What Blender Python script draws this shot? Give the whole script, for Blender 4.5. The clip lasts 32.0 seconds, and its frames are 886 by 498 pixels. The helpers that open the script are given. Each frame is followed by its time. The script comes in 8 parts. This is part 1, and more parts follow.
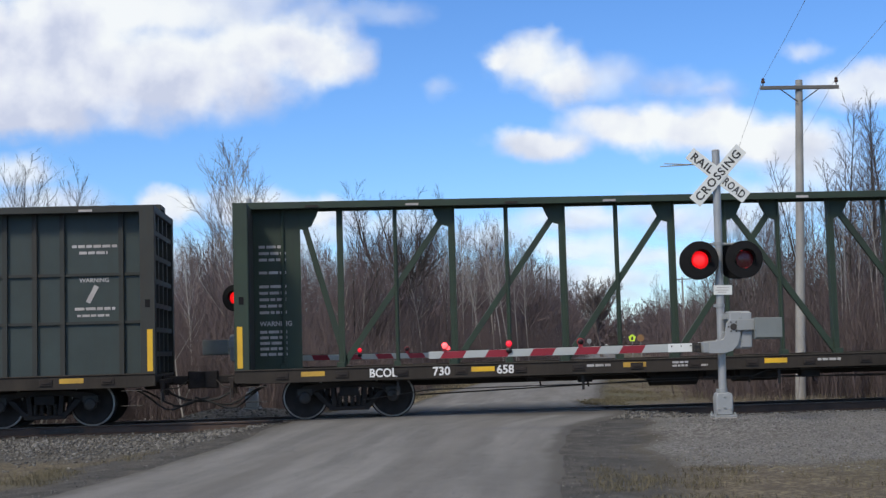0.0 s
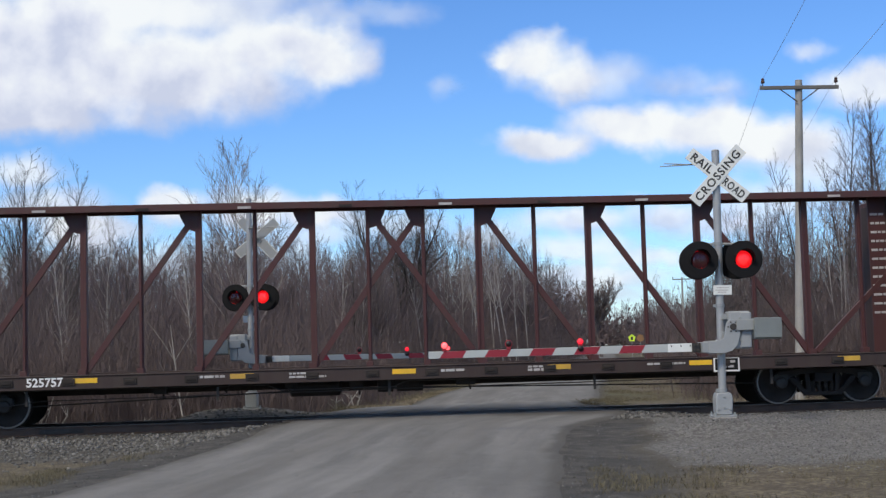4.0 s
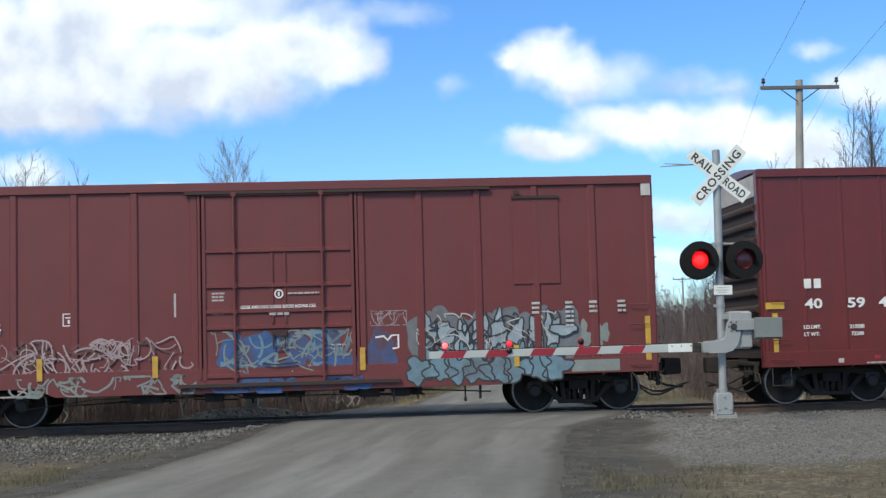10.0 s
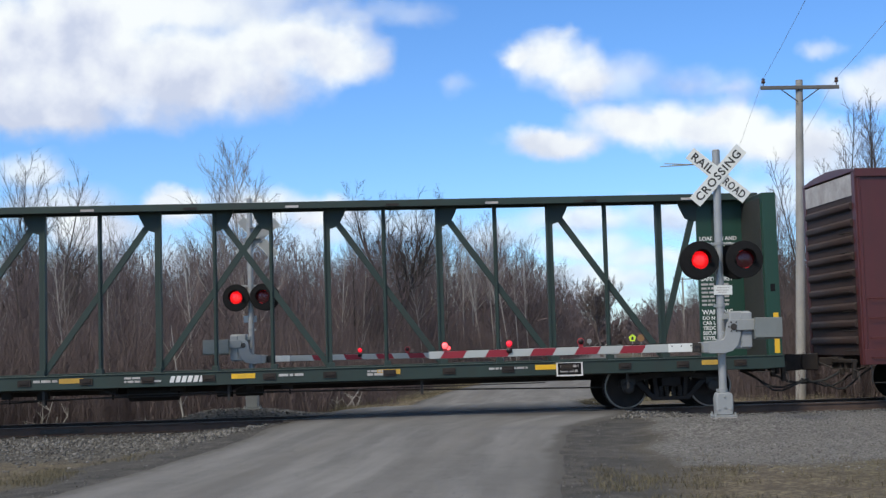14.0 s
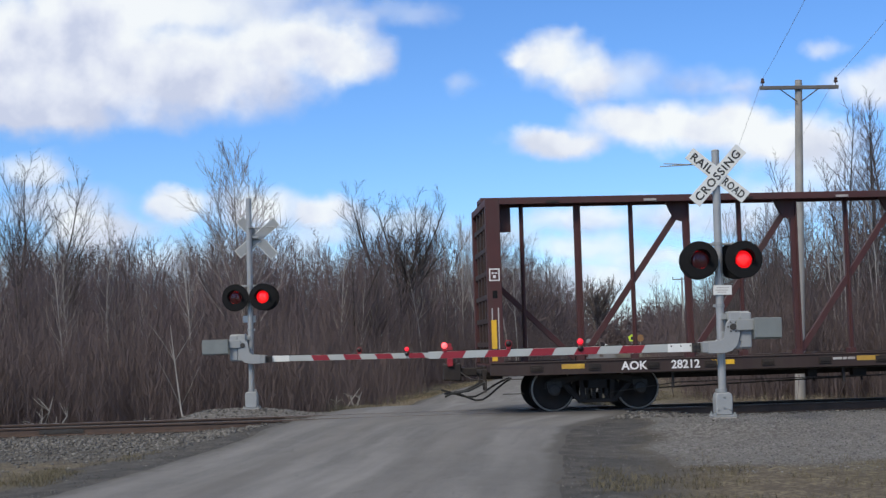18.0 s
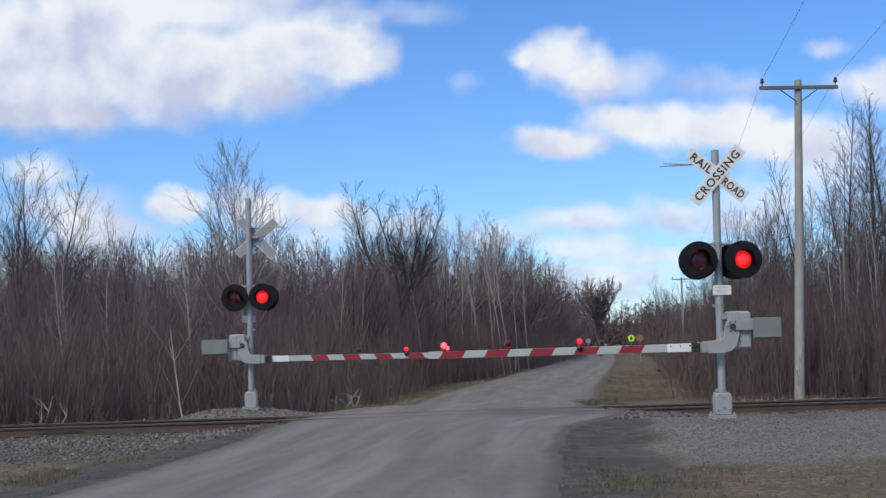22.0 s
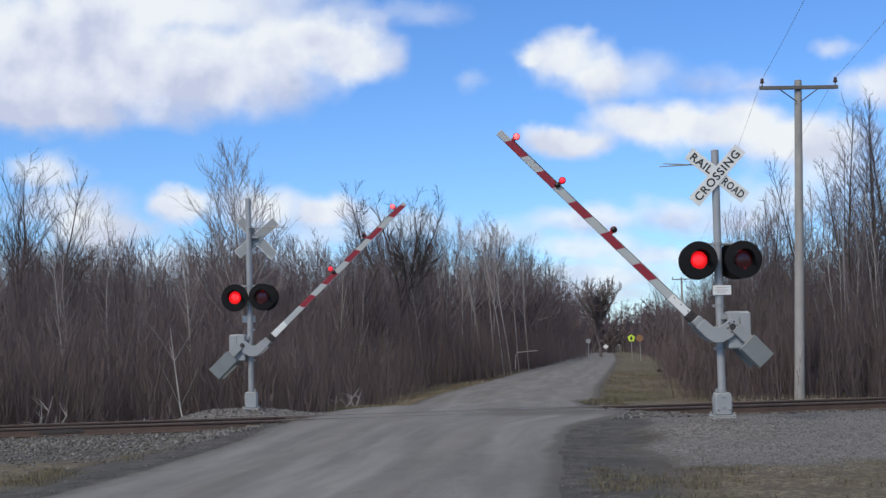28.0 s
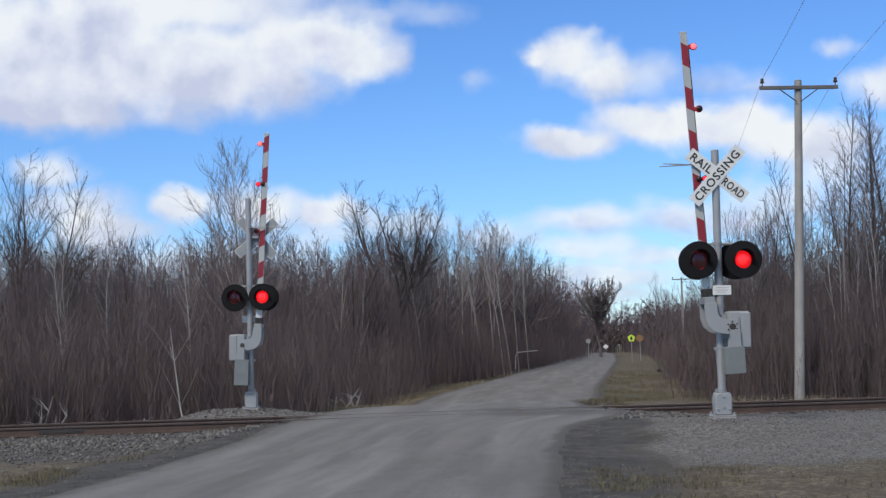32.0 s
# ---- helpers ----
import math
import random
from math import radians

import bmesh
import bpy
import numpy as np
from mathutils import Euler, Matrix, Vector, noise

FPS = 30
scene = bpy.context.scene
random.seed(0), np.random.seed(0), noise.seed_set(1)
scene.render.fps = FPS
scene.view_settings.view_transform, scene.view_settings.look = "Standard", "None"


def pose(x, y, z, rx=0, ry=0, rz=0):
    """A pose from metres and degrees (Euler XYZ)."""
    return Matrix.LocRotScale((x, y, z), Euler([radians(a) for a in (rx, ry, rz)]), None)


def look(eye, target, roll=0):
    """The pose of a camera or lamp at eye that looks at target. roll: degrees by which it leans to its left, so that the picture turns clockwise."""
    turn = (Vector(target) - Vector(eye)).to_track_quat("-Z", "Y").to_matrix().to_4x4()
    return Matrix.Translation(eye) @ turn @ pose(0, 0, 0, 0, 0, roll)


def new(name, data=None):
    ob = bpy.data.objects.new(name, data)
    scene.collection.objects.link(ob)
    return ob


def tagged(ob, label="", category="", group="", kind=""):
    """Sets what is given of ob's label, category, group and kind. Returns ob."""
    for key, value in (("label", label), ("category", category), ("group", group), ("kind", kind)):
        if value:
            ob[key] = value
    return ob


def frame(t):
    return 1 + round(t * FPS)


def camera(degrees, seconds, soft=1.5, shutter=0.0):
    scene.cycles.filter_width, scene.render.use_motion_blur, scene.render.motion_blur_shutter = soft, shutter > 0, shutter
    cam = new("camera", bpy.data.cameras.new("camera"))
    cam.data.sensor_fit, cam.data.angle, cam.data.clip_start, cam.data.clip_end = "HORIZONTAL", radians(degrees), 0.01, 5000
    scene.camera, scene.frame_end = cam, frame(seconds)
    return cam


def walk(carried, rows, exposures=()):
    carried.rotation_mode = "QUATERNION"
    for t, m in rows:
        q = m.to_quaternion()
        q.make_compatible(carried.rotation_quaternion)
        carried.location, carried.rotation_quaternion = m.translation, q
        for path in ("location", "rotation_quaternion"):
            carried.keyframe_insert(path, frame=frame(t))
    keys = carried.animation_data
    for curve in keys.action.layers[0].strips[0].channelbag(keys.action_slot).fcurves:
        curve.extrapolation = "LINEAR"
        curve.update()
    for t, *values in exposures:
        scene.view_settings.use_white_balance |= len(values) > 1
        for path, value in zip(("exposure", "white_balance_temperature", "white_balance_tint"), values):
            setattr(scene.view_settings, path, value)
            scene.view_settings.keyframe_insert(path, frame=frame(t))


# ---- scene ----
cam = camera(37.2, 32.0, soft=1.4)
EYE = 1.388
CAM_ROLL, CAM_PITCH = 1.62, 4.33


def eye_pose(turn=0.0):
    return Matrix.Translation((0, 0, EYE)) @ pose(0, 0, 0, 90 + CAM_PITCH, 0, turn) @ pose(0, 0, 0, 0, 0, -CAM_ROLL)


walk(cam, [(t, eye_pose(a)) for t, a in ((0.0, -0.01), (1.2, -0.03), (3.2, -0.03), (5.5, 0.0), (17.5, 0.0), (18.4, -0.045), (32.0, -0.045))],
     exposures=[(0.0, 0.0, 6500, 5), (7.0, 0.0, 6500, 5), (8.0, -0.02, 6500, 4), (9.0, 0.20, 6550, -2), (10.0, 0.24, 6550, -2), (12.0, 0.37, 6550, -2), (13.2, 0.37, 6550, -2), (14.2, 0.03, 6500, 4), (18.0, 0.0, 6450, 5), (19.0, -0.08, 6350, 6), (32.0, -0.08, 6350, 6)])

# the track: a straight line through (0, TRACK_Y), turned a little from the x axis
TRACK_Y, TRACK_TURN = 28.754, 4.297
TX, TY = math.cos(radians(TRACK_TURN)), math.sin(radians(TRACK_TURN))
SPEED = 10.212


def travel(t):
    """How far the train has gone; it is checked for a moment as the slack runs in."""
    return SPEED * t - 0.33 * min(1.0, max(0.0, (t - 7.75) / 0.25))


def on_track(s, off, z=0.0):
    """A point s metres along the track and off metres from its middle towards the camera."""
    return Vector((s * TX + off * TY, TRACK_Y + s * TY - off * TX, z))


# ---- light ----
world = bpy.data.worlds.new("sky")
scene.world = world
world.use_nodes = True
wn, wl = world.node_tree.nodes, world.node_tree.links
wn.clear()
w_out, w_bg = wn.new("ShaderNodeOutputWorld"), wn.new("ShaderNodeBackground")
w_sky, w_sat = wn.new("ShaderNodeTexSky"), wn.new("ShaderNodeHueSaturation")
SUN_EL, SUN_AZ = 46.0, 215.0
w_sky.sky_type, w_sky.sun_disc = "NISHITA", False
w_sky.sun_elevation, w_sky.sun_rotation = radians(SUN_EL), radians(SUN_AZ)
w_sky.air_density, w_sky.dust_density, w_sky.ozone_density = 1.0, 0.2, 1.6
w_sat.inputs["Saturation"].default_value = 1.12
w_bg.inputs["Strength"].default_value = 0.116
wl.new(w_sky.outputs["Color"], w_sat.inputs["Color"])
w_tint = wn.new("ShaderNodeMix")
w_tint.data_type, w_tint.blend_type = "RGBA", "MULTIPLY"
w_tint.inputs[0].default_value = 1.0
w_tint.inputs[7].default_value = (0.72, 0.95, 1.38, 1)
wl.new(w_sat.outputs["Color"], w_tint.inputs[6])
# broken white cloud overhead, as on the whole of such a day
w_dir, w_sep = wn.new("ShaderNodeTexCoord"), wn.new("ShaderNodeSeparateXYZ")
w_cloud, w_ramp, w_rise, w_mul, w_cover = (wn.new("ShaderNodeTexNoise"), wn.new("ShaderNodeMapRange"), wn.new("ShaderNodeMapRange"), wn.new("ShaderNodeMath"), wn.new("ShaderNodeMix"))
wl.new(w_dir.outputs["Generated"], w_sep.inputs[0])
wl.new(w_dir.outputs["Generated"], w_cloud.inputs["Vector"])
w_cloud.inputs["Scale"].default_value, w_cloud.inputs["Detail"].default_value = 3.2, 5
wl.new(w_cloud.outputs["Fac"], w_ramp.inputs["Value"])
w_ramp.inputs["From Min"].default_value, w_ramp.inputs["From Max"].default_value = 0.38, 0.53
wl.new(w_sep.outputs["Z"], w_rise.inputs["Value"])
w_rise.inputs["From Min"].default_value, w_rise.inputs["From Max"].default_value = 0.34, 0.46
w_mul.operation = "MULTIPLY"
wl.new(w_ramp.outputs["Result"], w_mul.inputs[0])
wl.new(w_rise.outputs["Result"], w_mul.inputs[1])
w_cover.data_type = "RGBA"
w_cover.inputs[7].default_value = (7.7, 7.4, 7.1, 1)
wl.new(w_mul.outputs[0], w_cover.inputs[0])
wl.new(w_tint.outputs[2], w_cover.inputs[6])
wl.new(w_cover.outputs[2], w_bg.inputs["Color"])
wl.new(w_bg.outputs["Background"], w_out.inputs["Surface"])

sun = new("sun", bpy.data.lights.new("sun", "SUN"))
sun.data.energy, sun.data.angle, sun.data.color = 3.0, radians(12), (1.0, 0.89, 0.78)
az, el = radians(SUN_AZ), radians(SUN_EL)
sun.matrix_world = look((60 * math.sin(az) * math.cos(el), 60 * math.cos(az) * math.cos(el), 60 * math.sin(el)), (0, 0, 0))


# ---- materials ----
def node_mat(name):
    m = bpy.data.materials.new(name)
    m.use_nodes = True
    n, l = m.node_tree.nodes, m.node_tree.links
    return m, n, l, n["Principled BSDF"]


def noise_node(n, l, vec, scale, detail=4.0, rough=0.55):
    t = n.new("ShaderNodeTexNoise")
    t.inputs["Scale"].default_value, t.inputs["Detail"].default_value, t.inputs["Roughness"].default_value = scale, detail, rough
    l.new(vec, t.inputs["Vector"])
    return t.outputs["Fac"]


def ramp_node(n, l, fac, stops):
    r = n.new("ShaderNodeValToRGB")
    e = r.color_ramp.elements
    while len(e) < len(stops):
        e.new(0.5)
    for item, (at, c) in zip(e, stops):
        item.position = at
        item.color = (*c, 1) if len(c) == 3 else c
    l.new(fac, r.inputs["Fac"])
    return r.outputs["Color"]


def mix_node(n, l, fac, a, b, kind="MIX"):
    m = n.new("ShaderNodeMix")
    m.data_type, m.blend_type = "RGBA", kind
    for slot, v in ((0, fac), (6, a), (7, b)):
        if isinstance(v, (int, float)):
            m.inputs[slot].default_value = v
        elif isinstance(v, tuple):
            m.inputs[slot].default_value = (*v, 1)
        else:
            l.new(v, m.inputs[slot])
    return m.outputs[2]


def coords(n, l, stretch=(1, 1, 1), kind="Object"):
    c, m = n.new("ShaderNodeTexCoord"), n.new("ShaderNodeMapping")
    m.inputs["Scale"].default_value = stretch
    l.new(c.outputs[kind], m.inputs["Vector"])
    return m.outputs["Vector"]


def bump_node(n, l, height, strength, distance, bsdf):
    b = n.new("ShaderNodeBump")
    b.inputs["Strength"].default_value, b.inputs["Distance"].default_value = strength, distance
    l.new(height, b.inputs["Height"])
    l.new(b.outputs["Normal"], bsdf.inputs["Normal"])


def surface(name, base, rough=0.6, metal=0.0, var=0.25, scale=3.0, fine=40.0, bump=0.15, dirt=None, dirt_amount=0.5, streak=False, per_object=0.0, per_island=0.0):
    """A painted, metal or mineral surface: broad tone, fine grain and dirt over a base colour."""
    m, n, l, bsdf = node_mat(name)
    v = coords(n, l)
    broad, grain = noise_node(n, l, v, scale), noise_node(n, l, v, fine, 3)
    lo, hi = tuple(c * (1 - var) for c in base), tuple(min(1, c * (1 + var)) for c in base)
    col = ramp_node(n, l, broad, [(0.25, lo), (0.75, hi)])
    col = mix_node(n, l, 0.35, col, ramp_node(n, l, grain, [(0.3, lo), (0.7, hi)]))
    if dirt:
        dv = coords(n, l, (1.3, 1.3, 0.16) if streak else (1, 1, 1))
        d = ramp_node(n, l, noise_node(n, l, dv, 2.6 if streak else 1.7, 6, 0.65), [(0.45, (0, 0, 0)), (0.72, (dirt_amount,) * 3)])
        col = mix_node(n, l, d, col, dirt)
    if per_object:
        o, mp = n.new("ShaderNodeObjectInfo"), n.new("ShaderNodeMapRange")
        l.new(o.outputs["Random"], mp.inputs["Value"])
        mp.inputs["To Min"].default_value, mp.inputs["To Max"].default_value = 1 - per_object, 1 + per_object
        hs = n.new("ShaderNodeHueSaturation")
        l.new(mp.outputs["Result"], hs.inputs["Value"])
        l.new(col, hs.inputs["Color"])
        col = hs.outputs["Color"]
    if per_island:
        gnode, mp = n.new("ShaderNodeNewGeometry"), n.new("ShaderNodeMapRange")
        l.new(gnode.outputs["Random Per Island"], mp.inputs["Value"])
        mp.inputs["To Min"].default_value, mp.inputs["To Max"].default_value = 1 - per_island, 1 + per_island
        hs = n.new("ShaderNodeHueSaturation")
        l.new(mp.outputs["Result"], hs.inputs["Value"])
        l.new(col, hs.inputs["Color"])
        col = hs.outputs["Color"]
    l.new(col, bsdf.inputs["Base Color"])
    r = n.new("ShaderNodeMapRange")
    r.inputs["To Min"].default_value, r.inputs["To Max"].default_value = max(0.05, rough - 0.12), min(1, rough + 0.12)
    l.new(grain, r.inputs["Value"])
    l.new(r.outputs["Result"], bsdf.inputs["Roughness"])
    bsdf.inputs["Metallic"].default_value = metal
    if bump:
        bump_node(n, l, grain, bump, 0.01, bsdf)
    return m


def glow(name, colour, strength):
    m, n, l, bsdf = node_mat(name)
    bsdf.inputs["Base Color"].default_value = (*colour, 1)
    bsdf.inputs["Emission Color"].default_value = (*colour, 1)
    bsdf.inputs["Emission Strength"].default_value = strength
    return m


def tinted_glass(name, colour):
    m, n, l, bsdf = node_mat(name)
    n.remove(bsdf)
    t, g, mx = n.new("ShaderNodeBsdfTransparent"), n.new("ShaderNodeBsdfGlossy"), n.new("ShaderNodeMixShader")
    t.inputs["Color"].default_value = (*colour, 1)
    g.inputs["Roughness"].default_value = 0.12
    mx.inputs["Fac"].default_value = 0.05
    l.new(t.outputs[0], mx.inputs[1])
    l.new(g.outputs[0], mx.inputs[2])
    l.new(mx.outputs[0], n["Material Output"].inputs["Surface"])
    return m


RUST_DIRT = (0.05, 0.035, 0.028)
M = {
    "galv": surface("galvanised_steel", (0.28, 0.29, 0.29), 0.5, 0.25, 0.12, 4, 60, 0.05, (0.25, 0.24, 0.22), 0.35),
    "alu_paint": surface("silver_paint", (0.29, 0.30, 0.305), 0.5, 0.1, 0.1, 3, 60, 0.05, (0.22, 0.21, 0.2), 0.3),
    "pole_alu": surface("aluminium_mast", (0.33, 0.33, 0.33), 0.42, 0.3, 0.12, 5, 60, 0.05, (0.25, 0.24, 0.23), 0.4, True),
    "black": surface("black_paint", (0.009, 0.009, 0.010), 0.8, 0, 0.3, 6, 60, 0.05),
    "rubber": surface("black_rubber", (0.02, 0.02, 0.02), 0.8, 0, 0.3, 6, 60, 0.1),
    "white_sheet": surface("white_reflective_sheet", (0.66, 0.67, 0.65), 0.45, 0, 0.06, 5, 50, 0.02, (0.4, 0.38, 0.34), 0.3),
    "arm_white": surface("white_gate_sheet", (0.37, 0.39, 0.385), 0.5, 0, 0.08, 5, 50, 0.02, (0.38, 0.36, 0.34), 0.35),
    "arm_red": surface("red_gate_sheet", (0.23, 0.012, 0.024), 0.5, 0, 0.1, 5, 50, 0.02),
    "sign_black": surface("black_lettering", (0.03, 0.03, 0.03), 0.6, 0, 0.2, 6, 50, 0.02),
    "lamp_on": glow("lit_red_lamp", (0.95, 0.014, 0.035), 1.1),
    "lamp_core": glow("lit_lamp_core", (1.0, 0.10, 0.11), 2.0),
    "lens": tinted_glass("red_lens", (0.92, 0.42, 0.42)),
    # for the added blink shutters, coloured like an unlit lens
    "vane": surface("unlit_lens_vane", (0.009, 0.003, 0.003), 0.4, 0, 0.2, 8, 60, 0.05),
    "red_plastic": surface("red_plastic", (0.30, 0.02, 0.03), 0.4, 0, 0.15, 8, 60, 0.03),
    "concrete": surface("concrete", (0.26, 0.25, 0.24), 0.85, 0, 0.15, 4, 30, 0.2),
    "pole_wood": surface("weathered_pole_wood", (0.29, 0.28, 0.265), 0.85, 0, 0.22, 2.2, 30, 0.3, (0.14, 0.13, 0.12), 0.5, True),
    "arm_wood": surface("dark_weathered_timber", (0.105, 0.10, 0.097), 0.85, 0, 0.25, 3, 30, 0.3),
    "iron": surface("dark_iron", (0.05, 0.045, 0.042), 0.65, 0.4, 0.3, 5, 40, 0.1),
    "truck": surface("grimy_cast_steel", (0.030, 0.026, 0.025), 0.75, 0.1, 0.4, 4, 40, 0.2, (0.06, 0.045, 0.035), 0.5),
    "wheel": surface("wheel_steel", (0.030, 0.026, 0.025), 0.6, 0.3, 0.35, 4, 40, 0.1, (0.06, 0.04, 0.03), 0.4),
    "tread": surface("polished_tread", (0.26, 0.24, 0.225), 0.4, 0.7, 0.15, 8, 50, 0.03),
    "rail": surface("rusty_rail", (0.080, 0.052, 0.040), 0.7, 0.2, 0.3, 3, 40, 0.1, (0.035, 0.025, 0.02), 0.5),
    "rail_top": surface("worn_rail_head", (0.22, 0.20, 0.19), 0.4, 0.7, 0.2, 6, 50, 0.03),
    "tie": surface("creosoted_timber", (0.055, 0.045, 0.038), 0.9, 0, 0.35, 3, 30, 0.3, (0.14, 0.12, 0.1), 0.4),
    "yellow": surface("yellow_reflector", (0.72, 0.42, 0.02), 0.5, 0, 0.1, 5, 50, 0.02, (0.3, 0.2, 0.06), 0.35),
    "yellow_worn": surface("worn_yellow_stencil", (0.50, 0.30, 0.04), 0.6, 0, 0.2, 5, 50, 0.02, (0.2, 0.12, 0.05), 0.6),
    "letter": surface("white_stencil_paint", (0.70, 0.69, 0.68), 0.6, 0, 0.1, 6, 50, 0.02, (0.4, 0.32, 0.3), 0.4),
    "letter_dim": surface("faded_white_stencil_paint", (0.42, 0.40, 0.39), 0.65, 0, 0.25, 6, 50, 0.02, (0.2, 0.15, 0.14), 0.6),
    "chalk": surface("faint_spray_paint", (0.125, 0.062, 0.062), 0.8, 0, 0.3, 6, 50, 0.02),
    "pink_spray": surface("pale_spray_paint", (0.31, 0.24, 0.25), 0.7, 0, 0.25, 6, 50, 0.02),
    "blue_spray": surface("blue_spray_paint", (0.035, 0.085, 0.22), 0.6, 0, 0.35, 5, 50, 0.02, (0.085, 0.035, 0.040), 0.95),
    "cyan_spray": surface("pale_blue_spray_paint", (0.13, 0.21, 0.26), 0.6, 0, 0.3, 5, 50, 0.02, (0.09, 0.06, 0.065), 0.7),
    "piece_ground": surface("grey_blue_spray_haze", (0.13, 0.14, 0.155), 0.7, 0, 0.25, 5, 50, 0.02, (0.10, 0.05, 0.052), 0.6),
    "piece_fill": surface("pale_silver_blue_spray_paint", (0.27, 0.32, 0.36), 0.6, 0, 0.25, 5, 50, 0.02, (0.13, 0.17, 0.2), 0.6),
    "pale_blue": surface("lavender_spray_paint", (0.16, 0.16, 0.30), 0.7, 0, 0.2, 5, 50, 0.02),
    "grey_spray": surface("grey_spray_paint", (0.19, 0.21, 0.20), 0.6, 0, 0.25, 3, 50, 0.02),
    "dark_spray": surface("black_spray_paint", (0.03, 0.03, 0.035), 0.6, 0, 0.25, 3, 50, 0.02),
    "car_red_clean": surface("glossy_oxide_red_paint", (0.118, 0.0135, 0.011), 0.34, 0, 0.16, 1.2, 30, 0.02, (0.070, 0.014, 0.012), 0.55, True),
    "car_red_faded": surface("faded_oxide_red_paint", (0.128, 0.027, 0.027), 0.5, 0, 0.14, 1.2, 30, 0.05, (0.10, 0.035, 0.03), 0.45, True),
    "car_red_dark": surface("dark_oxide_red_paint", (0.078, 0.018, 0.018), 0.4, 0, 0.14, 1.2, 30, 0.05, (0.06, 0.022, 0.02), 0.45, True),
    "beam_red": surface("weathered_maroon_paint", (0.058, 0.0165, 0.016), 0.6, 0, 0.22, 1.6, 30, 0.08, RUST_DIRT, 0.6, True),
    "beam_green": surface("weathered_dark_green_paint", (0.022, 0.038, 0.023), 0.6, 0, 0.25, 1.6, 30, 0.08, (0.022, 0.026, 0.02), 0.6, True),
    "beam_teal": surface("weathered_blue_green_paint", (0.030, 0.044, 0.043), 0.6, 0, 0.25, 1.6, 30, 0.08, (0.030, 0.035, 0.03), 0.6, True),
    "grime": surface("grimy_dark_steel", (0.034, 0.029, 0.025), 0.75, 0, 0.35, 1.8, 30, 0.1, (0.06, 0.048, 0.038), 0.5, True),
    "beam_bright": surface("bright_green_paint", (0.011, 0.046, 0.030), 0.5, 0, 0.15, 1.6, 30, 0.05, (0.02, 0.04, 0.03), 0.4, True),
    "grey_green": surface("grey_green_steel", (0.018, 0.034, 0.029), 0.6, 0, 0.25, 1.6, 30, 0.08, (0.026, 0.026, 0.022), 0.5, True),
    "grime_teal": surface("grimy_blue_green_steel", (0.024, 0.027, 0.025), 0.7, 0, 0.3, 1.6, 30, 0.1, (0.034, 0.026, 0.02), 0.6, True),
    "grime_red": surface("grimy_maroon_steel", (0.032, 0.018, 0.016), 0.7, 0, 0.3, 1.6, 30, 0.1, (0.045, 0.034, 0.026), 0.6, True),
    "end_red": surface("dark_red_steel", (0.032, 0.017, 0.015), 0.7, 0, 0.25, 1.6, 30, 0.1, (0.03, 0.022, 0.018), 0.6, True),
    "bark": surface("grey_brown_bark", (0.118, 0.096, 0.092), 0.9, 0, 0.35, 2, 30, 0.3, per_object=0.3),
    "bark_pale": surface("pale_bark", (0.33, 0.31, 0.29), 0.85, 0, 0.25, 2.5, 20, 0.2, (0.09, 0.08, 0.07), 0.6, per_object=0.2),
    "bark_dark": surface("dark_bark", (0.050, 0.042, 0.038), 0.9, 0, 0.3, 2, 30, 0.3, per_object=0.25),
    "twig": surface("brown_twigs", (0.102, 0.077, 0.080), 0.9, 0, 0.3, 0.6, 20, 0.0, per_object=0.25),
    "twig_dark": surface("dark_twigs", (0.052, 0.044, 0.042), 0.9, 0, 0.3, 0.6, 20, 0.0),
    "twig_pale": surface("grey_twigs", (0.160, 0.130, 0.125), 0.9, 0, 0.3, 0.6, 20, 0.0, per_object=0.2),
    "brush": surface("brown_brush_stems", (0.104, 0.079, 0.078), 0.95, 0, 0.14, 0.35, 20, 0.0),
    "brush_dark": surface("dark_brush_stems", (0.056, 0.046, 0.046), 0.95, 0, 0.15, 0.35, 20, 0.0),
    "dry_grass": surface("dry_grass_blades", (0.105, 0.090, 0.054), 0.9, 0, 0.35, 0.8, 20, 0.0, per_island=0.5),
    "straw": surface("pale_straw_stalks", (0.25, 0.21, 0.145), 0.9, 0, 0.3, 0.8, 20, 0.0, per_island=0.5),
    "stone": surface("crushed_stone", (0.142, 0.136, 0.132), 0.9, 0, 0.3, 9, 40, 0.1, per_island=0.55),
    "weight": surface("greenish_galvanised_plate", (0.185, 0.20, 0.195), 0.5, 0.2, 0.15, 4, 60, 0.05, (0.15, 0.15, 0.14), 0.4),
    "ballast_stone": surface("dark_crushed_stone", (0.108, 0.103, 0.097), 0.9, 0, 0.3, 9, 40, 0.1, per_island=0.6),
    "green_sign": surface("fluorescent_yellow_green_sheet", (0.55, 0.75, 0.05), 0.5, 0, 0.05, 4, 40, 0.02),
    "orange_sign": surface("weathered_orange_sheet", (0.22, 0.12, 0.05), 0.6, 0, 0.1, 4, 40, 0.02),
    "wire": surface("weathered_wire", (0.5, 0.52, 0.55), 0.6, 0.0, 0.2, 4, 40, 0.0),
    "insulator": surface("brown_porcelain", (0.06, 0.03, 0.025), 0.25, 0, 0.2, 6, 40, 0.0),
}
# dull black paint throws back little light
for key in ("black", "truck", "wheel", "grime"):
    M[key].node_tree.nodes["Principled BSDF"].inputs["Specular IOR Level"].default_value = 0.18
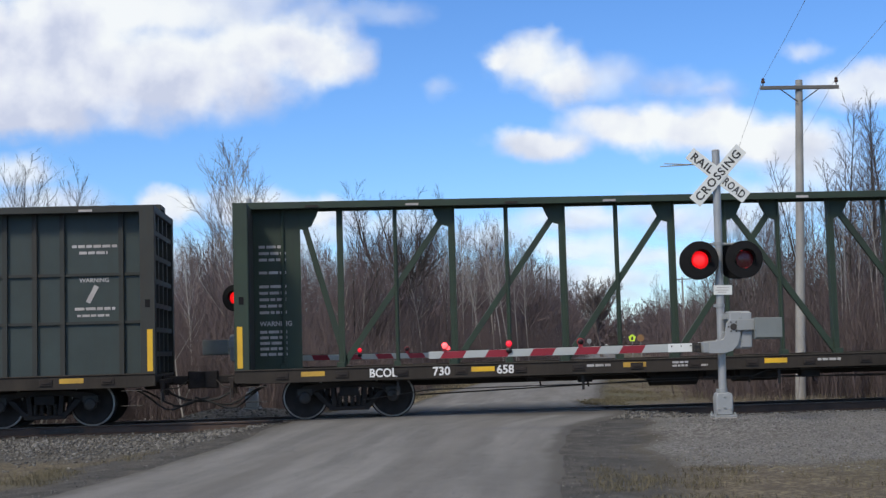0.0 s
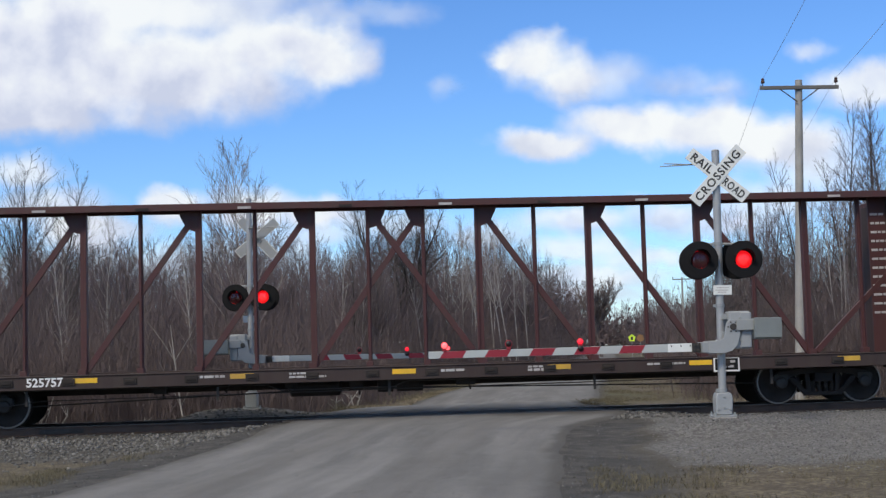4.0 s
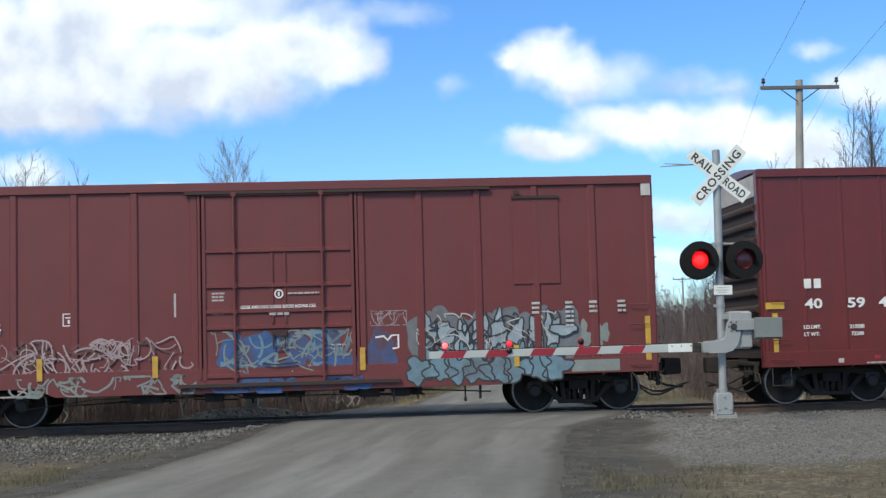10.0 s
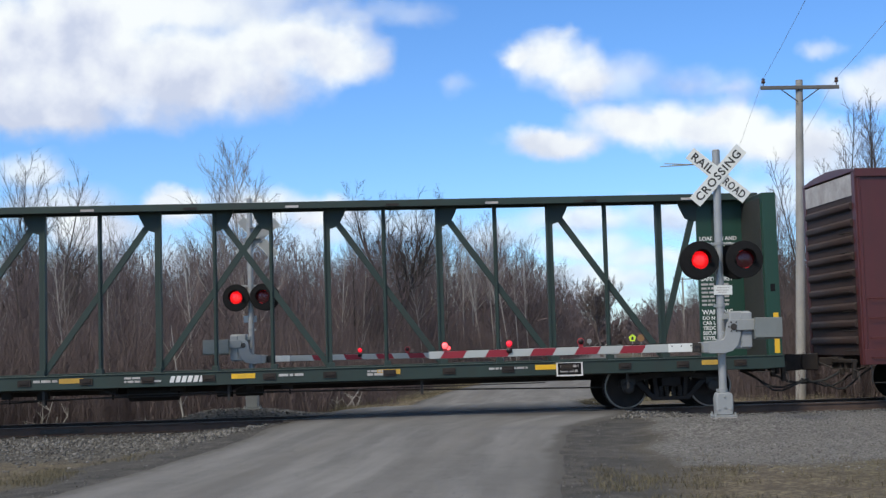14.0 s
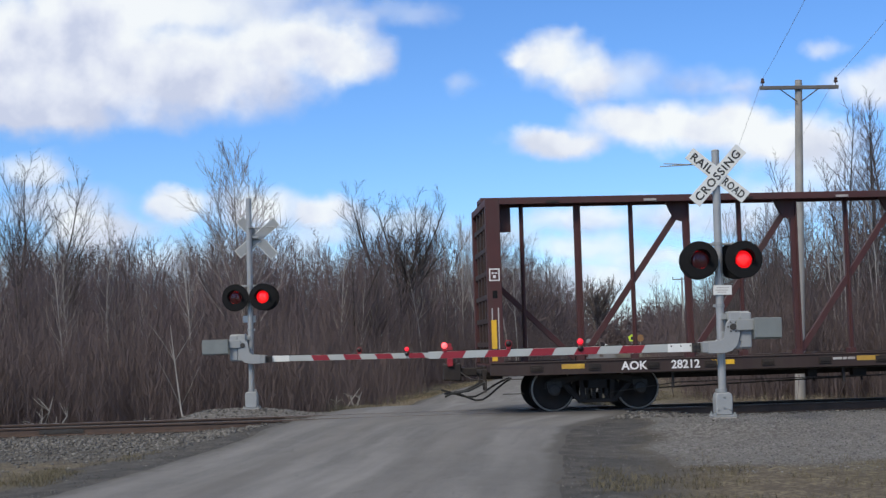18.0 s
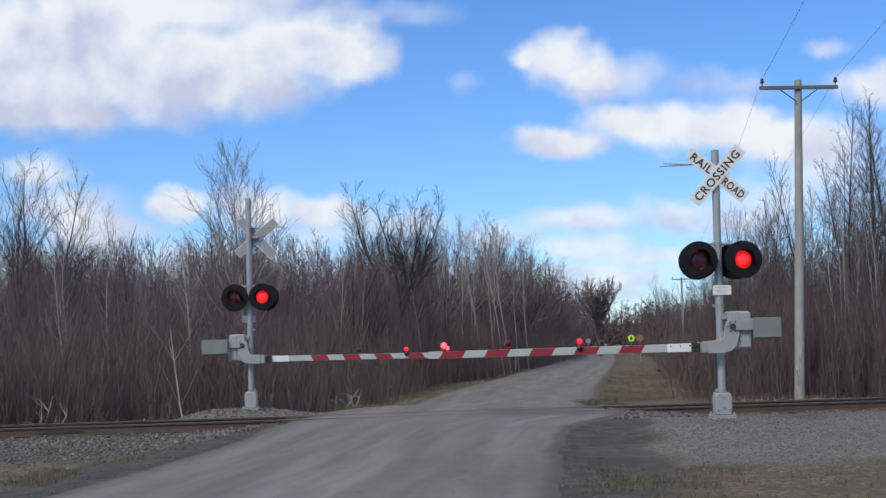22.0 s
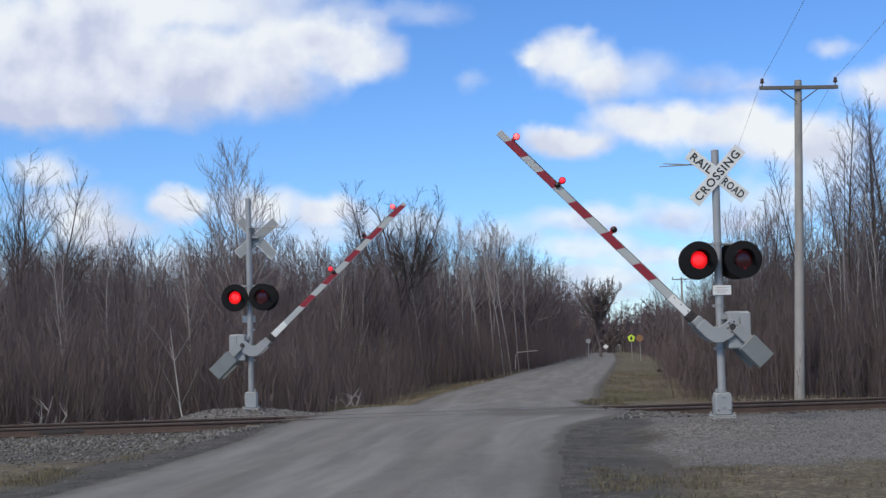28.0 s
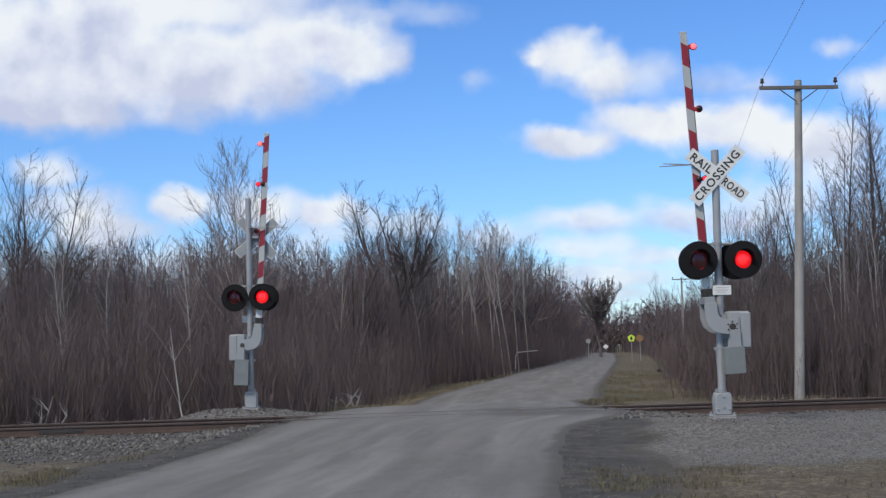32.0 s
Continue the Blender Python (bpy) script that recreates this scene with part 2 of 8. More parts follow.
# the clean car has a hard gloss coat
for key, coat in (("car_red_clean", 0.16), ("car_red_dark", 0.06)):
    node = M[key].node_tree.nodes["Principled BSDF"]
    node.inputs["Coat Weight"].default_value, node.inputs["Coat Roughness"].default_value = coat, 0.06
    node.inputs["Coat IOR"].default_value = 1.45



# ---- mesh helpers ----
def box(bm, x0, x1, y0, y1, z0, z1, m=None):
    v = [bm.verts.new((m @ Vector(p)) if m else p) for p in ((x0, y0, z0), (x1, y0, z0), (x1, y1, z0), (x0, y1, z0), (x0, y0, z1), (x1, y0, z1), (x1, y1, z1), (x0, y1, z1))]
    for f in ((3, 2, 1, 0), (4, 5, 6, 7), (0, 1, 5, 4), (1, 2, 6, 5), (2, 3, 7, 6), (3, 0, 4, 7)):
        bm.faces.new([v[i] for i in f])


def prism(bm, pts, y0, y1):
    """A polygon in x and z, drawn out from y0 to y1."""
    a, b = [bm.verts.new((x, y0, z)) for x, z in pts], [bm.verts.new((x, y1, z)) for x, z in pts]
    k = len(pts)
    bm.faces.new(a)
    bm.faces.new(b[::-1])
    for i in range(k):
        j = (i + 1) % k
        bm.faces.new((a[j], a[i], b[i], b[j]))


def tube(bm, pts, radii, n=10, caps=True):
    rings = []
    for i, p in enumerate(pts):
        p = Vector(p)
        d = (Vector(pts[min(i + 1, len(pts) - 1)]) - Vector(pts[max(i - 1, 0)])).normalized()
        side = d.orthogonal().normalized() if abs(d.z) > 0.95 else d.cross(Vector((0, 0, 1))).normalized()
        up = side.cross(d)
        r = radii[i] if isinstance(radii, (list, tuple)) else radii
        rings.append([bm.verts.new(p + side * (r * math.cos(2 * math.pi * k / n)) + up * (r * math.sin(2 * math.pi * k / n))) for k in range(n)])
    for a, b in zip(rings, rings[1:]):
        for k in range(n):
            j = (k + 1) % n
            bm.faces.new((a[k], a[j], b[j], b[k]))
    if caps:
        bm.faces.new(rings[0][::-1])
        bm.faces.new(rings[-1])


def lathe(bm, profile, n=24, m=None):
    """A profile of (radius, distance along y) turned round the y axis."""
    m = m or Matrix()
    rings = [[bm.verts.new(m @ Vector((r * math.cos(2 * math.pi * k / n), y, r * math.sin(2 * math.pi * k / n)))) for k in range(n)] for r, y in profile]
    for a, b in zip(rings, rings[1:]):
        for k in range(n):
            j = (k + 1) % n
            bm.faces.new((a[k], a[j], b[j], b[k]))
    bm.faces.new(rings[0][::-1])
    bm.faces.new(rings[-1])


def finish(bm, name, material, bevel=0.0):
    bmesh.ops.recalc_face_normals(bm, faces=bm.faces[:])
    if bevel:
        bmesh.ops.bevel(bm, geom=bm.edges[:], offset=bevel, segments=1, affect="EDGES", clamp_overlap=True)
    me = bpy.data.meshes.new(name)
    bm.to_mesh(me)
    bm.free()
    me.polygons.foreach_set("use_smooth", [True] * len(me.polygons))
    me.set_sharp_from_angle(angle=0.6)
    me.materials.append(material)
    return me


def part(name, bm, material, parent, label="", bevel=0.0, at=None):
    ob = new(name, finish(bm, name, material, bevel))
    ob.parent = parent
    if at is not None:
        ob.matrix_basis = at
    return tagged(ob, label)


def piece(name, me, parent, at=None, label=""):
    """A part that shares its mesh with others."""
    ob = new(name, me)
    ob.parent = parent
    if at is not None:
        ob.matrix_basis = at
    return tagged(ob, label)


STORE = {}


def shared(key, material, build, bevel=0.0):
    if key not in STORE:
        bm = bmesh.new()
        build(bm)
        STORE[key] = finish(bm, key.split("|")[0], M[material], bevel)
    return STORE[key]


def empty(name, m, label, category, group="", kind=""):
    ob = new(name)
    ob.empty_display_size = 0.3
    ob.matrix_basis = m
    return tagged(ob, label, category, group, kind)


def arrays_mesh(name, verts, tris, material):
    me = bpy.data.meshes.new(name)
    verts, tris = np.asarray(verts, np.float32), np.asarray(tris, np.int32)
    me.vertices.add(len(verts))
    me.vertices.foreach_set("co", verts.ravel())
    me.loops.add(tris.size)
    me.loops.foreach_set("vertex_index", tris.ravel())
    me.polygons.add(len(tris))
    me.polygons.foreach_set("loop_start", np.arange(0, tris.size, 3, dtype=np.int32))
    me.update(calc_edges=True)
    me.materials.append(material)
    return me


def lettering(name, text, x, z, height, parent, material="letter", y=-1.605, width=None, align="LEFT", thick=0.002, turn=None, spacing=1.0):
    """Raised text in the plane that faces -y; x, z: its lower left corner; height: of a capital."""
    cu = bpy.data.curves.new(name, "FONT")
    cu.body, cu.size, cu.extrude, cu.align_x, cu.space_character = text, height / 0.70, thick, align, spacing
    cu.resolution_u = 3
    cu.offset = 0.024 * height / 0.7
    tmp = new("lettering_source", cu)
    bpy.context.view_layer.update()
    me = bpy.data.meshes.new_from_object(tmp.evaluated_get(bpy.context.evaluated_depsgraph_get()))
    bpy.data.objects.remove(tmp)
    bpy.data.curves.remove(cu)
    me.name = name
    me.materials.clear()
    me.materials.append(M[material])
    xs = [v.co.x for v in me.vertices]
    k = width / (max(xs) - min(xs)) if width and xs else 1.0
    me.transform(Matrix.Diagonal((k, 1, 1, 1)))
    ob = new(name, me)
    ob.parent = parent
    ob.matrix_basis = Matrix.Translation((x, y, z)) @ (turn or Matrix()) @ pose(0, 0, 0, 90)
    return ob


def bars(name, rows, parent, material="letter_dim", y=-1.605, thick=0.004):
    """Lines of writing too small to read, as broken bars: rows of (x, z, width, height)."""
    bm = bmesh.new()
    for x, z, w, h in rows:
        at = x
        while at < x + w - 0.01:
            word = min(random.uniform(1.2, 4.0) * h, x + w - at)
            box(bm, at, at + word, y - thick, y, z, z + h)
            at += word + 0.5 * h
    return tagged(part(name, bm, M[material], parent), kind="stuff")


# ---- ground ----
ROAD = [(-60, -9.0), (14, -1.90), (19, -1.34), (25, -0.55), (29.4, 0.03), (40, 1.35), (58, 3.3), (82, 6.7), (155, 16.8), (234, 26.8), (288, 32.5), (600, 68.0), (1500, 160.0)]
NEAR_MAST, FAR_MAST = (4.62, 22.2), (-4.59, 31.2)


def road_x(y):
    return float(np.interp(y, [r[0] for r in ROAD], [r[1] for r in ROAD]))


def step(a, b, v):
    t = min(1.0, max(0.0, (v - a) / (b - a)))
    return t * t * (3 - 2 * t)


def track_so(x, y):
    dx, dy = x, y - TRACK_Y
    return dx * TX + dy * TY, dx * TY - dy * TX


def road_z(o):
    """The road's height by the distance from the track."""
    return -0.015 - (0.12 * step(2.5, 12, o) if o > 0 else 0.5 * step(2.5, 18, -o))


def apron_width(o):
    """How much further the asphalt reaches on the near side, most of it beside the rails."""
    return step(-1.5, 1.0, o) * (0.30 + 0.65 * step(5.5, 1.5, o))


def ground_z(x, y):
    s, o = track_so(x, y)
    base = -0.30 if o > 0 else -0.62
    base += 0.05 * noise.noise((x * 0.35, y * 0.35, 0.3)) + 0.10 * noise.noise((x * 0.09, y * 0.09, 4.0))
    if o > 0:
        base += 0.16 * step(8, 2, y)
    d = abs(o)
    bed = -0.19 + 0.03 * noise.noise((x * 1.3, y * 1.3, 9.0))
    z = bed + (base - bed) * step(1.5, 3.8 if o < 0 else 5.6, d)
    # the gravel pads round the two masts, and the apron on the near side
    for (mx, my), r in ((NEAR_MAST, 3.2), (FAR_MAST, 2.3)):
        k = step(r, 0.7, math.hypot((x - mx) / 1.3, y - my))
        z += (0.105 - z) * k
    if o > 2.2 and x > 1.5:
        z += (-0.06 - 0.10 * step(4, 12, o) - z) * step(2.2, 3.4, o) * step(1.5, 3.5, x) * step(13.5, 16, y) * (1 - step(0.9, 0.2, math.hypot(x - NEAR_MAST[0], y - NEAR_MAST[1]) / 3.2))
    w = abs(x - road_x(y))
    if x > road_x(y):
        w -= apron_width(o)
    k = step(5.2, 2.9, w)
    z += (road_z(o) - 0.03 - z) * k
    return z


def axis(parts):
    out = []
    for a, b, d in parts:
        out += list(np.arange(a, b, d))
    return out + [parts[-1][1]]


gx = axis([(-2400, -400, 250), (-400, -100, 40), (-100, -40, 8), (-40, -14, 1.3), (-14, 16, 0.3), (16, 45, 1.3), (45, 100, 8), (100, 400, 40), (400, 2400, 250)])
gy = axis([(-300, -60, 40), (-60, 4, 6), (4, 10, 1.0), (10, 36, 0.3), (36, 70, 0.8), (70, 140, 3), (140, 400, 15), (400, 2500, 150)])
gv, gf, zone, pads = [], [], [], []
for y in gy:
    for x in gx:
        z = ground_z(x, y)
        gv.append((x, y, z))
        s, o = track_so(x, y)
        w = x - road_x(y)
        n1 = noise.noise((x * 0.8, y * 0.8, 2.0)) * 0.8
        ballast = (step(7.4, 4.4, o + n1 * 1.2) if x < 0 and o > 0 else step(4.2, 2.6, abs(o) + n1 * 0.6)) * step(3.2, 4.0, abs(w) + n1 * 0.4)
        pad = max(step(1.6, 0.9, math.hypot(x - NEAR_MAST[0], y - NEAR_MAST[1]) + n1 * 0.4), step(2.9, 1.9, math.hypot((x - FAR_MAST[0]) / 1.3, y - FAR_MAST[1]) + n1 * 0.4))
        pad = max(pad, step(15.6, 17.6, y + n1 * 1.5) * step(4.0, 4.8, w + n1 * 0.7) * (1.0 if o > 0 else 0.0))
        dirt = step(5.4, 3.4, abs(w) + n1) if o > 0 else step(4.0, 2.9, abs(w) + n1 * 0.6)
        wood = step(5.5, 8.0, -o) * max(step(-5.0, -7.5, w + n1), step(8.0, 10.5, w + n1)) if o < 0 else 0.0
        green = step(0.0, 0.5, noise.noise((x * 0.25, y * 0.13, 7.0)) + 0.1) * (1 if o < -3 else 0.35)
        zone.append((max(ballast, pad), dirt, wood, green))
        pads.append(pad * (1 - 0.75 * step(6.6, 8.2, x) * step(4.6, 3.4, o + n1 * 0.5) * (1 if o > 0 else 0)))
for j in range(len(gy) - 1):
    for i in range(len(gx) - 1):
        a = j * len(gx) + i
        gf.append((a, a + 1, a + 1 + len(gx), a + len(gx)))
g_me = bpy.data.meshes.new("ground")
g_me.from_pydata(gv, [], gf)
g_me.polygons.foreach_set("use_smooth", [True] * len(g_me.polygons))
att = g_me.attributes.new("zone", "FLOAT_COLOR", "POINT")
att.data.foreach_set("color", np.array(zone, np.float32).ravel())
att = g_me.attributes.new("spread", "FLOAT", "POINT")
att.data.foreach_set("value", np.array(pads, np.float32))
ground = tagged(new("ground", g_me), "flat verge of dry grass, gravel, bare earth and leaf litter", "ground", kind="structure")


def ground_material():
    m, n, l, bsdf = node_mat("verge_ground")
    v = coords(n, l)
    a = n.new("ShaderNodeAttribute")
    a.attribute_name = "zone"
    sep = n.new("ShaderNodeSeparateColor")
    l.new(a.outputs["Color"], sep.inputs["Color"])
    big, mid, fine, tiny = noise_node(n, l, v, 0.5), noise_node(n, l, v, 3.0, 5), noise_node(n, l, v, 14.0, 4), noise_node(n, l, v, 60.0, 3)
    dry = ramp_node(n, l, mid, [(0.3, (0.060, 0.047, 0.032)), (0.5, (0.120, 0.098, 0.064)), (0.72, (0.185, 0.155, 0.102))])
    grn = ramp_node(n, l, mid, [(0.3, (0.050, 0.052, 0.024)), (0.7, (0.118, 0.112, 0.052))])
    grass = mix_node(n, l, a.outputs["Alpha"], dry, grn)
    grass = mix_node(n, l, ramp_node(n, l, fine, [(0.40, (0, 0, 0)), (0.58, (0.85,) * 3)]), grass, (0.048, 0.038, 0.027))
    litter = ramp_node(n, l, fine, [(0.3, (0.035, 0.026, 0.02)), (0.7, (0.12, 0.088, 0.062))])
    earth = ramp_node(n, l, mid, [(0.3, (0.022, 0.020, 0.019)), (0.5, (0.042, 0.039, 0.036)), (0.74, (0.082, 0.075, 0.068))])
    vor = n.new("ShaderNodeTexVoronoi")
    vor.inputs["Scale"].default_value = 26.0
    l.new(v, vor.inputs["Vector"])
    peb = n.new("ShaderNodeSeparateColor")
    l.new(vor.outputs["Color"], peb.inputs["Color"])
    gravel = ramp_node(n, l, peb.outputs["Red"], [(0.0, (0.060, 0.055, 0.052)), (0.5, (0.112, 0.107, 0.103)), (1.0, (0.205, 0.198, 0.192))])
    gravel = mix_node(n, l, ramp_node(n, l, big, [(0.35, (0, 0, 0)), (0.65, (0.5,) * 3)]), gravel, (0.085, 0.08, 0.075))

    spread = n.new("ShaderNodeAttribute")
    spread.attribute_name = "spread"
    bed = ramp_node(n, l, peb.outputs["Red"], [(0.0, (0.022, 0.020, 0.018)), (0.55, (0.055, 0.052, 0.047)), (1.0, (0.125, 0.122, 0.113))])
    bed = mix_node(n, l, ramp_node(n, l, mid, [(0.4, (0, 0, 0)), (0.7, (0.6,) * 3)]), bed, (0.050, 0.041, 0.032))
    gravel = mix_node(n, l, spread.outputs["Fac"], bed, gravel)

    def soft(fac, lo, hi):
        add = n.new("ShaderNodeMath")
        add.operation = "MULTIPLY_ADD"
        l.new(mid, add.inputs[0])
        add.inputs[1].default_value = 0.5
        l.new(fac, add.inputs[2])
        r = n.new("ShaderNodeMapRange")
        r.inputs["From Min"].default_value, r.inputs["From Max"].default_value = lo, hi
        l.new(add.outputs[0], r.inputs["Value"])
        return r.outputs["Result"]
    col = mix_node(n, l, soft(sep.outputs["Blue"], 0.45, 0.95), grass, litter)
    col = mix_node(n, l, soft(sep.outputs["Green"], 0.45, 1.0), col, earth)
    col = mix_node(n, l, soft(sep.outputs["Red"], 0.55, 0.9), col, gravel)
    l.new(col, bsdf.inputs["Base Color"])
    bsdf.inputs["Roughness"].default_value = 0.95
    h = n.new("ShaderNodeMath")
    h.operation = "ADD"
    l.new(fine, h.inputs[0])
    l.new(vor.outputs["Distance"], h.inputs[1])
    bump_node(n, l, h.outputs[0], 0.8, 0.03, bsdf)
    return m


g_me.materials.append(ground_material())


def road_material():
    m, n, l, bsdf = node_mat("old_asphalt")
    v = coords(n, l)
    uv = n.new("ShaderNodeAttribute")
    uv.attribute_name = "across"
    sx, cx = n.new("ShaderNodeSeparateXYZ"), n.new("ShaderNodeCombineXYZ")
    l.new(v, sx.inputs[0])
    wide, long_way = n.new("ShaderNodeMath"), n.new("ShaderNodeMath")
    wide.operation = long_way.operation = "MULTIPLY"
    l.new(uv.outputs["Fac"], wide.inputs[0])
    wide.inputs[1].default_value = 5.6
    l.new(sx.outputs["Y"], long_way.inputs[0])
    long_way.inputs[1].default_value = 0.07
    l.new(wide.outputs[0], cx.inputs["X"])
    l.new(long_way.outputs[0], cx.inputs["Y"])
    along = cx.outputs[0]
    big, mid, fine = noise_node(n, l, v, 0.35), noise_node(n, l, v, 2.5, 6), noise_node(n, l, v, 70.0, 3)
    streak = noise_node(n, l, along, 2.2, 6)
    col = ramp_node(n, l, streak, [(0.36, (0.055, 0.054, 0.055)), (0.5, (0.115, 0.113, 0.114)), (0.64, (0.190, 0.187, 0.188))])
    col = mix_node(n, l, 0.3, col, ramp_node(n, l, mid, [(0.3, (0.075, 0.073, 0.073)), (0.7, (0.175, 0.171, 0.169))]))
    col = mix_node(n, l, 0.35, col, ramp_node(n, l, fine, [(0.3, (0.060, 0.059, 0.059)), (0.7, (0.205, 0.200, 0.197))]))
    # dark worn wheel lanes and a crumbling edge
    lanes = ramp_node(n, l, uv.outputs["Fac"], [(0.0, (1, 1, 1)), (0.06, (0.35,) * 3), (0.2, (0.0,) * 3), (0.3, (0.7,) * 3), (0.42, (0.0,) * 3), (0.58, (0.1,) * 3), (0.7, (0.75,) * 3), (0.8, (0.05,) * 3), (0.95, (0.4,) * 3), (1.0, (1, 1, 1))])
    k = mix_node(n, l, 1.0, lanes, ramp_node(n, l, big, [(0.3, (0.45,) * 3), (0.7, (1.0,) * 3)]), "MULTIPLY")
    col = mix_node(n, l, k, col, (0.085, 0.079, 0.074))
    # a darker patch of newer asphalt beside the rails
    pt = n.new("ShaderNodeAttribute")
    pt.attribute_name = "patch"
    pm = n.new("ShaderNodeMath")
    pm.operation = "MULTIPLY_ADD"
    l.new(mid, pm.inputs[0])
    pm.inputs[1].default_value = 0.6
    l.new(pt.outputs["Fac"], pm.inputs[2])
    pr = ramp_node(n, l, pm.outputs[0], [(0.55, (0, 0, 0)), (0.95, (0.72,) * 3)])
    col = mix_node(n, l, pr, col, (0.060, 0.054, 0.050))
    crack = n.new("ShaderNodeTexVoronoi")
    crack.feature = "DISTANCE_TO_EDGE"
    crack.inputs["Scale"].default_value = 0.45
    warp = n.new("ShaderNodeVectorMath")
    warp.operation = "MULTIPLY_ADD"
    wn2 = n.new("ShaderNodeTexNoise")
    wn2.inputs["Scale"].default_value = 1.2
    l.new(v, wn2.inputs["Vector"])
    l.new(wn2.outputs["Color"], warp.inputs[0])
    warp.inputs[1].default_value = (1.6, 1.6, 0)
    l.new(v, warp.inputs[2])
    l.new(warp.outputs[0], crack.inputs["Vector"])
    cr = ramp_node(n, l, crack.outputs["Distance"], [(0.0, (0.55,) * 3), (0.012, (0, 0, 0))])
    col = mix_node(n, l, mix_node(n, l, 1.0, cr, ramp_node(n, l, mid, [(0.45, (0, 0, 0)), (0.6, (1, 1, 1))]), "MULTIPLY"), col, (0.05, 0.047, 0.045))
    # earth and fine gravel carried over the edges
    rim = ramp_node(n, l, uv.outputs["Fac"], [(0.0, (0.9,) * 3), (0.04, (0.3,) * 3), (0.08, (0, 0, 0)), (0.93, (0, 0, 0)), (0.965, (0.3,) * 3), (1.0, (0.9,) * 3)])
    rm = n.new("ShaderNodeMath")
    rm.operation = "MULTIPLY_ADD"
    l.new(mid, rm.inputs[0])
    rm.inputs[1].default_value = 0.9
    l.new(rim, rm.inputs[2])
    col = mix_node(n, l, ramp_node(n, l, rm.outputs[0], [(0.62, (0, 0, 0)), (0.95, (0.9,) * 3)]), col, ramp_node(n, l, fine, [(0.3, (0.036, 0.033, 0.030)), (0.7, (0.085, 0.079, 0.073))]))
    l.new(col, bsdf.inputs["Base Color"])
    bsdf.inputs["Roughness"].default_value = 0.9
    bump_node(n, l, fine, 0.35, 0.008, bsdf)
    return m


def build_road():
    ys = axis([(-60, 6, 3), (6, 60, 0.35), (60, 160, 2), (160, 420, 10), (420, 1500, 90)])
    us = [0, 0.015, 0.05, 0.12, 0.22, 0.32, 0.42, 0.5, 0.58, 0.68, 0.78, 0.88, 0.95, 0.985, 1]
    verts, faces, across, patch = [], [], [], []
    for y in ys:
        half = 2.62 + 0.42 * step(7.0, 2.0, abs(y - TRACK_Y)) + 0.16 * step(22, 14, y) + 0.75 * step(33, 52, y)
        c = road_x(y)
        e0 = 0.10 * noise.noise((y * 0.7, 1.0, 0.0)) + 0.05 * noise.noise((y * 2.6, 3.0, 0.0))
        e1 = 0.09 * noise.noise((y * 0.7, 8.0, 0.0)) + 0.05 * noise.noise((y * 2.6, 11.0, 0.0)) + apron_width(TRACK_Y - y)
        for u in us:
            x = c - half + e0 + (2 * half + e1 - e0) * u
            s, o = track_so(x, y)
            z = road_z(o) + 0.02 * (1 - (2 * u - 1) ** 2) - (0.035 if u in (0, 1) else 0) + 0.006 * noise.noise((x, y * 0.6, 5.0))
            if abs(abs(o) - 0.72) < 0.16:
                z = min(z, -0.006)
            verts.append((x, y, z))
            across.append(u)
            patch.append(max(step(2.6, 1.2, abs(o - 0.4)) * (0.35 + 0.5 * step(0.45, 0.8, u)), 0.8 * step(4.2, 1.5, o) * step(0.72, 0.97, u) * (1 if o > 0 else 0)))
    k = len(us)
    for j in range(len(ys) - 1):
        for i in range(k - 1):
            a = j * k + i
            faces.append((a, a + 1, a + 1 + k, a + k))
    me = bpy.data.meshes.new("road")
    me.from_pydata(verts, [], faces)
    me.polygons.foreach_set("use_smooth", [True] * len(me.polygons))
    at = me.attributes.new("across", "FLOAT", "POINT")
    at.data.foreach_set("value", across)
    at = me.attributes.new("patch", "FLOAT", "POINT")
    at.data.foreach_set("value", patch)
    me.materials.append(road_material())
    tagged(new("road", me), "narrow worn grey asphalt road crossing the track", "road", kind="structure")


build_road()


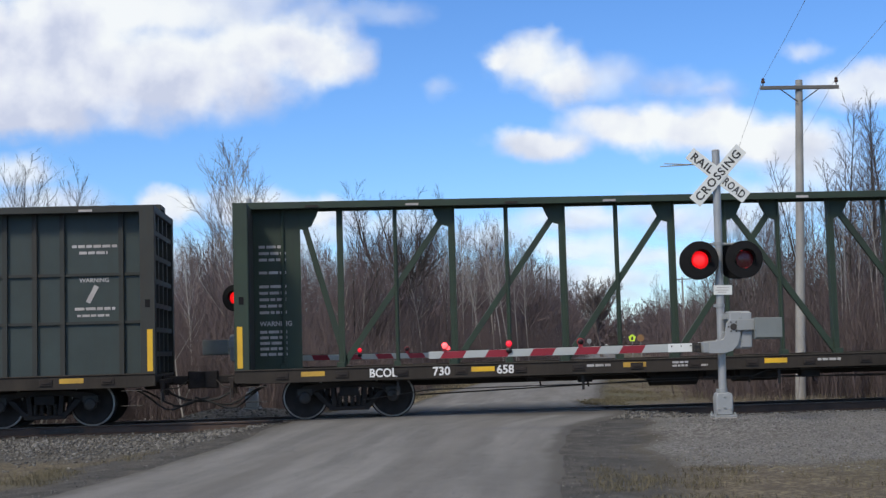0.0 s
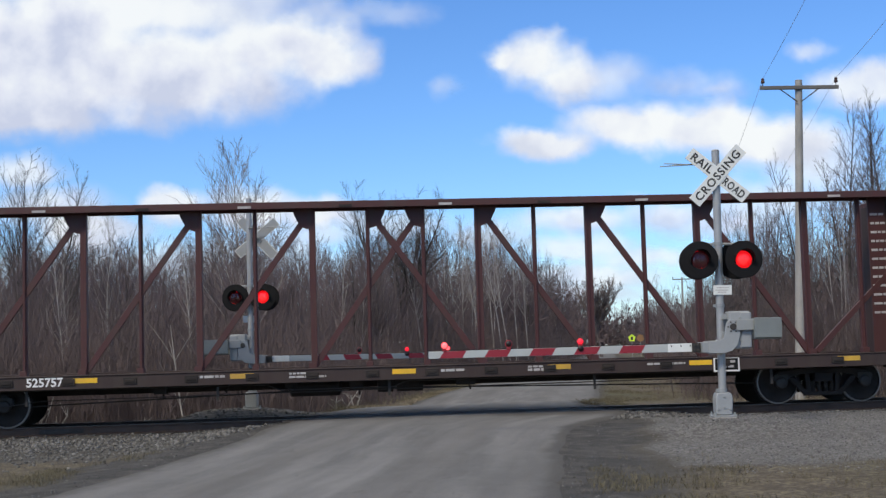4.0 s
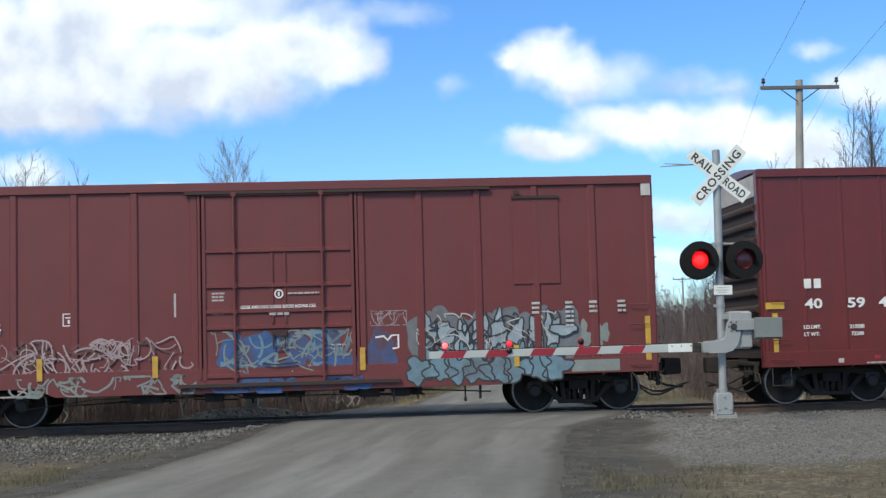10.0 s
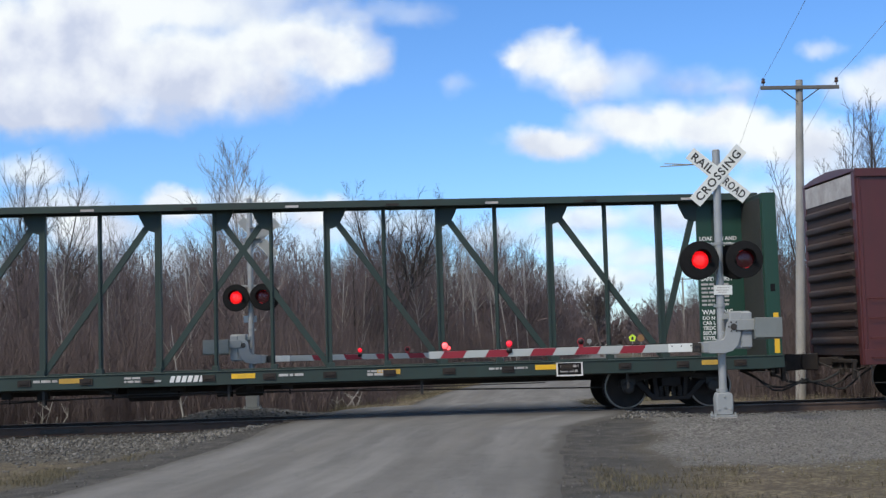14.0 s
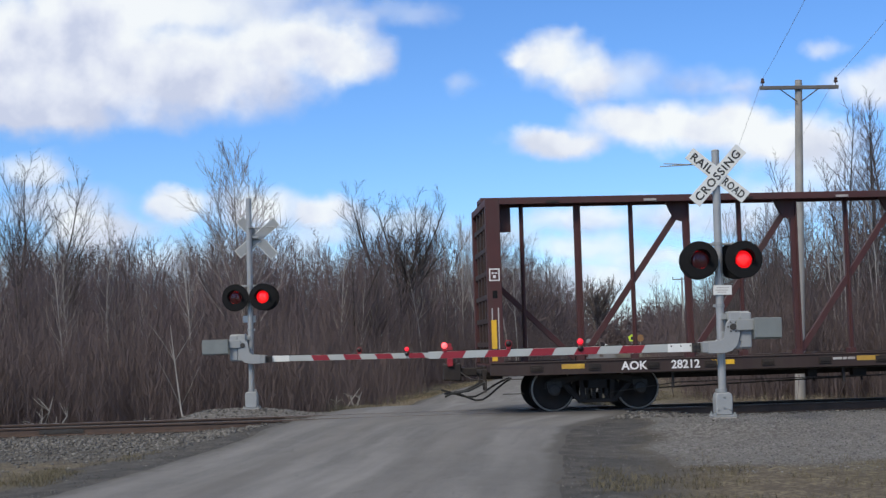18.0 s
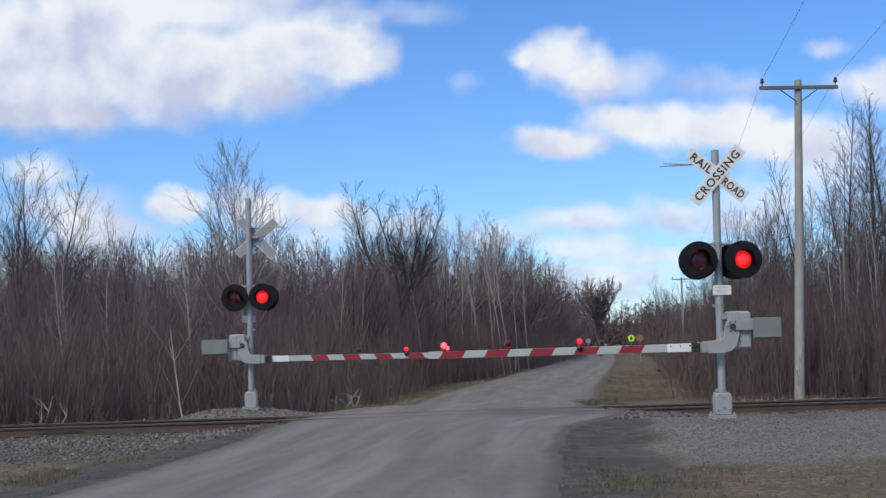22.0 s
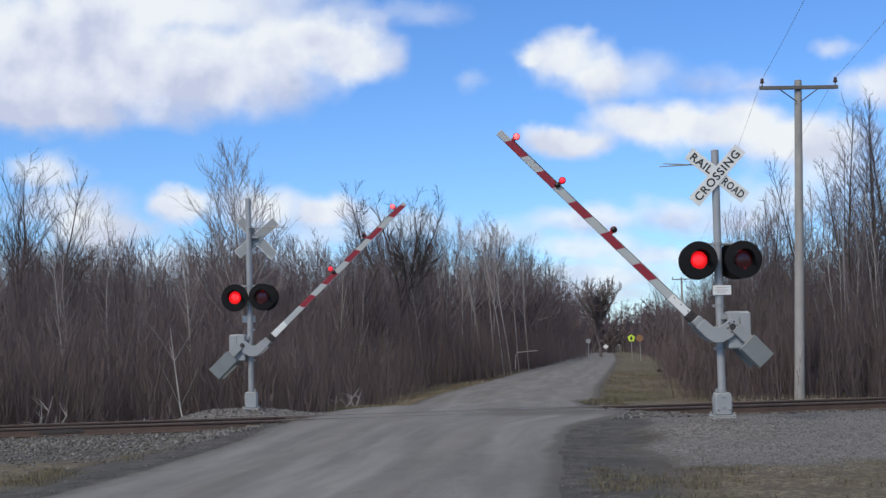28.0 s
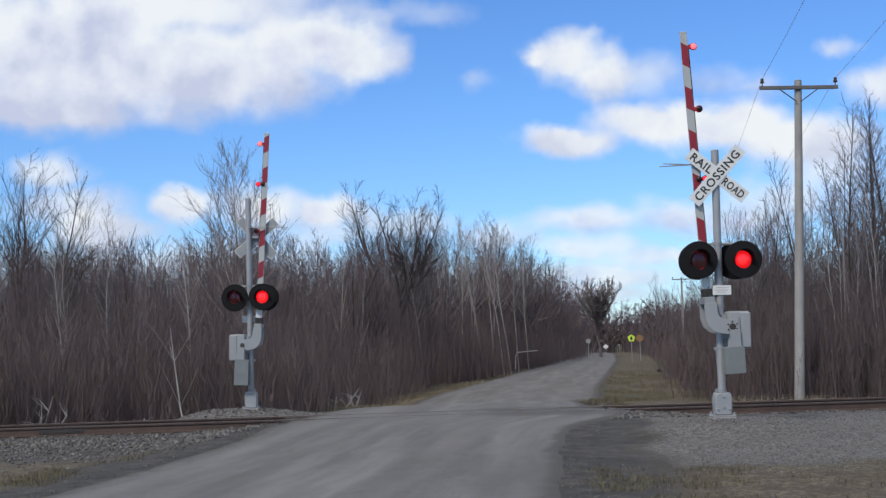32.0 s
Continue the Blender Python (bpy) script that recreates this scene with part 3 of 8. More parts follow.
# ---- track ----
def build_track():
    base = Matrix.Translation((0, TRACK_Y, 0)) @ pose(0, 0, 0, 0, 0, TRACK_TURN)
    track = empty("railway_track", base, "single railway track of rusty rails on dark timber ties", "railway track", kind="structure")
    prof = [(-0.07, -0.18), (0.07, -0.18), (0.07, -0.165), (0.012, -0.15), (0.010, -0.045), (0.034, -0.035), (0.036, -0.004), (0.026, 0.0), (-0.026, 0.0), (-0.036, -0.004), (-0.034, -0.035), (-0.010, -0.045), (-0.012, -0.15), (-0.07, -0.165)]
    for side in (-0.753, 0.753):
        bm = bmesh.new()
        xs = (-160, 160)
        a, b = [[bm.verts.new((x, side + p, z)) for p, z in prof] for x in xs]
        for i in range(len(prof)):
            j = (i + 1) % len(prof)
            bm.faces.new((a[i], a[j], b[j], b[i]))
        rail = part("rail", bm, M["rail"], track, "rusty steel rail with a worn head")
        bm = bmesh.new()
        box(bm, -160, 160, side - 0.024, side + 0.024, -0.002, 0.0035)
        part("rail_head", bm, M["rail_top"], rail, "bright worn running surface")
        for x in (-8.05, 3.85, -20, 15.7):
            bm = bmesh.new()
            for q in (-1, 1):
                box(bm, x - 0.45, x + 0.45, side + q * 0.014 - 0.012, side + q * 0.014 + 0.012, -0.14, -0.05)
                for bx in (-0.35, -0.12, 0.12, 0.35):
                    tube(bm, [(x + bx, side + q * 0.02, -0.095), (x + bx, side + q * 0.055, -0.095)], 0.016, 6)
            part("joint_bar", bm, M["iron"], rail)
    tie = shared("tie", "tie", lambda bm: box(bm, -0.115, 0.115, -1.3, 1.3, -0.36, -0.182), 0.012)
    plate = shared("tie_plate", "iron", lambda bm: box(bm, -0.1, 0.1, -0.17, 0.17, -0.183, -0.172), 0.003)
    for i in range(-60, 61):
        x = i * 0.53
        if -4.4 < x < 4.9:
            continue
        t = piece("tie", tie, track, pose(x + random.uniform(-0.03, 0.03), random.uniform(-0.04, 0.04), random.uniform(-0.008, 0.008), 0, 0, random.uniform(-1.5, 1.5)))
        for side in (-0.753, 0.753):
            piece("tie_plate", plate, t, Matrix.Translation((0, side, 0)))
    # timber planks beside the rails in the crossing
    for o in (-1.02, -0.52, 0.52, 1.02):
        bm = bmesh.new()
        for k in range(3):
            box(bm, -3.5 + 2.35 * k, -3.5 + 2.35 * k + 2.33, o - 0.105, o + 0.105, -0.2, -0.012)
        part("flangeway_timber", bm, M["tie"], track, "worn dark crossing timber", 0.006)


build_track()


def stones(name, label, count, place, size, material, seed):
    """Loose stones as one heap of small faceted lumps."""
    rng = np.random.default_rng(seed)
    unit = np.array([(-1, -1, -1), (1, -1, -1), (1, 1, -1), (-1, 1, -1), (-1, -1, 1), (1, -1, 1), (1, 1, 1), (-1, 1, 1)]) * 0.72
    tri = np.array([(0, 2, 1), (0, 3, 2), (4, 5, 6), (4, 6, 7), (0, 1, 5), (0, 5, 4), (1, 2, 6), (1, 6, 5), (2, 3, 7), (2, 7, 6), (3, 0, 4), (3, 4, 7)])
    vs, fs, made = [], [], 0
    while made < count:
        p = place(rng)
        if p is None:
            continue
        x, y = p
        r = size * rng.uniform(0.55, 1.3)
        ang = rng.uniform(0, 6.28)
        c, s = math.cos(ang), math.sin(ang)
        u = unit * (1 + rng.uniform(-0.6, 0.35, (8, 3))) * np.array([1.15, 0.85, 0.75]) * r
        e = rng.uniform(-0.6, 0.6)
        ce, se = math.cos(e), math.sin(e)
        u = u @ np.array([(1, 0, 0), (0, ce, se), (0, -se, ce)]) @ np.array([(c, s, 0), (-s, c, 0), (0, 0, 1)])
        vs.append(u + np.array([x, y, ground_z(x, y) + 0.25 * r]))
        fs.append(tri + 8 * made)
        made += 1
    return tagged(new(name, arrays_mesh(name, np.concatenate(vs), np.concatenate(fs), M[material])), label, "stones", kind="stuff")


def ballast_place(rng):
    s, o = rng.uniform(-13, 13), rng.uniform(-2.6, 3.6)
    if s < -2 and rng.random() < 0.6:
        o = 2.2 + abs(rng.normal(0, 2.0))
    p = on_track(s, o)
    if abs(p.x - road_x(p.y)) < 3.3 or (abs(o) < 1.4 and rng.random() < 0.4):
        return None
    return p.x, p.y


def gravel_place(rng):
    x, y = rng.uniform(2.8, 9.5), rng.uniform(15.5, 25.2)
    if x < road_x(y) + 4.2 + rng.uniform(0, 0.9) or rng.random() > 0.35 + 0.65 * step(16, 19, y):
        return None
    return x, y


def far_pad_place(rng):
    a, r = rng.uniform(0, 6.28), 2.8 * math.sqrt(rng.uniform(0, 1))
    return FAR_MAST[0] + 1.25 * r * math.cos(a), FAR_MAST[1] + r * math.sin(a)


def edge_place(rng):
    y = rng.uniform(12, 27)
    x = road_x(y) + rng.choice([-1, 1]) * (2.7 + abs(rng.normal(0, 0.7)))
    return x, y


stones("ballast", "coarse grey crushed stone beside the ties", 9500, ballast_place, 0.030, "ballast_stone", 3)
stones("gravel", "grey gravel spread round the signal mast", 7000, gravel_place, 0.013, "stone", 4)
stones("gravel", "grey gravel heaped round the far signal mast", 2600, far_pad_place, 0.016, "stone", 5)
stones("gravel", "loose grit along the crumbling road edge", 600, edge_place, 0.012, "ballast_stone", 6)


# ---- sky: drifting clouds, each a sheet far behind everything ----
FAR = 2300.0
PX = FAR / 2330.0
AIM = eye_pose().to_3x3()


def sky_at(px, py):
    return Vector((0, 0, EYE)) + AIM @ Vector(((px - 784) * PX, (441 - py) * PX, -FAR))


def cloud_material(puffs, seed, soft, shade, strength):
    m, n, l, bsdf = node_mat("cloud")
    n.remove(bsdf)
    c = n.new("ShaderNodeTexCoord")
    sc = n.new("ShaderNodeVectorMath")
    sc.operation = "SCALE"
    sc.inputs["Scale"].default_value = 0.01 / PX
    l.new(c.outputs["Object"], sc.inputs[0])
    off = n.new("ShaderNodeVectorMath")
    off.operation = "ADD"
    off.inputs[1].default_value = (seed * 7.3, seed * 3.1, seed * 1.7)
    l.new(sc.outputs[0], off.inputs[0])
    # ragged outline: the place is warped before the puffs are drawn
    wt = n.new("ShaderNodeTexNoise")
    wt.inputs["Scale"].default_value, wt.inputs["Detail"].default_value = 1.5, 5
    l.new(off.outputs[0], wt.inputs["Vector"])
    warp = n.new("ShaderNodeVectorMath")
    warp.operation = "MULTIPLY_ADD"
    l.new(wt.outputs["Color"], warp.inputs[0])
    warp.inputs[1].default_value = (0.7, 0.5, 0)
    back = n.new("ShaderNodeVectorMath")
    back.operation = "ADD"
    back.inputs[1].default_value = (-0.35, -0.25, 0)
    l.new(sc.outputs[0], back.inputs[0])
    l.new(back.outputs[0], warp.inputs[2])
    dens = None
    for cx, cy, rx, ry in puffs:
        mp = n.new("ShaderNodeMapping")
        mp.vector_type = "POINT"
        mp.inputs["Scale"].default_value = (100 / rx, 100 / ry, 0)
        mp.inputs["Location"].default_value = (-cx / rx, -cy / ry, 0)
        l.new(warp.outputs[0], mp.inputs["Vector"])
        ln = n.new("ShaderNodeVectorMath")
        ln.operation = "LENGTH"
        l.new(mp.outputs[0], ln.inputs[0])
        one = n.new("ShaderNodeMath")
        one.operation = "SUBTRACT"
        one.inputs[0].default_value = 1.0
        l.new(ln.outputs["Value"], one.inputs[1])
        if dens is None:
            dens = one.outputs[0]
        else:
            mx = n.new("ShaderNodeMath")
            mx.operation = "SMOOTH_MAX"
            mx.inputs[2].default_value = 0.25
            l.new(dens, mx.inputs[0])
            l.new(one.outputs[0], mx.inputs[1])
            dens = mx.outputs[0]
    rag = noise_node(n, l, off.outputs[0], 1.1, 8, 0.48)
    add = n.new("ShaderNodeMath")
    add.operation = "MULTIPLY_ADD"
    add.inputs[1].default_value = 0.85
    l.new(rag, add.inputs[0])
    l.new(dens, add.inputs[2])
    al = n.new("ShaderNodeMapRange")
    al.interpolation_type = "SMOOTHSTEP"
    al.inputs["From Min"].default_value, al.inputs["From Max"].default_value = 0.37, 0.50 + soft * 1.2
    al.inputs["To Max"].default_value = strength
    l.new(add.outputs[0], al.inputs["Value"])
    tone0 = noise_node(n, l, off.outputs[0], 0.95, 7, 0.46)
    sepc = n.new("ShaderNodeSeparateXYZ")
    l.new(warp.outputs[0], sepc.inputs[0])
    high = max(p[1] + p[3] for p in puffs) / 100
    low = min(p[1] - p[3] for p in puffs) / 100
    grad = n.new("ShaderNodeMapRange")
    grad.inputs["From Min"].default_value, grad.inputs["From Max"].default_value = low, high
    grad.inputs["To Min"].default_value, grad.inputs["To Max"].default_value = -0.13, 0.15
    l.new(sepc.outputs["Y"], grad.inputs["Value"])
    tsum = n.new("ShaderNodeMath")
    tsum.operation = "ADD"
    l.new(tone0, tsum.inputs[0])
    l.new(grad.outputs["Result"], tsum.inputs[1])
    tone = tsum.outputs[0]
    col = ramp_node(n, l, tone, [(0.36, (0.56, 0.60, 0.80)), (0.48, (0.74, 0.76, 0.91)), (0.62, (0.91, 0.92, 0.98))])
    col = mix_node(n, l, shade, (1.0, 1.0, 1.0), col)
    em, tr, mx = n.new("ShaderNodeEmission"), n.new("ShaderNodeBsdfTransparent"), n.new("ShaderNodeMixShader")
    l.new(col, em.inputs["Color"])
    l.new(al.outputs["Result"], mx.inputs["Fac"])
    l.new(tr.outputs[0], mx.inputs[1])
    l.new(em.outputs[0], mx.inputs[2])
    l.new(mx.outputs[0], n["Material Output"].inputs["Surface"])
    return m


# centre at the start, drift over the whole clip, puffs round the centre (x, y up, half width, half height), softness, shade, opacity
CLOUDS = [
    ((230, 110), (62, -8), [(-200, 20, 330, 150), (60, -20, 300, 110), (-150, -60, 280, 90), (230, 30, 170, 70), (340, 10, 110, 75), (-60, 90, 330, 70), (-190, -100, 240, 40)], 0.45, 0.9, 1.0),
    ((650, 20), (75, 0), [(-40, 0, 130, 26), (50, 0, 80, 30)], 0.8, 0.8, 0.35),
    ((775, 155), (68, -14), [(0, 0, 40, 26)], 1.0, 0.6, 0.4),
    ((965, 118), (72, -6), [(-20, 10, 95, 62), (30, -18, 80, 50), (-75, 22, 50, 34)], 0.5, 0.75, 1.0),
    ((1165, 130), (78, -6), [(-80, 0, 120, 50), (30, -14, 130, 44), (110, -26, 70, 28)], 0.9, 1.0, 0.62),
    ((1170, 235), (52, -6), [(-200, -15, 120, 36), (-40, 15, 170, 55), (80, 10, 190, 55), (210, -15, 160, 60)], 0.45, 0.7, 1.0),
    ((1530, 150), (70, -5), [(0, 0, 110, 50), (60, 10, 120, 60)], 0.5, 0.7, 0.9),
    ((1445, 80), (60, -8), [(0, 0, 52, 24)], 0.7, 0.5, 0.6),
    ((980, 40), (80, 0), [(0, 0, 42, 18)], 0.7, 0.5, 0.35),
    ((280, 365), (26, -2), [(-10, 5, 85, 42), (150, -5, 130, 55), (260, -10, 110, 40), (-150, -40, 150, 50)], 0.5, 0.7, 0.95),
    ((30, 310), (55, 0), [(-30, 10, 90, 45), (20, -50, 150, 50)], 0.6, 0.8, 0.8),
    ((1070, 440), (22, -2), [(-30, 0, 140, 34), (90, -20, 150, 30), (10, -50, 210, 30), (-60, -85, 200, 30)], 0.65, 0.85, 0.75),
    ((1100, 385), (25, 0), [(-60, 0, 160, 38), (100, 6, 120, 44), (210, -10, 130, 42)], 0.7, 1.0, 0.85),
    ((1480, 290), (30, 0), [(0, 0, 150, 90), (-60, -60, 200, 60)], 0.7, 0.7, 0.7),
    ((700, 395), (20, 0), [(0, 0, 160, 40), (-150, -20, 150, 40), (160, -20, 140, 35)], 0.7, 0.9, 0.6),
    ((560, 470), (15, 0), [(-300, 0, 500, 60), (300, -40, 500, 50)], 0.8, 0.8, 0.6),
    # horizon haze painted as a wide pale sheet over the low sky
    ((1080, 590), (6, 0), [(-60, 0, 330, 75), (120, 10, 330, 60)], 1.0, 0.8, 0.55),
    ((300, 520), (8, 0), [(0, 0, 700, 90)], 1.0, 0.7, 0.6),
    ((360, -40), (60, 0), [(0, 0, 240, 80)], 0.6, 0.7, 0.7),
]


def build_clouds():
    made = []
    for i, ((px, py), drift, puffs, soft, shade, strength) in enumerate(CLOUDS):
        x0, x1 = min(p[0] - p[2] for p in puffs) - 60, max(p[0] + p[2] for p in puffs) + 60
        y0, y1 = min(p[1] - p[3] for p in puffs) - 50, max(p[1] + p[3] for p in puffs) + 50
        me = bpy.data.meshes.new("cloud")
        me.from_pydata([(x * PX, y * PX, 0) for x, y in ((x0, y0), (x1, y0), (x1, y1), (x0, y1))], [], [(0, 1, 2, 3)])
        me.materials.append(cloud_material(puffs, i + 1, soft, shade, strength))
        ob = tagged(new("cloud", me), "white drifting cloud or haze sheet with soft grey shading", "cloud", "clouds in the sky", "structure")
        ob.visible_shadow = False
        back = Matrix.Translation(AIM @ Vector((0, 0, -12.0 * i)))
        rows = []
        for t in (0.0, 16.0, 32.0):
            p = sky_at(px + drift[0] * t / 32, py + drift[1] * t / 32)
            rows.append((t, back @ Matrix.Translation(p) @ AIM.to_4x4()))
        made.append((ob, rows))
    return made


CLOUD_ROWS = build_clouds()


# ---- crossing signals ----
BEAT, FIRST = 1.0833, 0.29


def signal(name, at, mast_top, arm_tilt, shift, label, buck=(0.01, 4.06)):
    """A mast with crossbuck, two pairs of flashing lamps and a gate; faces -y, its arm reaches to -x. Returns the parts that move."""
    sig = empty(name, at, label, "crossing signal", "crossing signals")
    move = {"arm": None, "left": [], "right": []}
    bm = bmesh.new()
    box(bm, -0.20, 0.20, -0.20, 0.20, -0.12, 0.0)
    part("foundation", bm, M["concrete"], sig, "low concrete foundation", 0.02)
    bm = bmesh.new()
    box(bm, -0.195, 0.195, -0.18, 0.18, 0.0, 0.03)
    part("base_plate", bm, M["galv"], sig, "", 0.006)
    for x in (-0.165, 0.165):
        for y in (-0.15, 0.15):
            bm = bmesh.new()
            tube(bm, [(x, y, 0.028), (x, y, 0.055)], 0.03, 6)
            tube(bm, [(x, y, 0.055), (x, y, 0.085)], 0.014, 8)
            part("anchor_bolt", bm, M["galv"], sig)
    bm = bmesh.new()
    prism(bm, [(-0.13, 0.03), (0.13, 0.03), (0.14, 0.08), (0.145, 0.32), (0.12, 0.405), (-0.12, 0.405), (-0.145, 0.32), (-0.14, 0.08)], -0.13, 0.13)
    cast = part("junction_base", bm, M["alu_paint"], sig, "silver cast junction base", 0.018)
    for x, z in ((0, 0.34), (0, 0.16), (-0.1, 0.13), (0.1, 0.13)):
        bm = bmesh.new()
        lathe(bm, [(0.018, -0.148), (0.022, -0.144), (0.022, -0.128)], 10, Matrix.Translation((x, 0, z)))
        part("bolt_head", bm, M["galv"], cast)
    bm = bmesh.new()
    tube(bm, [(0, 0, 0.38), (0, 0, mast_top)], 0.066, 20)
    tube(bm, [(0, 0, mast_top), (0, 0, mast_top + 0.02)], [0.07, 0.05], 20)
    mast = part("mast", bm, M["pole_alu"], sig, "grey aluminium mast")
    for z in (0.44, 2.90, 1.86, 1.14):
        bm = bmesh.new()
        tube(bm, [(0, 0, z - 0.03), (0, 0, z + 0.03)], 0.078, 18)
        box(bm, -0.11, -0.06, -0.03, 0.03, z - 0.025, z + 0.025)
        part("clamp", bm, M["galv"], mast)
    # crossbuck
    xb, zb = buck
    for turn, words, y in ((-39.5, ("RAIL", "ROAD"), -0.085), (48.0, ("CROSSING",), -0.096)):
        m = Matrix.Translation((xb, y, zb)) @ pose(0, 0, 0, 0, -turn, 0)
        bm = bmesh.new()
        prism(bm, [(-0.61, -0.115), (0.61, -0.115), (0.61, 0.115), (-0.61, 0.115)], -0.003, 0.003)
        blade = part("crossbuck_blade", bm, M["white_sheet"], sig, "white crossbuck blade with black lettering", 0.001, m)
        bm = bmesh.new()
        box(bm, -0.6, 0.6, 0.0035, 0.0055, -0.105, 0.105)
        part("blade_back", bm, M["galv"], blade, "bare metal back")
        if len(words) == 2:
            lettering("lettering", words[0], -0.55, -0.066, 0.135, blade, "sign_black", -0.0045, 0.42, thick=0.0008, spacing=1.1)
            lettering("lettering", words[1], 0.13, -0.066, 0.135, blade, "sign_black", -0.0045, 0.42, thick=0.0008, spacing=1.1)
        else:
            lettering("lettering", words[0], -0.545, -0.066, 0.135, blade, "sign_black", -0.0045, 1.07, thick=0.0008, spacing=1.15)
    bm = bmesh.new()
    box(bm, -0.05 + min(0.0, xb), 0.05, -0.08, 0.0, zb - 0.03, zb + 0.03)
    part("crossbuck_bracket", bm, M["galv"], sig, "", 0.01)
    # two thin spike rods behind the crossbuck
    for dz, dx in ((0.0, -0.93), (0.05, -0.86)):
        bm = bmesh.new()
        tube(bm, [(0, 0.09, 4.27), (-0.42, 0.10, 4.275), (dx, 0.12, 4.25 + dz)], [0.018, 0.014, 0.008], 6)
        part("spike_rod", bm, M["galv"], sig)
    # small plate
    bm = bmesh.new()
    box(bm, -0.12, 0.19, -0.085, -0.08, 2.04, 2.20)
    plate = part("notice_plate", bm, M["white_sheet"], sig, "small white notice plate", 0.002)
    bars("writing", [(-0.06, 2.15, 0.2, 0.018), (-0.08, 2.11, 0.22, 0.016), (-0.05, 2.075, 0.16, 0.016)], plate, "letter_dim", -0.0855, 0.001)
    # lamps: a pair to each side of the mast, facing both ways along the road
    bm = bmesh.new()
    tube(bm, [(-0.42, 0, 2.90), (0.42, 0, 2.90)], 0.022, 10)
    tube(bm, [(-0.37, 0, 2.90), (-0.37, 0, 2.63)], 0.03, 8)
    tube(bm, [(0.37, 0, 2.90), (0.37, 0, 2.63)], 0.03, 8)
    part("lamp_crossarm", bm, M["galv"], sig, "galvanised crossarm of the lamps")
    for side in (-1, 1):
        for face in (-1, 1):
            x = 0.37 * side + (0.015 if face < 0 else -0.05 * side)
            m = Matrix.Translation((x, 0.0, 2.625)) @ pose(0, 0, 0, 0, 0, 0 if face < 0 else 180)
            bm = bmesh.new()
            lathe(bm, [(0.06, 0.0), (0.12, -0.02), (0.155, -0.06), (0.168, -0.10), (0.168, -0.190), (0.156, -0.190), (0.156, -0.105)], 24)
            lamp = part("lamp", bm, M["black"], sig, "black round lamp unit with a red lens", 0, m)
            bm = bmesh.new()
            ring = [(0.150, -0.212), (0.312, -0.203), (0.316, -0.195), (0.312, -0.188), (0.150, -0.196)]
            k = 40
            rr = [[bm.verts.new((r * math.cos(2 * math.pi * i / k), y, r * math.sin(2 * math.pi * i / k))) for i in range(k)] for r, y in ring]
            for a, b in zip(rr, rr[1:] + rr[:1]):
                for i in range(k):
                    j = (i + 1) % k
                    bm.faces.new((a[i], a[j], b[j], b[i]))
            part("background", bm, M["black"], lamp, "flat black background disc")
            bm = bmesh.new()
            k = 22
            for r0, r1, rev in ((0.172, 0.168, 0), (0.166, 0.162, 1)):
                a = [bm.verts.new((r0 * math.cos(q), -0.20, r0 * math.sin(q))) for q in [radians(-25 + 230 * i / k) for i in range(k + 1)]]
                b = [bm.verts.new((r1 * math.cos(q), -0.23 - 0.17 * (0.45 + 0.55 * math.sin(q)) if math.sin(q) > -0.42 else -0.235, r1 * math.sin(q))) for q in [radians(-25 + 230 * i / k) for i in range(k + 1)]]
                for i in range(k):
                    bm.faces.new((a[i], a[i + 1], b[i + 1], b[i]))
            part("hood", bm, M["black"], lamp, "short black hood")
            bm = bmesh.new()
            lathe(bm, [(0.153, -0.112), (0.148, -0.115), (0.002, -0.116)], 28)
            part("lit_disc", bm, M["lamp_on"], lamp, "glowing red lamp disc")
            bm = bmesh.new()
            lathe(bm, [(0.085, -0.1175), (0.05, -0.119), (0.002, -0.120)], 16)
            part("lamp_core", bm, M["lamp_core"], lamp, "bright core of the lamp")
            bm = bmesh.new()
            lathe(bm, [(0.149, -0.208), (0.13, -0.222), (0.09, -0.232), (0.002, -0.236)], 28)
            lens = part("lens", bm, M["lens"], lamp, "red glass lens")
            lens.visible_shadow = False
            # four added slats: they cover the steady lit disc to make the lamp blink
            lit = "left" if side < 0 else "right"
            for k in range(4):
                zc, hh = -0.111 + 0.074 * k, 0.0375
                bm = bmesh.new()
                r = 0.149
                top = [(math.sqrt(max(0, r * r - (zc + q) ** 2)), q) for q in (-hh, -hh / 2, 0, hh / 2, hh)]
                prism(bm, top + [(-x, q) for x, q in top[::-1] if x > 0.001], -0.0005, 0.0005)
                slat = part("shutter_slat", bm, M["vane"], lamp, "added dark red slat that blinks the lamp", 0, Matrix.Translation((0, -0.163, zc)))
                move[lit].append((slat, zc))
    # gate mechanism
    bm = bmesh.new()
    box(bm, 0.10, 0.46, -0.19, 0.17, 1.13, 1.76)
    mech = part("gate_mechanism", bm, M["alu_paint"], sig, "silver gate mechanism case", 0.022)
    bm = bmesh.new()
    box(bm, 0.29, 0.475, -0.205, 0.185, 1.15, 1.74)
    part("case_door", bm, M["alu_paint"], mech, "hinged silver case door", 0.015)
    for z in (1.3, 1.62):
        bm = bmesh.new()
        tube(bm, [(0.285, -0.205, z - 0.04), (0.285, -0.205, z + 0.04)], 0.014, 8)
        part("hinge", bm, M["galv"], mech)
    bm = bmesh.new()
    box(bm, 0.0, 0.12, -0.09, 0.09, 1.30, 1.42)
    part("mounting_bracket", bm, M["galv"], sig, "", 0.01)
    bm = bmesh.new()
    box(bm, 0.0, 0.12, -0.09, 0.09, 1.62, 1.72)
    part("mounting_bracket", bm, M["galv"], sig, "", 0.01)
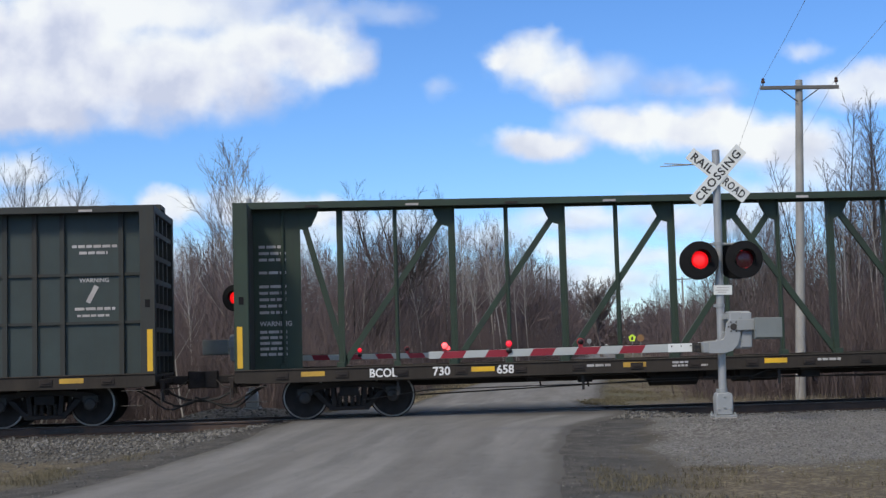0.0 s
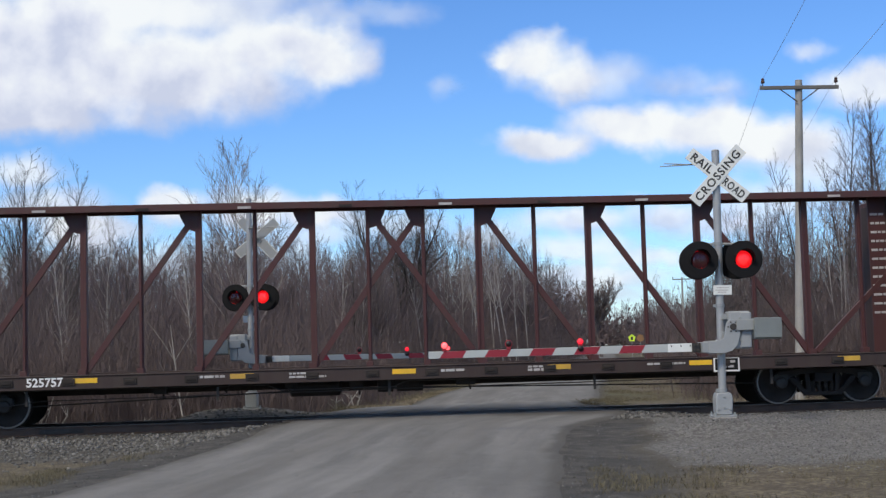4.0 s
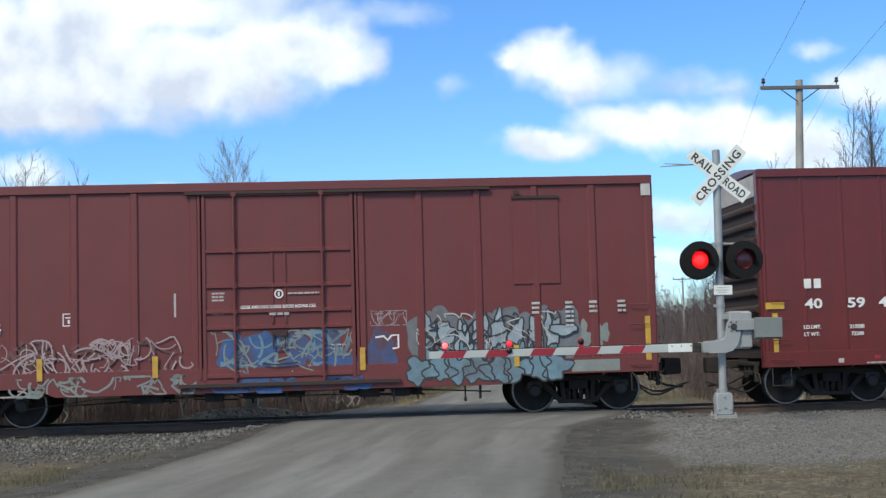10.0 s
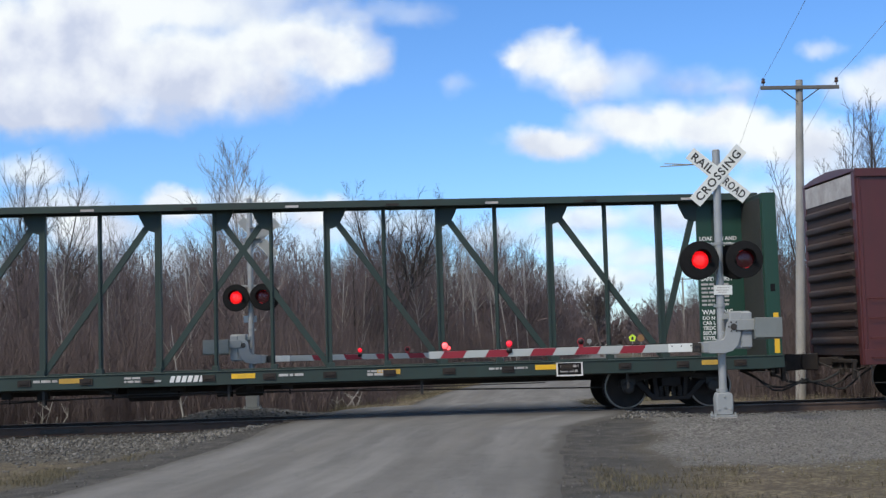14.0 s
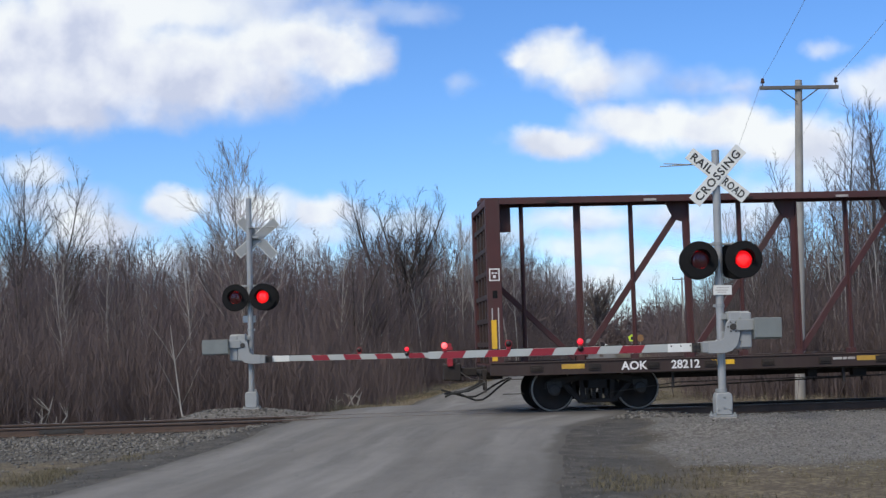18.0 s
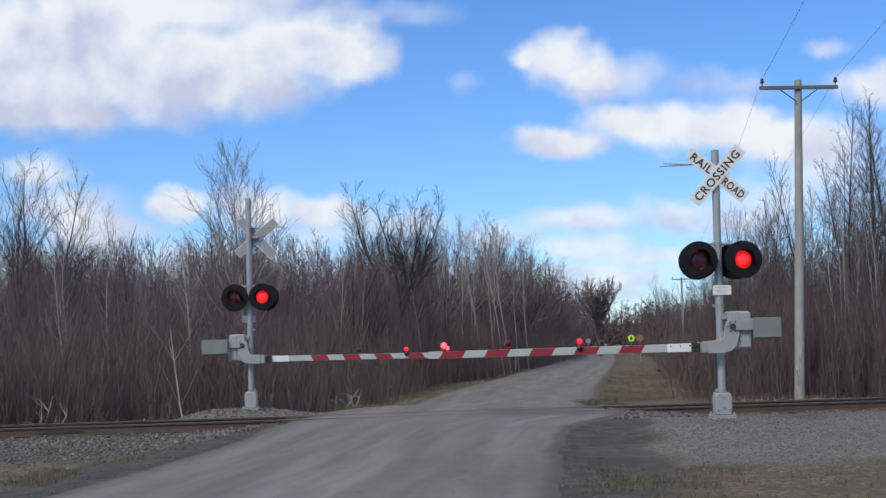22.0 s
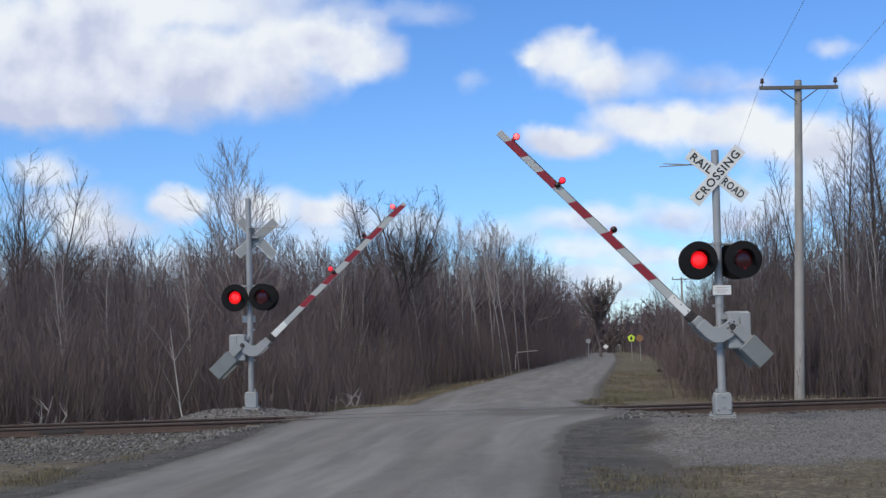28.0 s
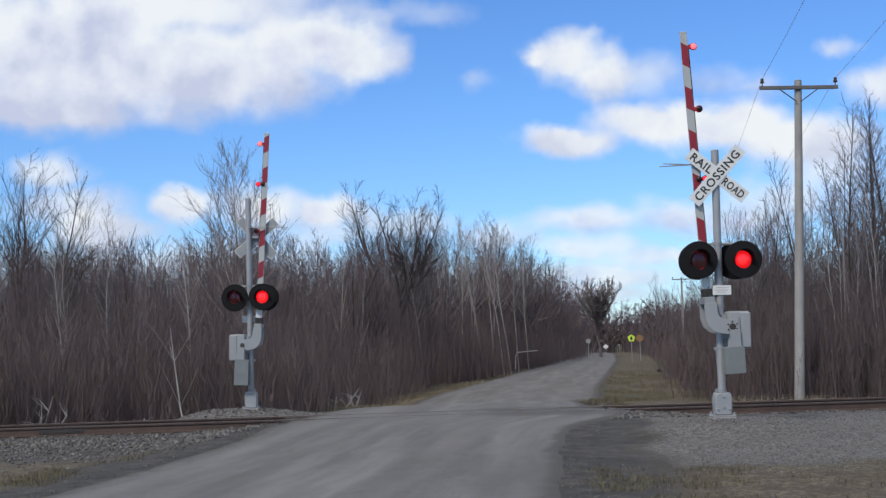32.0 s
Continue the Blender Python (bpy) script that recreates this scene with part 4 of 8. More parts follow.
    # everything that turns about the shaft
    pivot = Vector((0.16, 0, 1.50))
    arm = new("gate_arm")
    arm.parent = sig
    tagged(arm, "striped red and white gate arm with counterweight and lamps")
    arm.empty_display_size = 0.2
    for y0, y1 in ((-0.245, -0.212), (0.19, 0.222)):
        pts = [(0.10, 0.09), (0.04, 0.12), (-0.05, 0.12), (-0.11, 0.07), (-0.13, -0.02), (-0.145, -0.13), (-0.17, -0.19), (-0.22, -0.225), (-0.42, -0.235), (-0.42, -0.44), (-0.16, -0.44), (-0.02, -0.40), (0.07, -0.30), (0.115, -0.14), (0.12, 0.0)]
        bm = bmesh.new()
        prism(bm, pts, y0, y1)
        part("support_arm", bm, M["alu_paint"], arm, "curved silver support arm", 0.006)
    bm = bmesh.new()
    lathe(bm, [(0.05, -0.265), (0.055, -0.26), (0.055, 0.24), (0.05, 0.245)], 16)
    for i in range(6):
        q = i * math.pi / 3
        lathe(bm, [(0.014, -0.258), (0.014, -0.24)], 8, Matrix.Translation((0.085 * math.cos(q), 0, 0.085 * math.sin(q))))
    part("shaft", bm, M["iron"], arm, "bolted shaft hub")
    bm = bmesh.new()
    box(bm, -0.52, -0.40, -0.235, 0.21, -0.43, -0.25)
    part("adapter", bm, M["galv"], arm, "steel arm adapter", 0.01)
    bm = bmesh.new()
    for y in (-0.085, 0.035):
        box(bm, -0.66, -0.50, y, y + 0.05, -0.42, -0.26)
    for x in (-0.62, -0.56):
        tube(bm, [(x, -0.12, -0.30), (x, 0.12, -0.30)], 0.018, 8)
        tube(bm, [(x, -0.12, -0.38), (x, 0.12, -0.38)], 0.018, 8)
    part("breakaway_bracket", bm, M["iron"], arm, "dark breakaway bracket")
    # counterweights on their levers
    for y0, y1 in ((-0.275, -0.247), (0.224, 0.252)):
        bm = bmesh.new()
        box(bm, 0.05, 0.52, y0, y1, -0.06, 0.12)
        part("counterweight_lever", bm, M["galv"], arm, "", 0.006)
        for k in range(3):
            bm = bmesh.new()
            lo = y0 - 0.002 - 0.03 * (k + 1) if y0 < 0 else y1 + 0.002 + 0.03 * k
            box(bm, 0.33, 0.78 + 1.1 * shift, lo, lo + 0.027, -0.21 + 0.012 * k, 0.145)
            part("counterweight_plate", bm, M["weight"], arm, "grey galvanised counterweight plate", 0.006)
    # the arm itself, 4.4 m, thinner towards its tip
    tilt = Matrix.Translation((-0.60, 0, -0.335)) @ pose(0, 0, 0, 0, arm_tilt, 0)
    bm = bmesh.new()
    length = 4.48
    rings = []
    for x, h, w in ((0, 0.068, 0.05), (-length * 0.45, 0.066, 0.042), (-length, 0.060, 0.032)):
        rings.append([bm.verts.new((x, y, z)) for y, z in ((-w / 2, -h), (w / 2, -h), (w / 2, h), (-w / 2, h))])
    for a, b in zip(rings, rings[1:]):
        for i in range(4):
            j = (i + 1) % 4
            bm.faces.new((a[i], a[j], b[j], b[i]))
    bm.faces.new(rings[0])
    bm.faces.new(rings[-1][::-1])
    boom = part("boom", bm, M["arm_white"], arm, "white reflective boom", 0.004, tilt)
    bm = bmesh.new()
    box(bm, -0.46, -0.02, -0.0285, 0.0285, -0.071, 0.071)
    sleeve = part("boom_sleeve", bm, M["white_sheet"], boom, "whiter bolted sleeve", 0.003)
    for x in (-0.40, -0.24, -0.08):
        bm = bmesh.new()
        lathe(bm, [(0.012, -0.036), (0.014, -0.032), (0.014, -0.027)], 8, Matrix.Translation((x, 0, 0.03)))
        part("bolt_head", bm, M["iron"], sleeve)
    for k in range(5):
        x0 = -0.87 - shift - 0.752 * k
        x1 = x0 - 0.38

        def half(x, a, b):
            return a + (b - a) * (-x / length)
        bm = bmesh.new()
        slant = 0.075
        for face in (-1, 1):
            pts = []
            for x, up in ((x0, -1), (x1, -1), (x1, 1), (x0, 1)):
                xx = x + slant * up * 0.5
                pts.append((xx, face * (half(xx, 0.025, 0.016) + 0.0015), up * (half(xx, 0.068, 0.061) - 0.003)))
            v = [bm.verts.new(p) for p in pts] + [bm.verts.new((p[0], p[1] - face * 0.002, p[2])) for p in pts]
            bm.faces.new(v[:4])
            for i in range(4):
                j = (i + 1) % 4
                bm.faces.new((v[j], v[i], v[4 + i], v[4 + j]))
        part("red_stripe", bm, M["arm_red"], boom, "red slanted reflective stripe")
    bm = bmesh.new()
    tube(bm, [(-0.2, -0.01, 0.074), (-1.6, -0.01, 0.072), (-3.0, -0.01, 0.069), (-4.2, -0.01, 0.067)], 0.008, 6)
    part("lamp_cable", bm, M["black"], boom, "black lamp cable")
    for x, beat in ((-4.21, None), (-3.13 - 0.8 * shift, "left"), (-1.925 - 1.4 * shift, "right")):
        z = 0.155
        m = Matrix.Translation((x, 0, z))
        bm = bmesh.new()
        box(bm, -0.035, 0.035, -0.03, 0.03, -0.095, -0.055)
        lamp = part("arm_lamp", bm, M["red_plastic"], boom, "small red lamp on the boom", 0.005, m)
        for face in (-1, 1):
            y = face * 0.028
            bm = bmesh.new()
            bmesh.ops.create_uvsphere(bm, u_segments=14, v_segments=10, radius=0.050 if beat is None else 0.046)
            for v in bm.verts:
                v.co.y = v.co.y * 0.55 + y
            part("lamp_glow", bm, M["lamp_core" if beat is None else "lamp_on"], lamp, "glowing red bulb")
        bm = bmesh.new()
        lathe(bm, [(0.058, -0.012), (0.062, -0.006), (0.062, 0.006), (0.058, 0.012)], 18)
        part("lamp_body", bm, M["red_plastic"], lamp, "red plastic lamp body")
        if beat:
            # an added cap on each face hides the steady bulb so it seems unlit
            for face in (-1, 1):
                bm = bmesh.new()
                k = 18
                r = 0.0515
                rings = []
                for phi in (0.05, 0.5, 1.0, 1.5):
                    rings.append([bm.verts.new((r * math.sin(phi) * math.cos(2 * math.pi * i / k), face * (0.034 + 0.028 * math.cos(phi)), r * math.sin(phi) * math.sin(2 * math.pi * i / k))) for i in range(k)])
                for a, b in zip(rings, rings[1:]):
                    for i in range(k):
                        j = (i + 1) % k
                        bm.faces.new((a[i], a[j], b[j], b[i]))
                bm.faces.new(rings[0])
                cap = part("lamp_cap", bm, M["vane"], lamp, "added dark red cap that blinks the bulb")
                move.setdefault("cap_" + beat, []).append(cap)
    move["arm"], move["pivot"], move["signal"] = arm, pivot, sig
    return move


NEAR = signal("crossing_signal", pose(NEAR_MAST[0], NEAR_MAST[1], 0.12, 0, 0.8, 0), 4.49, -0.9, 0.0, "aluminium crossing signal with white crossbuck, red lamps and gate")
FARS = signal("crossing_signal", pose(FAR_MAST[0], FAR_MAST[1], 0.10, 0, 0, 180), 4.98, -0.3, 0.14, "aluminium crossing signal seen from behind, beyond the track", (-0.18, 4.05))

GATE_NEAR = [(0, 0), (24.15, 0), (24.3, 1.6), (24.5, 4.7), (25, 10.9), (25.5, 16.7), (26.5, 28.4), (27.5, 39.9), (28, 45.9), (28.5, 51.8), (29, 57.5), (29.5, 62.8), (30, 69.1), (30.5, 74.9), (31, 80.7), (31.4, 84.8), (31.8, 87.0), (32.0, 87.3)]
GATE_FAR = [(0, 0), (24.15, 0), (24.3, 1.6), (24.5, 4.7), (25, 10.9), (25.5, 16.5), (26.5, 27.6), (27.5, 38.4), (28, 44.0), (28.5, 49.8), (29, 55.4), (29.5, 61.6), (30, 67.1), (30.5, 72.8), (31, 78.6), (31.4, 83.2), (31.8, 86.4), (32.0, 86.8)]


def gate_rows(sig, table):
    return [(t, Matrix.Translation(sig["pivot"]) @ pose(0, 0, 0, 0, a, 0)) for t, a in table]


def blink_rows(lit_first, on, off):
    """Rows for an added shutter: open while its lamp is lit. The right lamp of a pair is lit from FIRST for half a
    beat.
    """
    rows, t = [(0.0, on if lit_first else off)], FIRST
    lit = lit_first
    while t < 32.0:
        a, b = (on, off) if lit else (off, on)
        # the flasher runs a little ahead later on
        u = t - 0.07 * step(19.5, 22.5, t)
        rows += [(u - 0.017, a), (u + 0.017, b)]
        lit = not lit
        t += BEAT / 2
    return rows + [(32.0, on if lit else off)]


# ---- utility poles and wires ----
def utility_pole(x, y, z, height, lean, label):
    p = empty("utility_pole", pose(x, y, z, 0, lean, -8.5), label, "utility pole", "utility poles along the road")
    bm = bmesh.new()
    tube(bm, [(0, 0, -0.3), (0.01, 0, height * 0.5), (0, 0, height)], [0.155, 0.13, 0.105], 16)
    part("pole", bm, M["pole_wood"], p, "weathered grey wooden pole")
    bm = bmesh.new()
    box(bm, -1.14, 1.14, -0.17, -0.09, height - 0.30, height - 0.19)
    part("crossarm", bm, M["arm_wood"], p, "dark weathered wooden crossarm", 0.008)
    for s in (-1, 1):
        bm = bmesh.new()
        tube(bm, [(s * 0.55, -0.17, height - 0.30), (s * 0.05, -0.16, height - 0.68)], 0.018, 6)
        part("brace", bm, M["iron"], p, "dark steel brace")
        bm = bmesh.new()
        lathe(bm, [(0.015, 0.0), (0.015, 0.08), (0.055, 0.09), (0.065, 0.13), (0.04, 0.17), (0.055, 0.2), (0.03, 0.24)], 12, Matrix.Translation((s * 1.06, -0.13, height - 0.19)) @ pose(0, 0, 0, 90))
        part("insulator", bm, M["insulator"], p, "brown porcelain insulator")
    return p


POLES = [(10.4, 39.0, -0.55, 9.66, 2.4), (28.4, 157.0, -0.2, 9.3, 0.4), (1.8, -19.0, -0.2, 9.6, 0.0)]
for x, y, z, h, lean in POLES:
    utility_pole(x, y, z, h, lean, "tall weathered wooden utility pole with one crossarm")


def wires():
    def tip(pole, s):
        x, y, z, h, lean = pole
        return pose(x, y, z, 0, lean, -8.5) @ Vector((s * 1.06, -0.13, h + 0.03))
    for s in (-1, 1):
        for a, b, sag in ((POLES[0], POLES[2], 0.75), (POLES[0], POLES[1], 1.6)):
            p, q = tip(a, s), tip(b, s)
            pts = [p.lerp(q, i / 24) - Vector((0, 0, sag * 4 * (i / 24) * (1 - i / 24))) for i in range(25)]
            bm = bmesh.new()
            tube(bm, pts, 0.0055, 5)
            ob = new("overhead_wire", finish(bm, "overhead_wire", M["wire"]))
            tagged(ob, "thin grey overhead wire strung between the poles", "wire", "overhead wires", "structure")


wires()


def road_sign(x, y, z, high, size, sides, material, label):
    p = empty("road_sign", pose(x, y, z, 0, 0, -8), label, "road sign", "signs far along the road")
    bm = bmesh.new()
    box(bm, -0.03, 0.03, -0.02, 0.02, -0.2, high)
    part("post", bm, M["galv"], p, "thin steel post")
    bm = bmesh.new()
    prism(bm, [(size * math.sin(2 * math.pi * i / sides), high + size * math.cos(2 * math.pi * i / sides)) for i in range(sides)], -0.035, -0.025)
    part("panel", bm, M[material], p)
    if material == "green_sign":
        bm = bmesh.new()
        prism(bm, [(-0.12, high - 0.2), (0.12, high - 0.2), (0.12, high + 0.05), (0.0, high + 0.22), (-0.12, high + 0.05)], -0.04, -0.036)
        part("symbol", bm, M["sign_black"], p)


road_sign(20.1, 142.0, -0.5, 2.45, 0.42, 5, "green_sign", "fluorescent yellow-green pentagon road sign on a post")
road_sign(21.6, 146.0, -0.5, 2.45, 0.40, 18, "orange_sign", "weathered round orange road sign on a post")
road_sign(17.2, 158.0, -0.5, 2.3, 0.30, 8, "galv", "small grey road sign seen from behind")
road_sign(24.4, 200.0, -0.6, 1.6, 0.42, 4, "white_sheet", "small white marker beside the road")


# ---- the train ----
TURNING = []


def wheel_mesh():
    def build(bm):
        for q in (-1, 1):
            prof = [(0.07, 0.68), (0.19, 0.685), (0.22, 0.70), (0.39, 0.70), (0.42, 0.685), (0.485, 0.683), (0.485, 0.712), (0.459, 0.722), (0.455, 0.815), (0.42, 0.818), (0.40, 0.79), (0.24, 0.77), (0.18, 0.80), (0.08, 0.81)]
            lathe(bm, [(r, q * y) for r, y in prof], 32)
        lathe(bm, [(0.075, -0.95), (0.085, -0.8), (0.085, 0.8), (0.075, 0.95)], 12)
    return shared("wheelset", "wheel", build)


def rim_mesh(side):
    def build(bm):
        for q in (side,):
            k = 40
            prof = [(0.425, 0.8195), (0.4565, 0.8165), (0.4575, 0.74), (0.452, 0.74)]
            rr = [[bm.verts.new((r * math.cos(2 * math.pi * i / k), q * y, r * math.sin(2 * math.pi * i / k))) for i in range(k)] for r, y in prof]
            for a, b in zip(rr, rr[1:]):
                for i in range(k):
                    j = (i + 1) % k
                    bm.faces.new((a[i], a[j], b[j], b[i]))
    return shared(f"wheel_rim|{side}", "tread", build)


def frame_mesh():
    def build(bm):
        y0, y1 = -0.06, 0.06
        # top member, inclined tension members, columns and journal ends
        prism(bm, [(-1.10, 0.60), (-0.95, 0.70), (-0.45, 0.76), (0.45, 0.76), (0.95, 0.70), (1.10, 0.60), (1.10, 0.47), (0.78, 0.47), (0.70, 0.58), (0.42, 0.64), (-0.42, 0.64), (-0.70, 0.58), (-0.78, 0.47), (-1.10, 0.47)], y0, y1)
        for s in (-1, 1):
            pts = [(s * 0.80, 0.60), (s * 0.68, 0.47), (s * 0.42, 0.20), (s * 0.30, 0.17), (s * 0.30, 0.29), (s * 0.40, 0.32), (s * 0.60, 0.56)]
            prism(bm, pts if s > 0 else pts[::-1], y0 + 0.01, y1 - 0.01)
            prism(bm, [(s * 0.30 - 0.05, 0.25), (s * 0.30 + 0.05, 0.25), (s * 0.34 + 0.05, 0.68), (s * 0.34 - 0.05, 0.68)], y0 + 0.015, y1 - 0.015)
        prism(bm, [(-0.42, 0.17), (0.42, 0.17), (0.42, 0.25), (-0.42, 0.25)], y0, y1)
    return shared("side_frame", "truck", build, 0.012)


def spring_mesh():
    def build(bm):
        tube(bm, [(0, 0, 0.25 + 0.019 * i) for i in range(13)], [0.055 if i % 2 else 0.040 for i in range(13)], 10)
    return shared("spring", "iron", build)


def bearing_mesh():
    def build(bm):
        lathe(bm, [(0.12, 0.05), (0.13, -0.07), (0.105, -0.10), (0.05, -0.115)], 14, Matrix.Translation((0, 0, 0.457)))
        box(bm, -0.15, 0.15, -0.07, 0.07, 0.50, 0.63)
    return shared("journal_bearing", "iron", build)


def small_truck_meshes():
    def bolster(bm):
        prism(bm, [(-0.20, 0.47), (0.20, 0.47), (0.20, 0.66), (-0.20, 0.66)], -1.12, 1.12)
        box(bm, -0.3, 0.3, -0.35, 0.35, 0.62, 0.80)

    def brake(bm):
        box(bm, -0.03, 0.03, -0.85, 0.85, 0.34, 0.42)
        for q in (-1, 1):
            box(bm, -0.0, 0.08, q * 0.77 - 0.05, q * 0.77 + 0.05, 0.28, 0.6)
    return (("bolster", shared("bolster", "truck", bolster, 0.01), 0), ("brake_beam", shared("brake_beam", "truck", brake), 0.42), ("brake_beam", shared("brake_beam", "truck", brake), -0.42))


def bogie(car, x):
    t = new("truck")
    t.parent = car
    t.location = (x, 0, 0)
    tagged(t, "grimy two-axle freight truck")
    for q in (-1, 1):
        piece("side_frame", frame_mesh(), t, Matrix.Translation((0, q * 1.0, 0)))
        for x in (-0.20, -0.07, 0.07, 0.20):
            piece("spring", spring_mesh(), t, Matrix.Translation((x, q * 1.0, 0)))
        for x in (-0.915, 0.915):
            piece("journal_bearing", bearing_mesh(), t, Matrix.Translation((x, q * 1.02, 0)) @ pose(0, 0, 0, 0, 0, 0 if q < 0 else 180))
    for n, me, x in small_truck_meshes():
        piece(n, me, t, pose(x, 0, 0, 0, 0, 0 if x >= 0 else 180))
    for dx in (-0.915, 0.915):
        w = piece("wheelset", wheel_mesh(), t, Matrix.Translation((dx, 0, 0.457)), "dark steel wheels with a bright worn rim")
        TURNING.append((w, dx, car))
        # the rim belongs to the truck's wheel and turns with it
        for q in (-1, 1):
            r = piece("wheel_rim", rim_mesh(q), t, Matrix.Translation((dx, 0, 0.457)), "bright worn rim")
            TURNING.append((r, dx, car))


def end_gear(car, end, reach, first=False):
    """Coupler, hose and cut lever at one end (end: +1 or -1); reach: x of the end sill."""
    bm = bmesh.new()
    box(bm, min(end * reach, end * (reach - 0.4)), max(end * reach, end * (reach - 0.4)), -0.35, 0.35, 0.70, 1.0)
    box(bm, min(end * reach, end * (reach + 0.55)), max(end * reach, end * (reach + 0.55)), -0.09, 0.09, 0.78, 0.96)
    x0, x1 = end * (reach + 0.48), end * (reach + 0.86)
    prism(bm, [(x0, 0.68), (x1, 0.70), (x1, 1.04), (x0, 1.06)] if end > 0 else [(x1, 0.70), (x0, 0.68), (x0, 1.06), (x1, 1.04)], -0.16, 0.16)
    part("coupler", bm, M["truck"], car, "grimy knuckle coupler", 0.02)
    bm = bmesh.new()
    pts = [(end * (reach - 0.05), -0.42, 0.80), (end * (reach + 0.18), -0.44, 0.60), (end * (reach + 0.45), -0.40, 0.47), (end * (reach + 0.72), -0.30, 0.43), (end * (reach + 0.86), -0.2, 0.42)]
    tube(bm, pts, 0.026, 8)
    part("air_hose", bm, M["rubber"], car, "black hanging brake hose")
    bm = bmesh.new()
    tube(bm, [(end * (reach + 0.5), -0.2, 0.86), (end * (reach + 0.32), -0.6, 0.72), (end * (reach + 0.12), -1.2, 0.72), (end * (reach + 0.10), -1.45, 0.66), (end * (reach + 0.10), -1.5, 0.46)], 0.013, 6)
    part("cut_lever", bm, M["iron"], car, "thin uncoupling lever")
    # sagging hoses and small ironwork between the cars
    for y, low, far_x in ((-0.62, 0.30, 0.70), (-0.25, 0.36, 0.95)):
        bm = bmesh.new()
        pts = []
        for i in range(9):
            u = i / 8
            pts.append((end * (reach - 0.55 + (far_x + 0.55) * u), y + 0.06 * math.sin(5 * u), 0.72 - (0.72 - low) * math.sin(math.pi * min(1.0, u * 0.78)) + 0.04 * math.sin(9 * u)))
        tube(bm, pts, 0.021, 7)
        part("train_line_hose", bm, M["rubber"], car, "sagging black hose")
    bm = bmesh.new()
    a, b = sorted((end * (reach + 0.02), end * (reach + 0.16)))
    box(bm, a, b, -1.25, 1.25, 0.84, 0.92)
    part("end_platform", bm, M["truck"], car, "", 0.008)
    for y, dz in ((-1.2, 0.34), (-0.8, 0.2), (-0.5, 0.26)):
        bm = bmesh.new()
        box(bm, a + 0.03, b - 0.03, y - 0.05, y + 0.05, 0.84 - dz, 0.85)
        part("draft_bracket", bm, M["truck"], car, "", 0.006)


def ladder(car, x, z0, z1, rungs, material, wide=0.42, y=-1.63):
    for i in range(rungs):
        bm = bmesh.new()
        z = z0 + (z1 - z0) * i / (rungs - 1)
        tube(bm, [(x - wide / 2, y + 0.03, z), (x - wide / 2, y - 0.02, z), (x + wide / 2, y - 0.02, z), (x + wide / 2, y + 0.03, z)], 0.011, 6)
        part("grab_iron", bm, M[material], car)


def underframe(car, half, seed, sill):
    """Brake gear below the floor: reservoir, cylinder, rods and hanging stirrups."""
    rng = random.Random(seed)
    bm = bmesh.new()
    box(bm, -half + 3.2, half - 3.2, -0.22, 0.22, 0.62, 0.95)
    part("centre_sill", bm, M["truck"], car)
    bm = bmesh.new()
    x = rng.uniform(-2.5, 0.5)
    tube(bm, [(x - 0.55, -0.75, 0.66), (x - 0.5, -0.75, 0.66), (x + 0.5, -0.75, 0.66), (x + 0.55, -0.75, 0.66)], [0.1, 0.19, 0.19, 0.1], 14)
    part("air_reservoir", bm, M["truck"], car)
    bm = bmesh.new()
    tube(bm, [(x + 1.7, -0.8, 0.68), (x + 2.25, -0.8, 0.68)], 0.16, 14)
    box(bm, x + 1.3, x + 1.62, -0.95, -0.7, 0.52, 0.8)
    part("brake_cylinder", bm, M["truck"], car)
    bm = bmesh.new()
    tube(bm, [(-half + 3.4, -0.7, 0.42), (x, -0.7, 0.60), (x + 2.0, -0.7, 0.60), (half - 3.4, -0.7, 0.46)], 0.017, 6)
    tube(bm, [(-half + 2.6, -1.2, 0.38), (-half + 4.0, -1.2, 0.55), (half - 5.0, -1.1, 0.62)], 0.012, 6)
    part("brake_rod", bm, M["iron"], car)
    # valves, levers and piping
    for k in range(6):
        q = x - 3.2 + 1.25 * k + rng.uniform(-0.3, 0.3)
        w, d = rng.uniform(0.08, 0.22), rng.uniform(0.10, 0.24)
        bm = bmesh.new()
        box(bm, q - w, q + w, -1.15, -0.95, sill - d, sill + 0.04)
        tube(bm, [(q + w * 0.4, -1.05, sill - d + 0.02), (q + w * 0.5, -1.08, sill - d - 0.10)], 0.022, 6)
        part("brake_valve", bm, M["truck"], car, "", 0.008)
    bm = bmesh.new()
    tube(bm, [(-half + 3.0, -1.3, sill - 0.03), (x - 1.0, -1.3, sill - 0.05), (x - 0.7, -1.25, sill - 0.17), (x + 1.6, -1.25, sill - 0.17), (x + 1.9, -1.3, sill - 0.05), (half - 3.0, -1.3, sill - 0.03)], 0.016, 6)
    part("air_pipe", bm, M["iron"], car, "thin air pipe")
    for k in range(5):
        bm = bmesh.new()
        q = -half + 3.6 + k * (2 * half - 7.2) / 4 + rng.uniform(-0.3, 0.3)
        box(bm, q - 0.025, q + 0.025, -1.42, -1.38, sill - 0.34, sill + 0.02)
        part("hanger", bm, M["iron"], car)


def decal(name, x0, x1, z0, z1, car, material="yellow", y=-1.6):
    bm = bmesh.new()
    box(bm, x0, x1, y - 0.005, y, z0, z1)
    return part(name, bm, M[material], car)


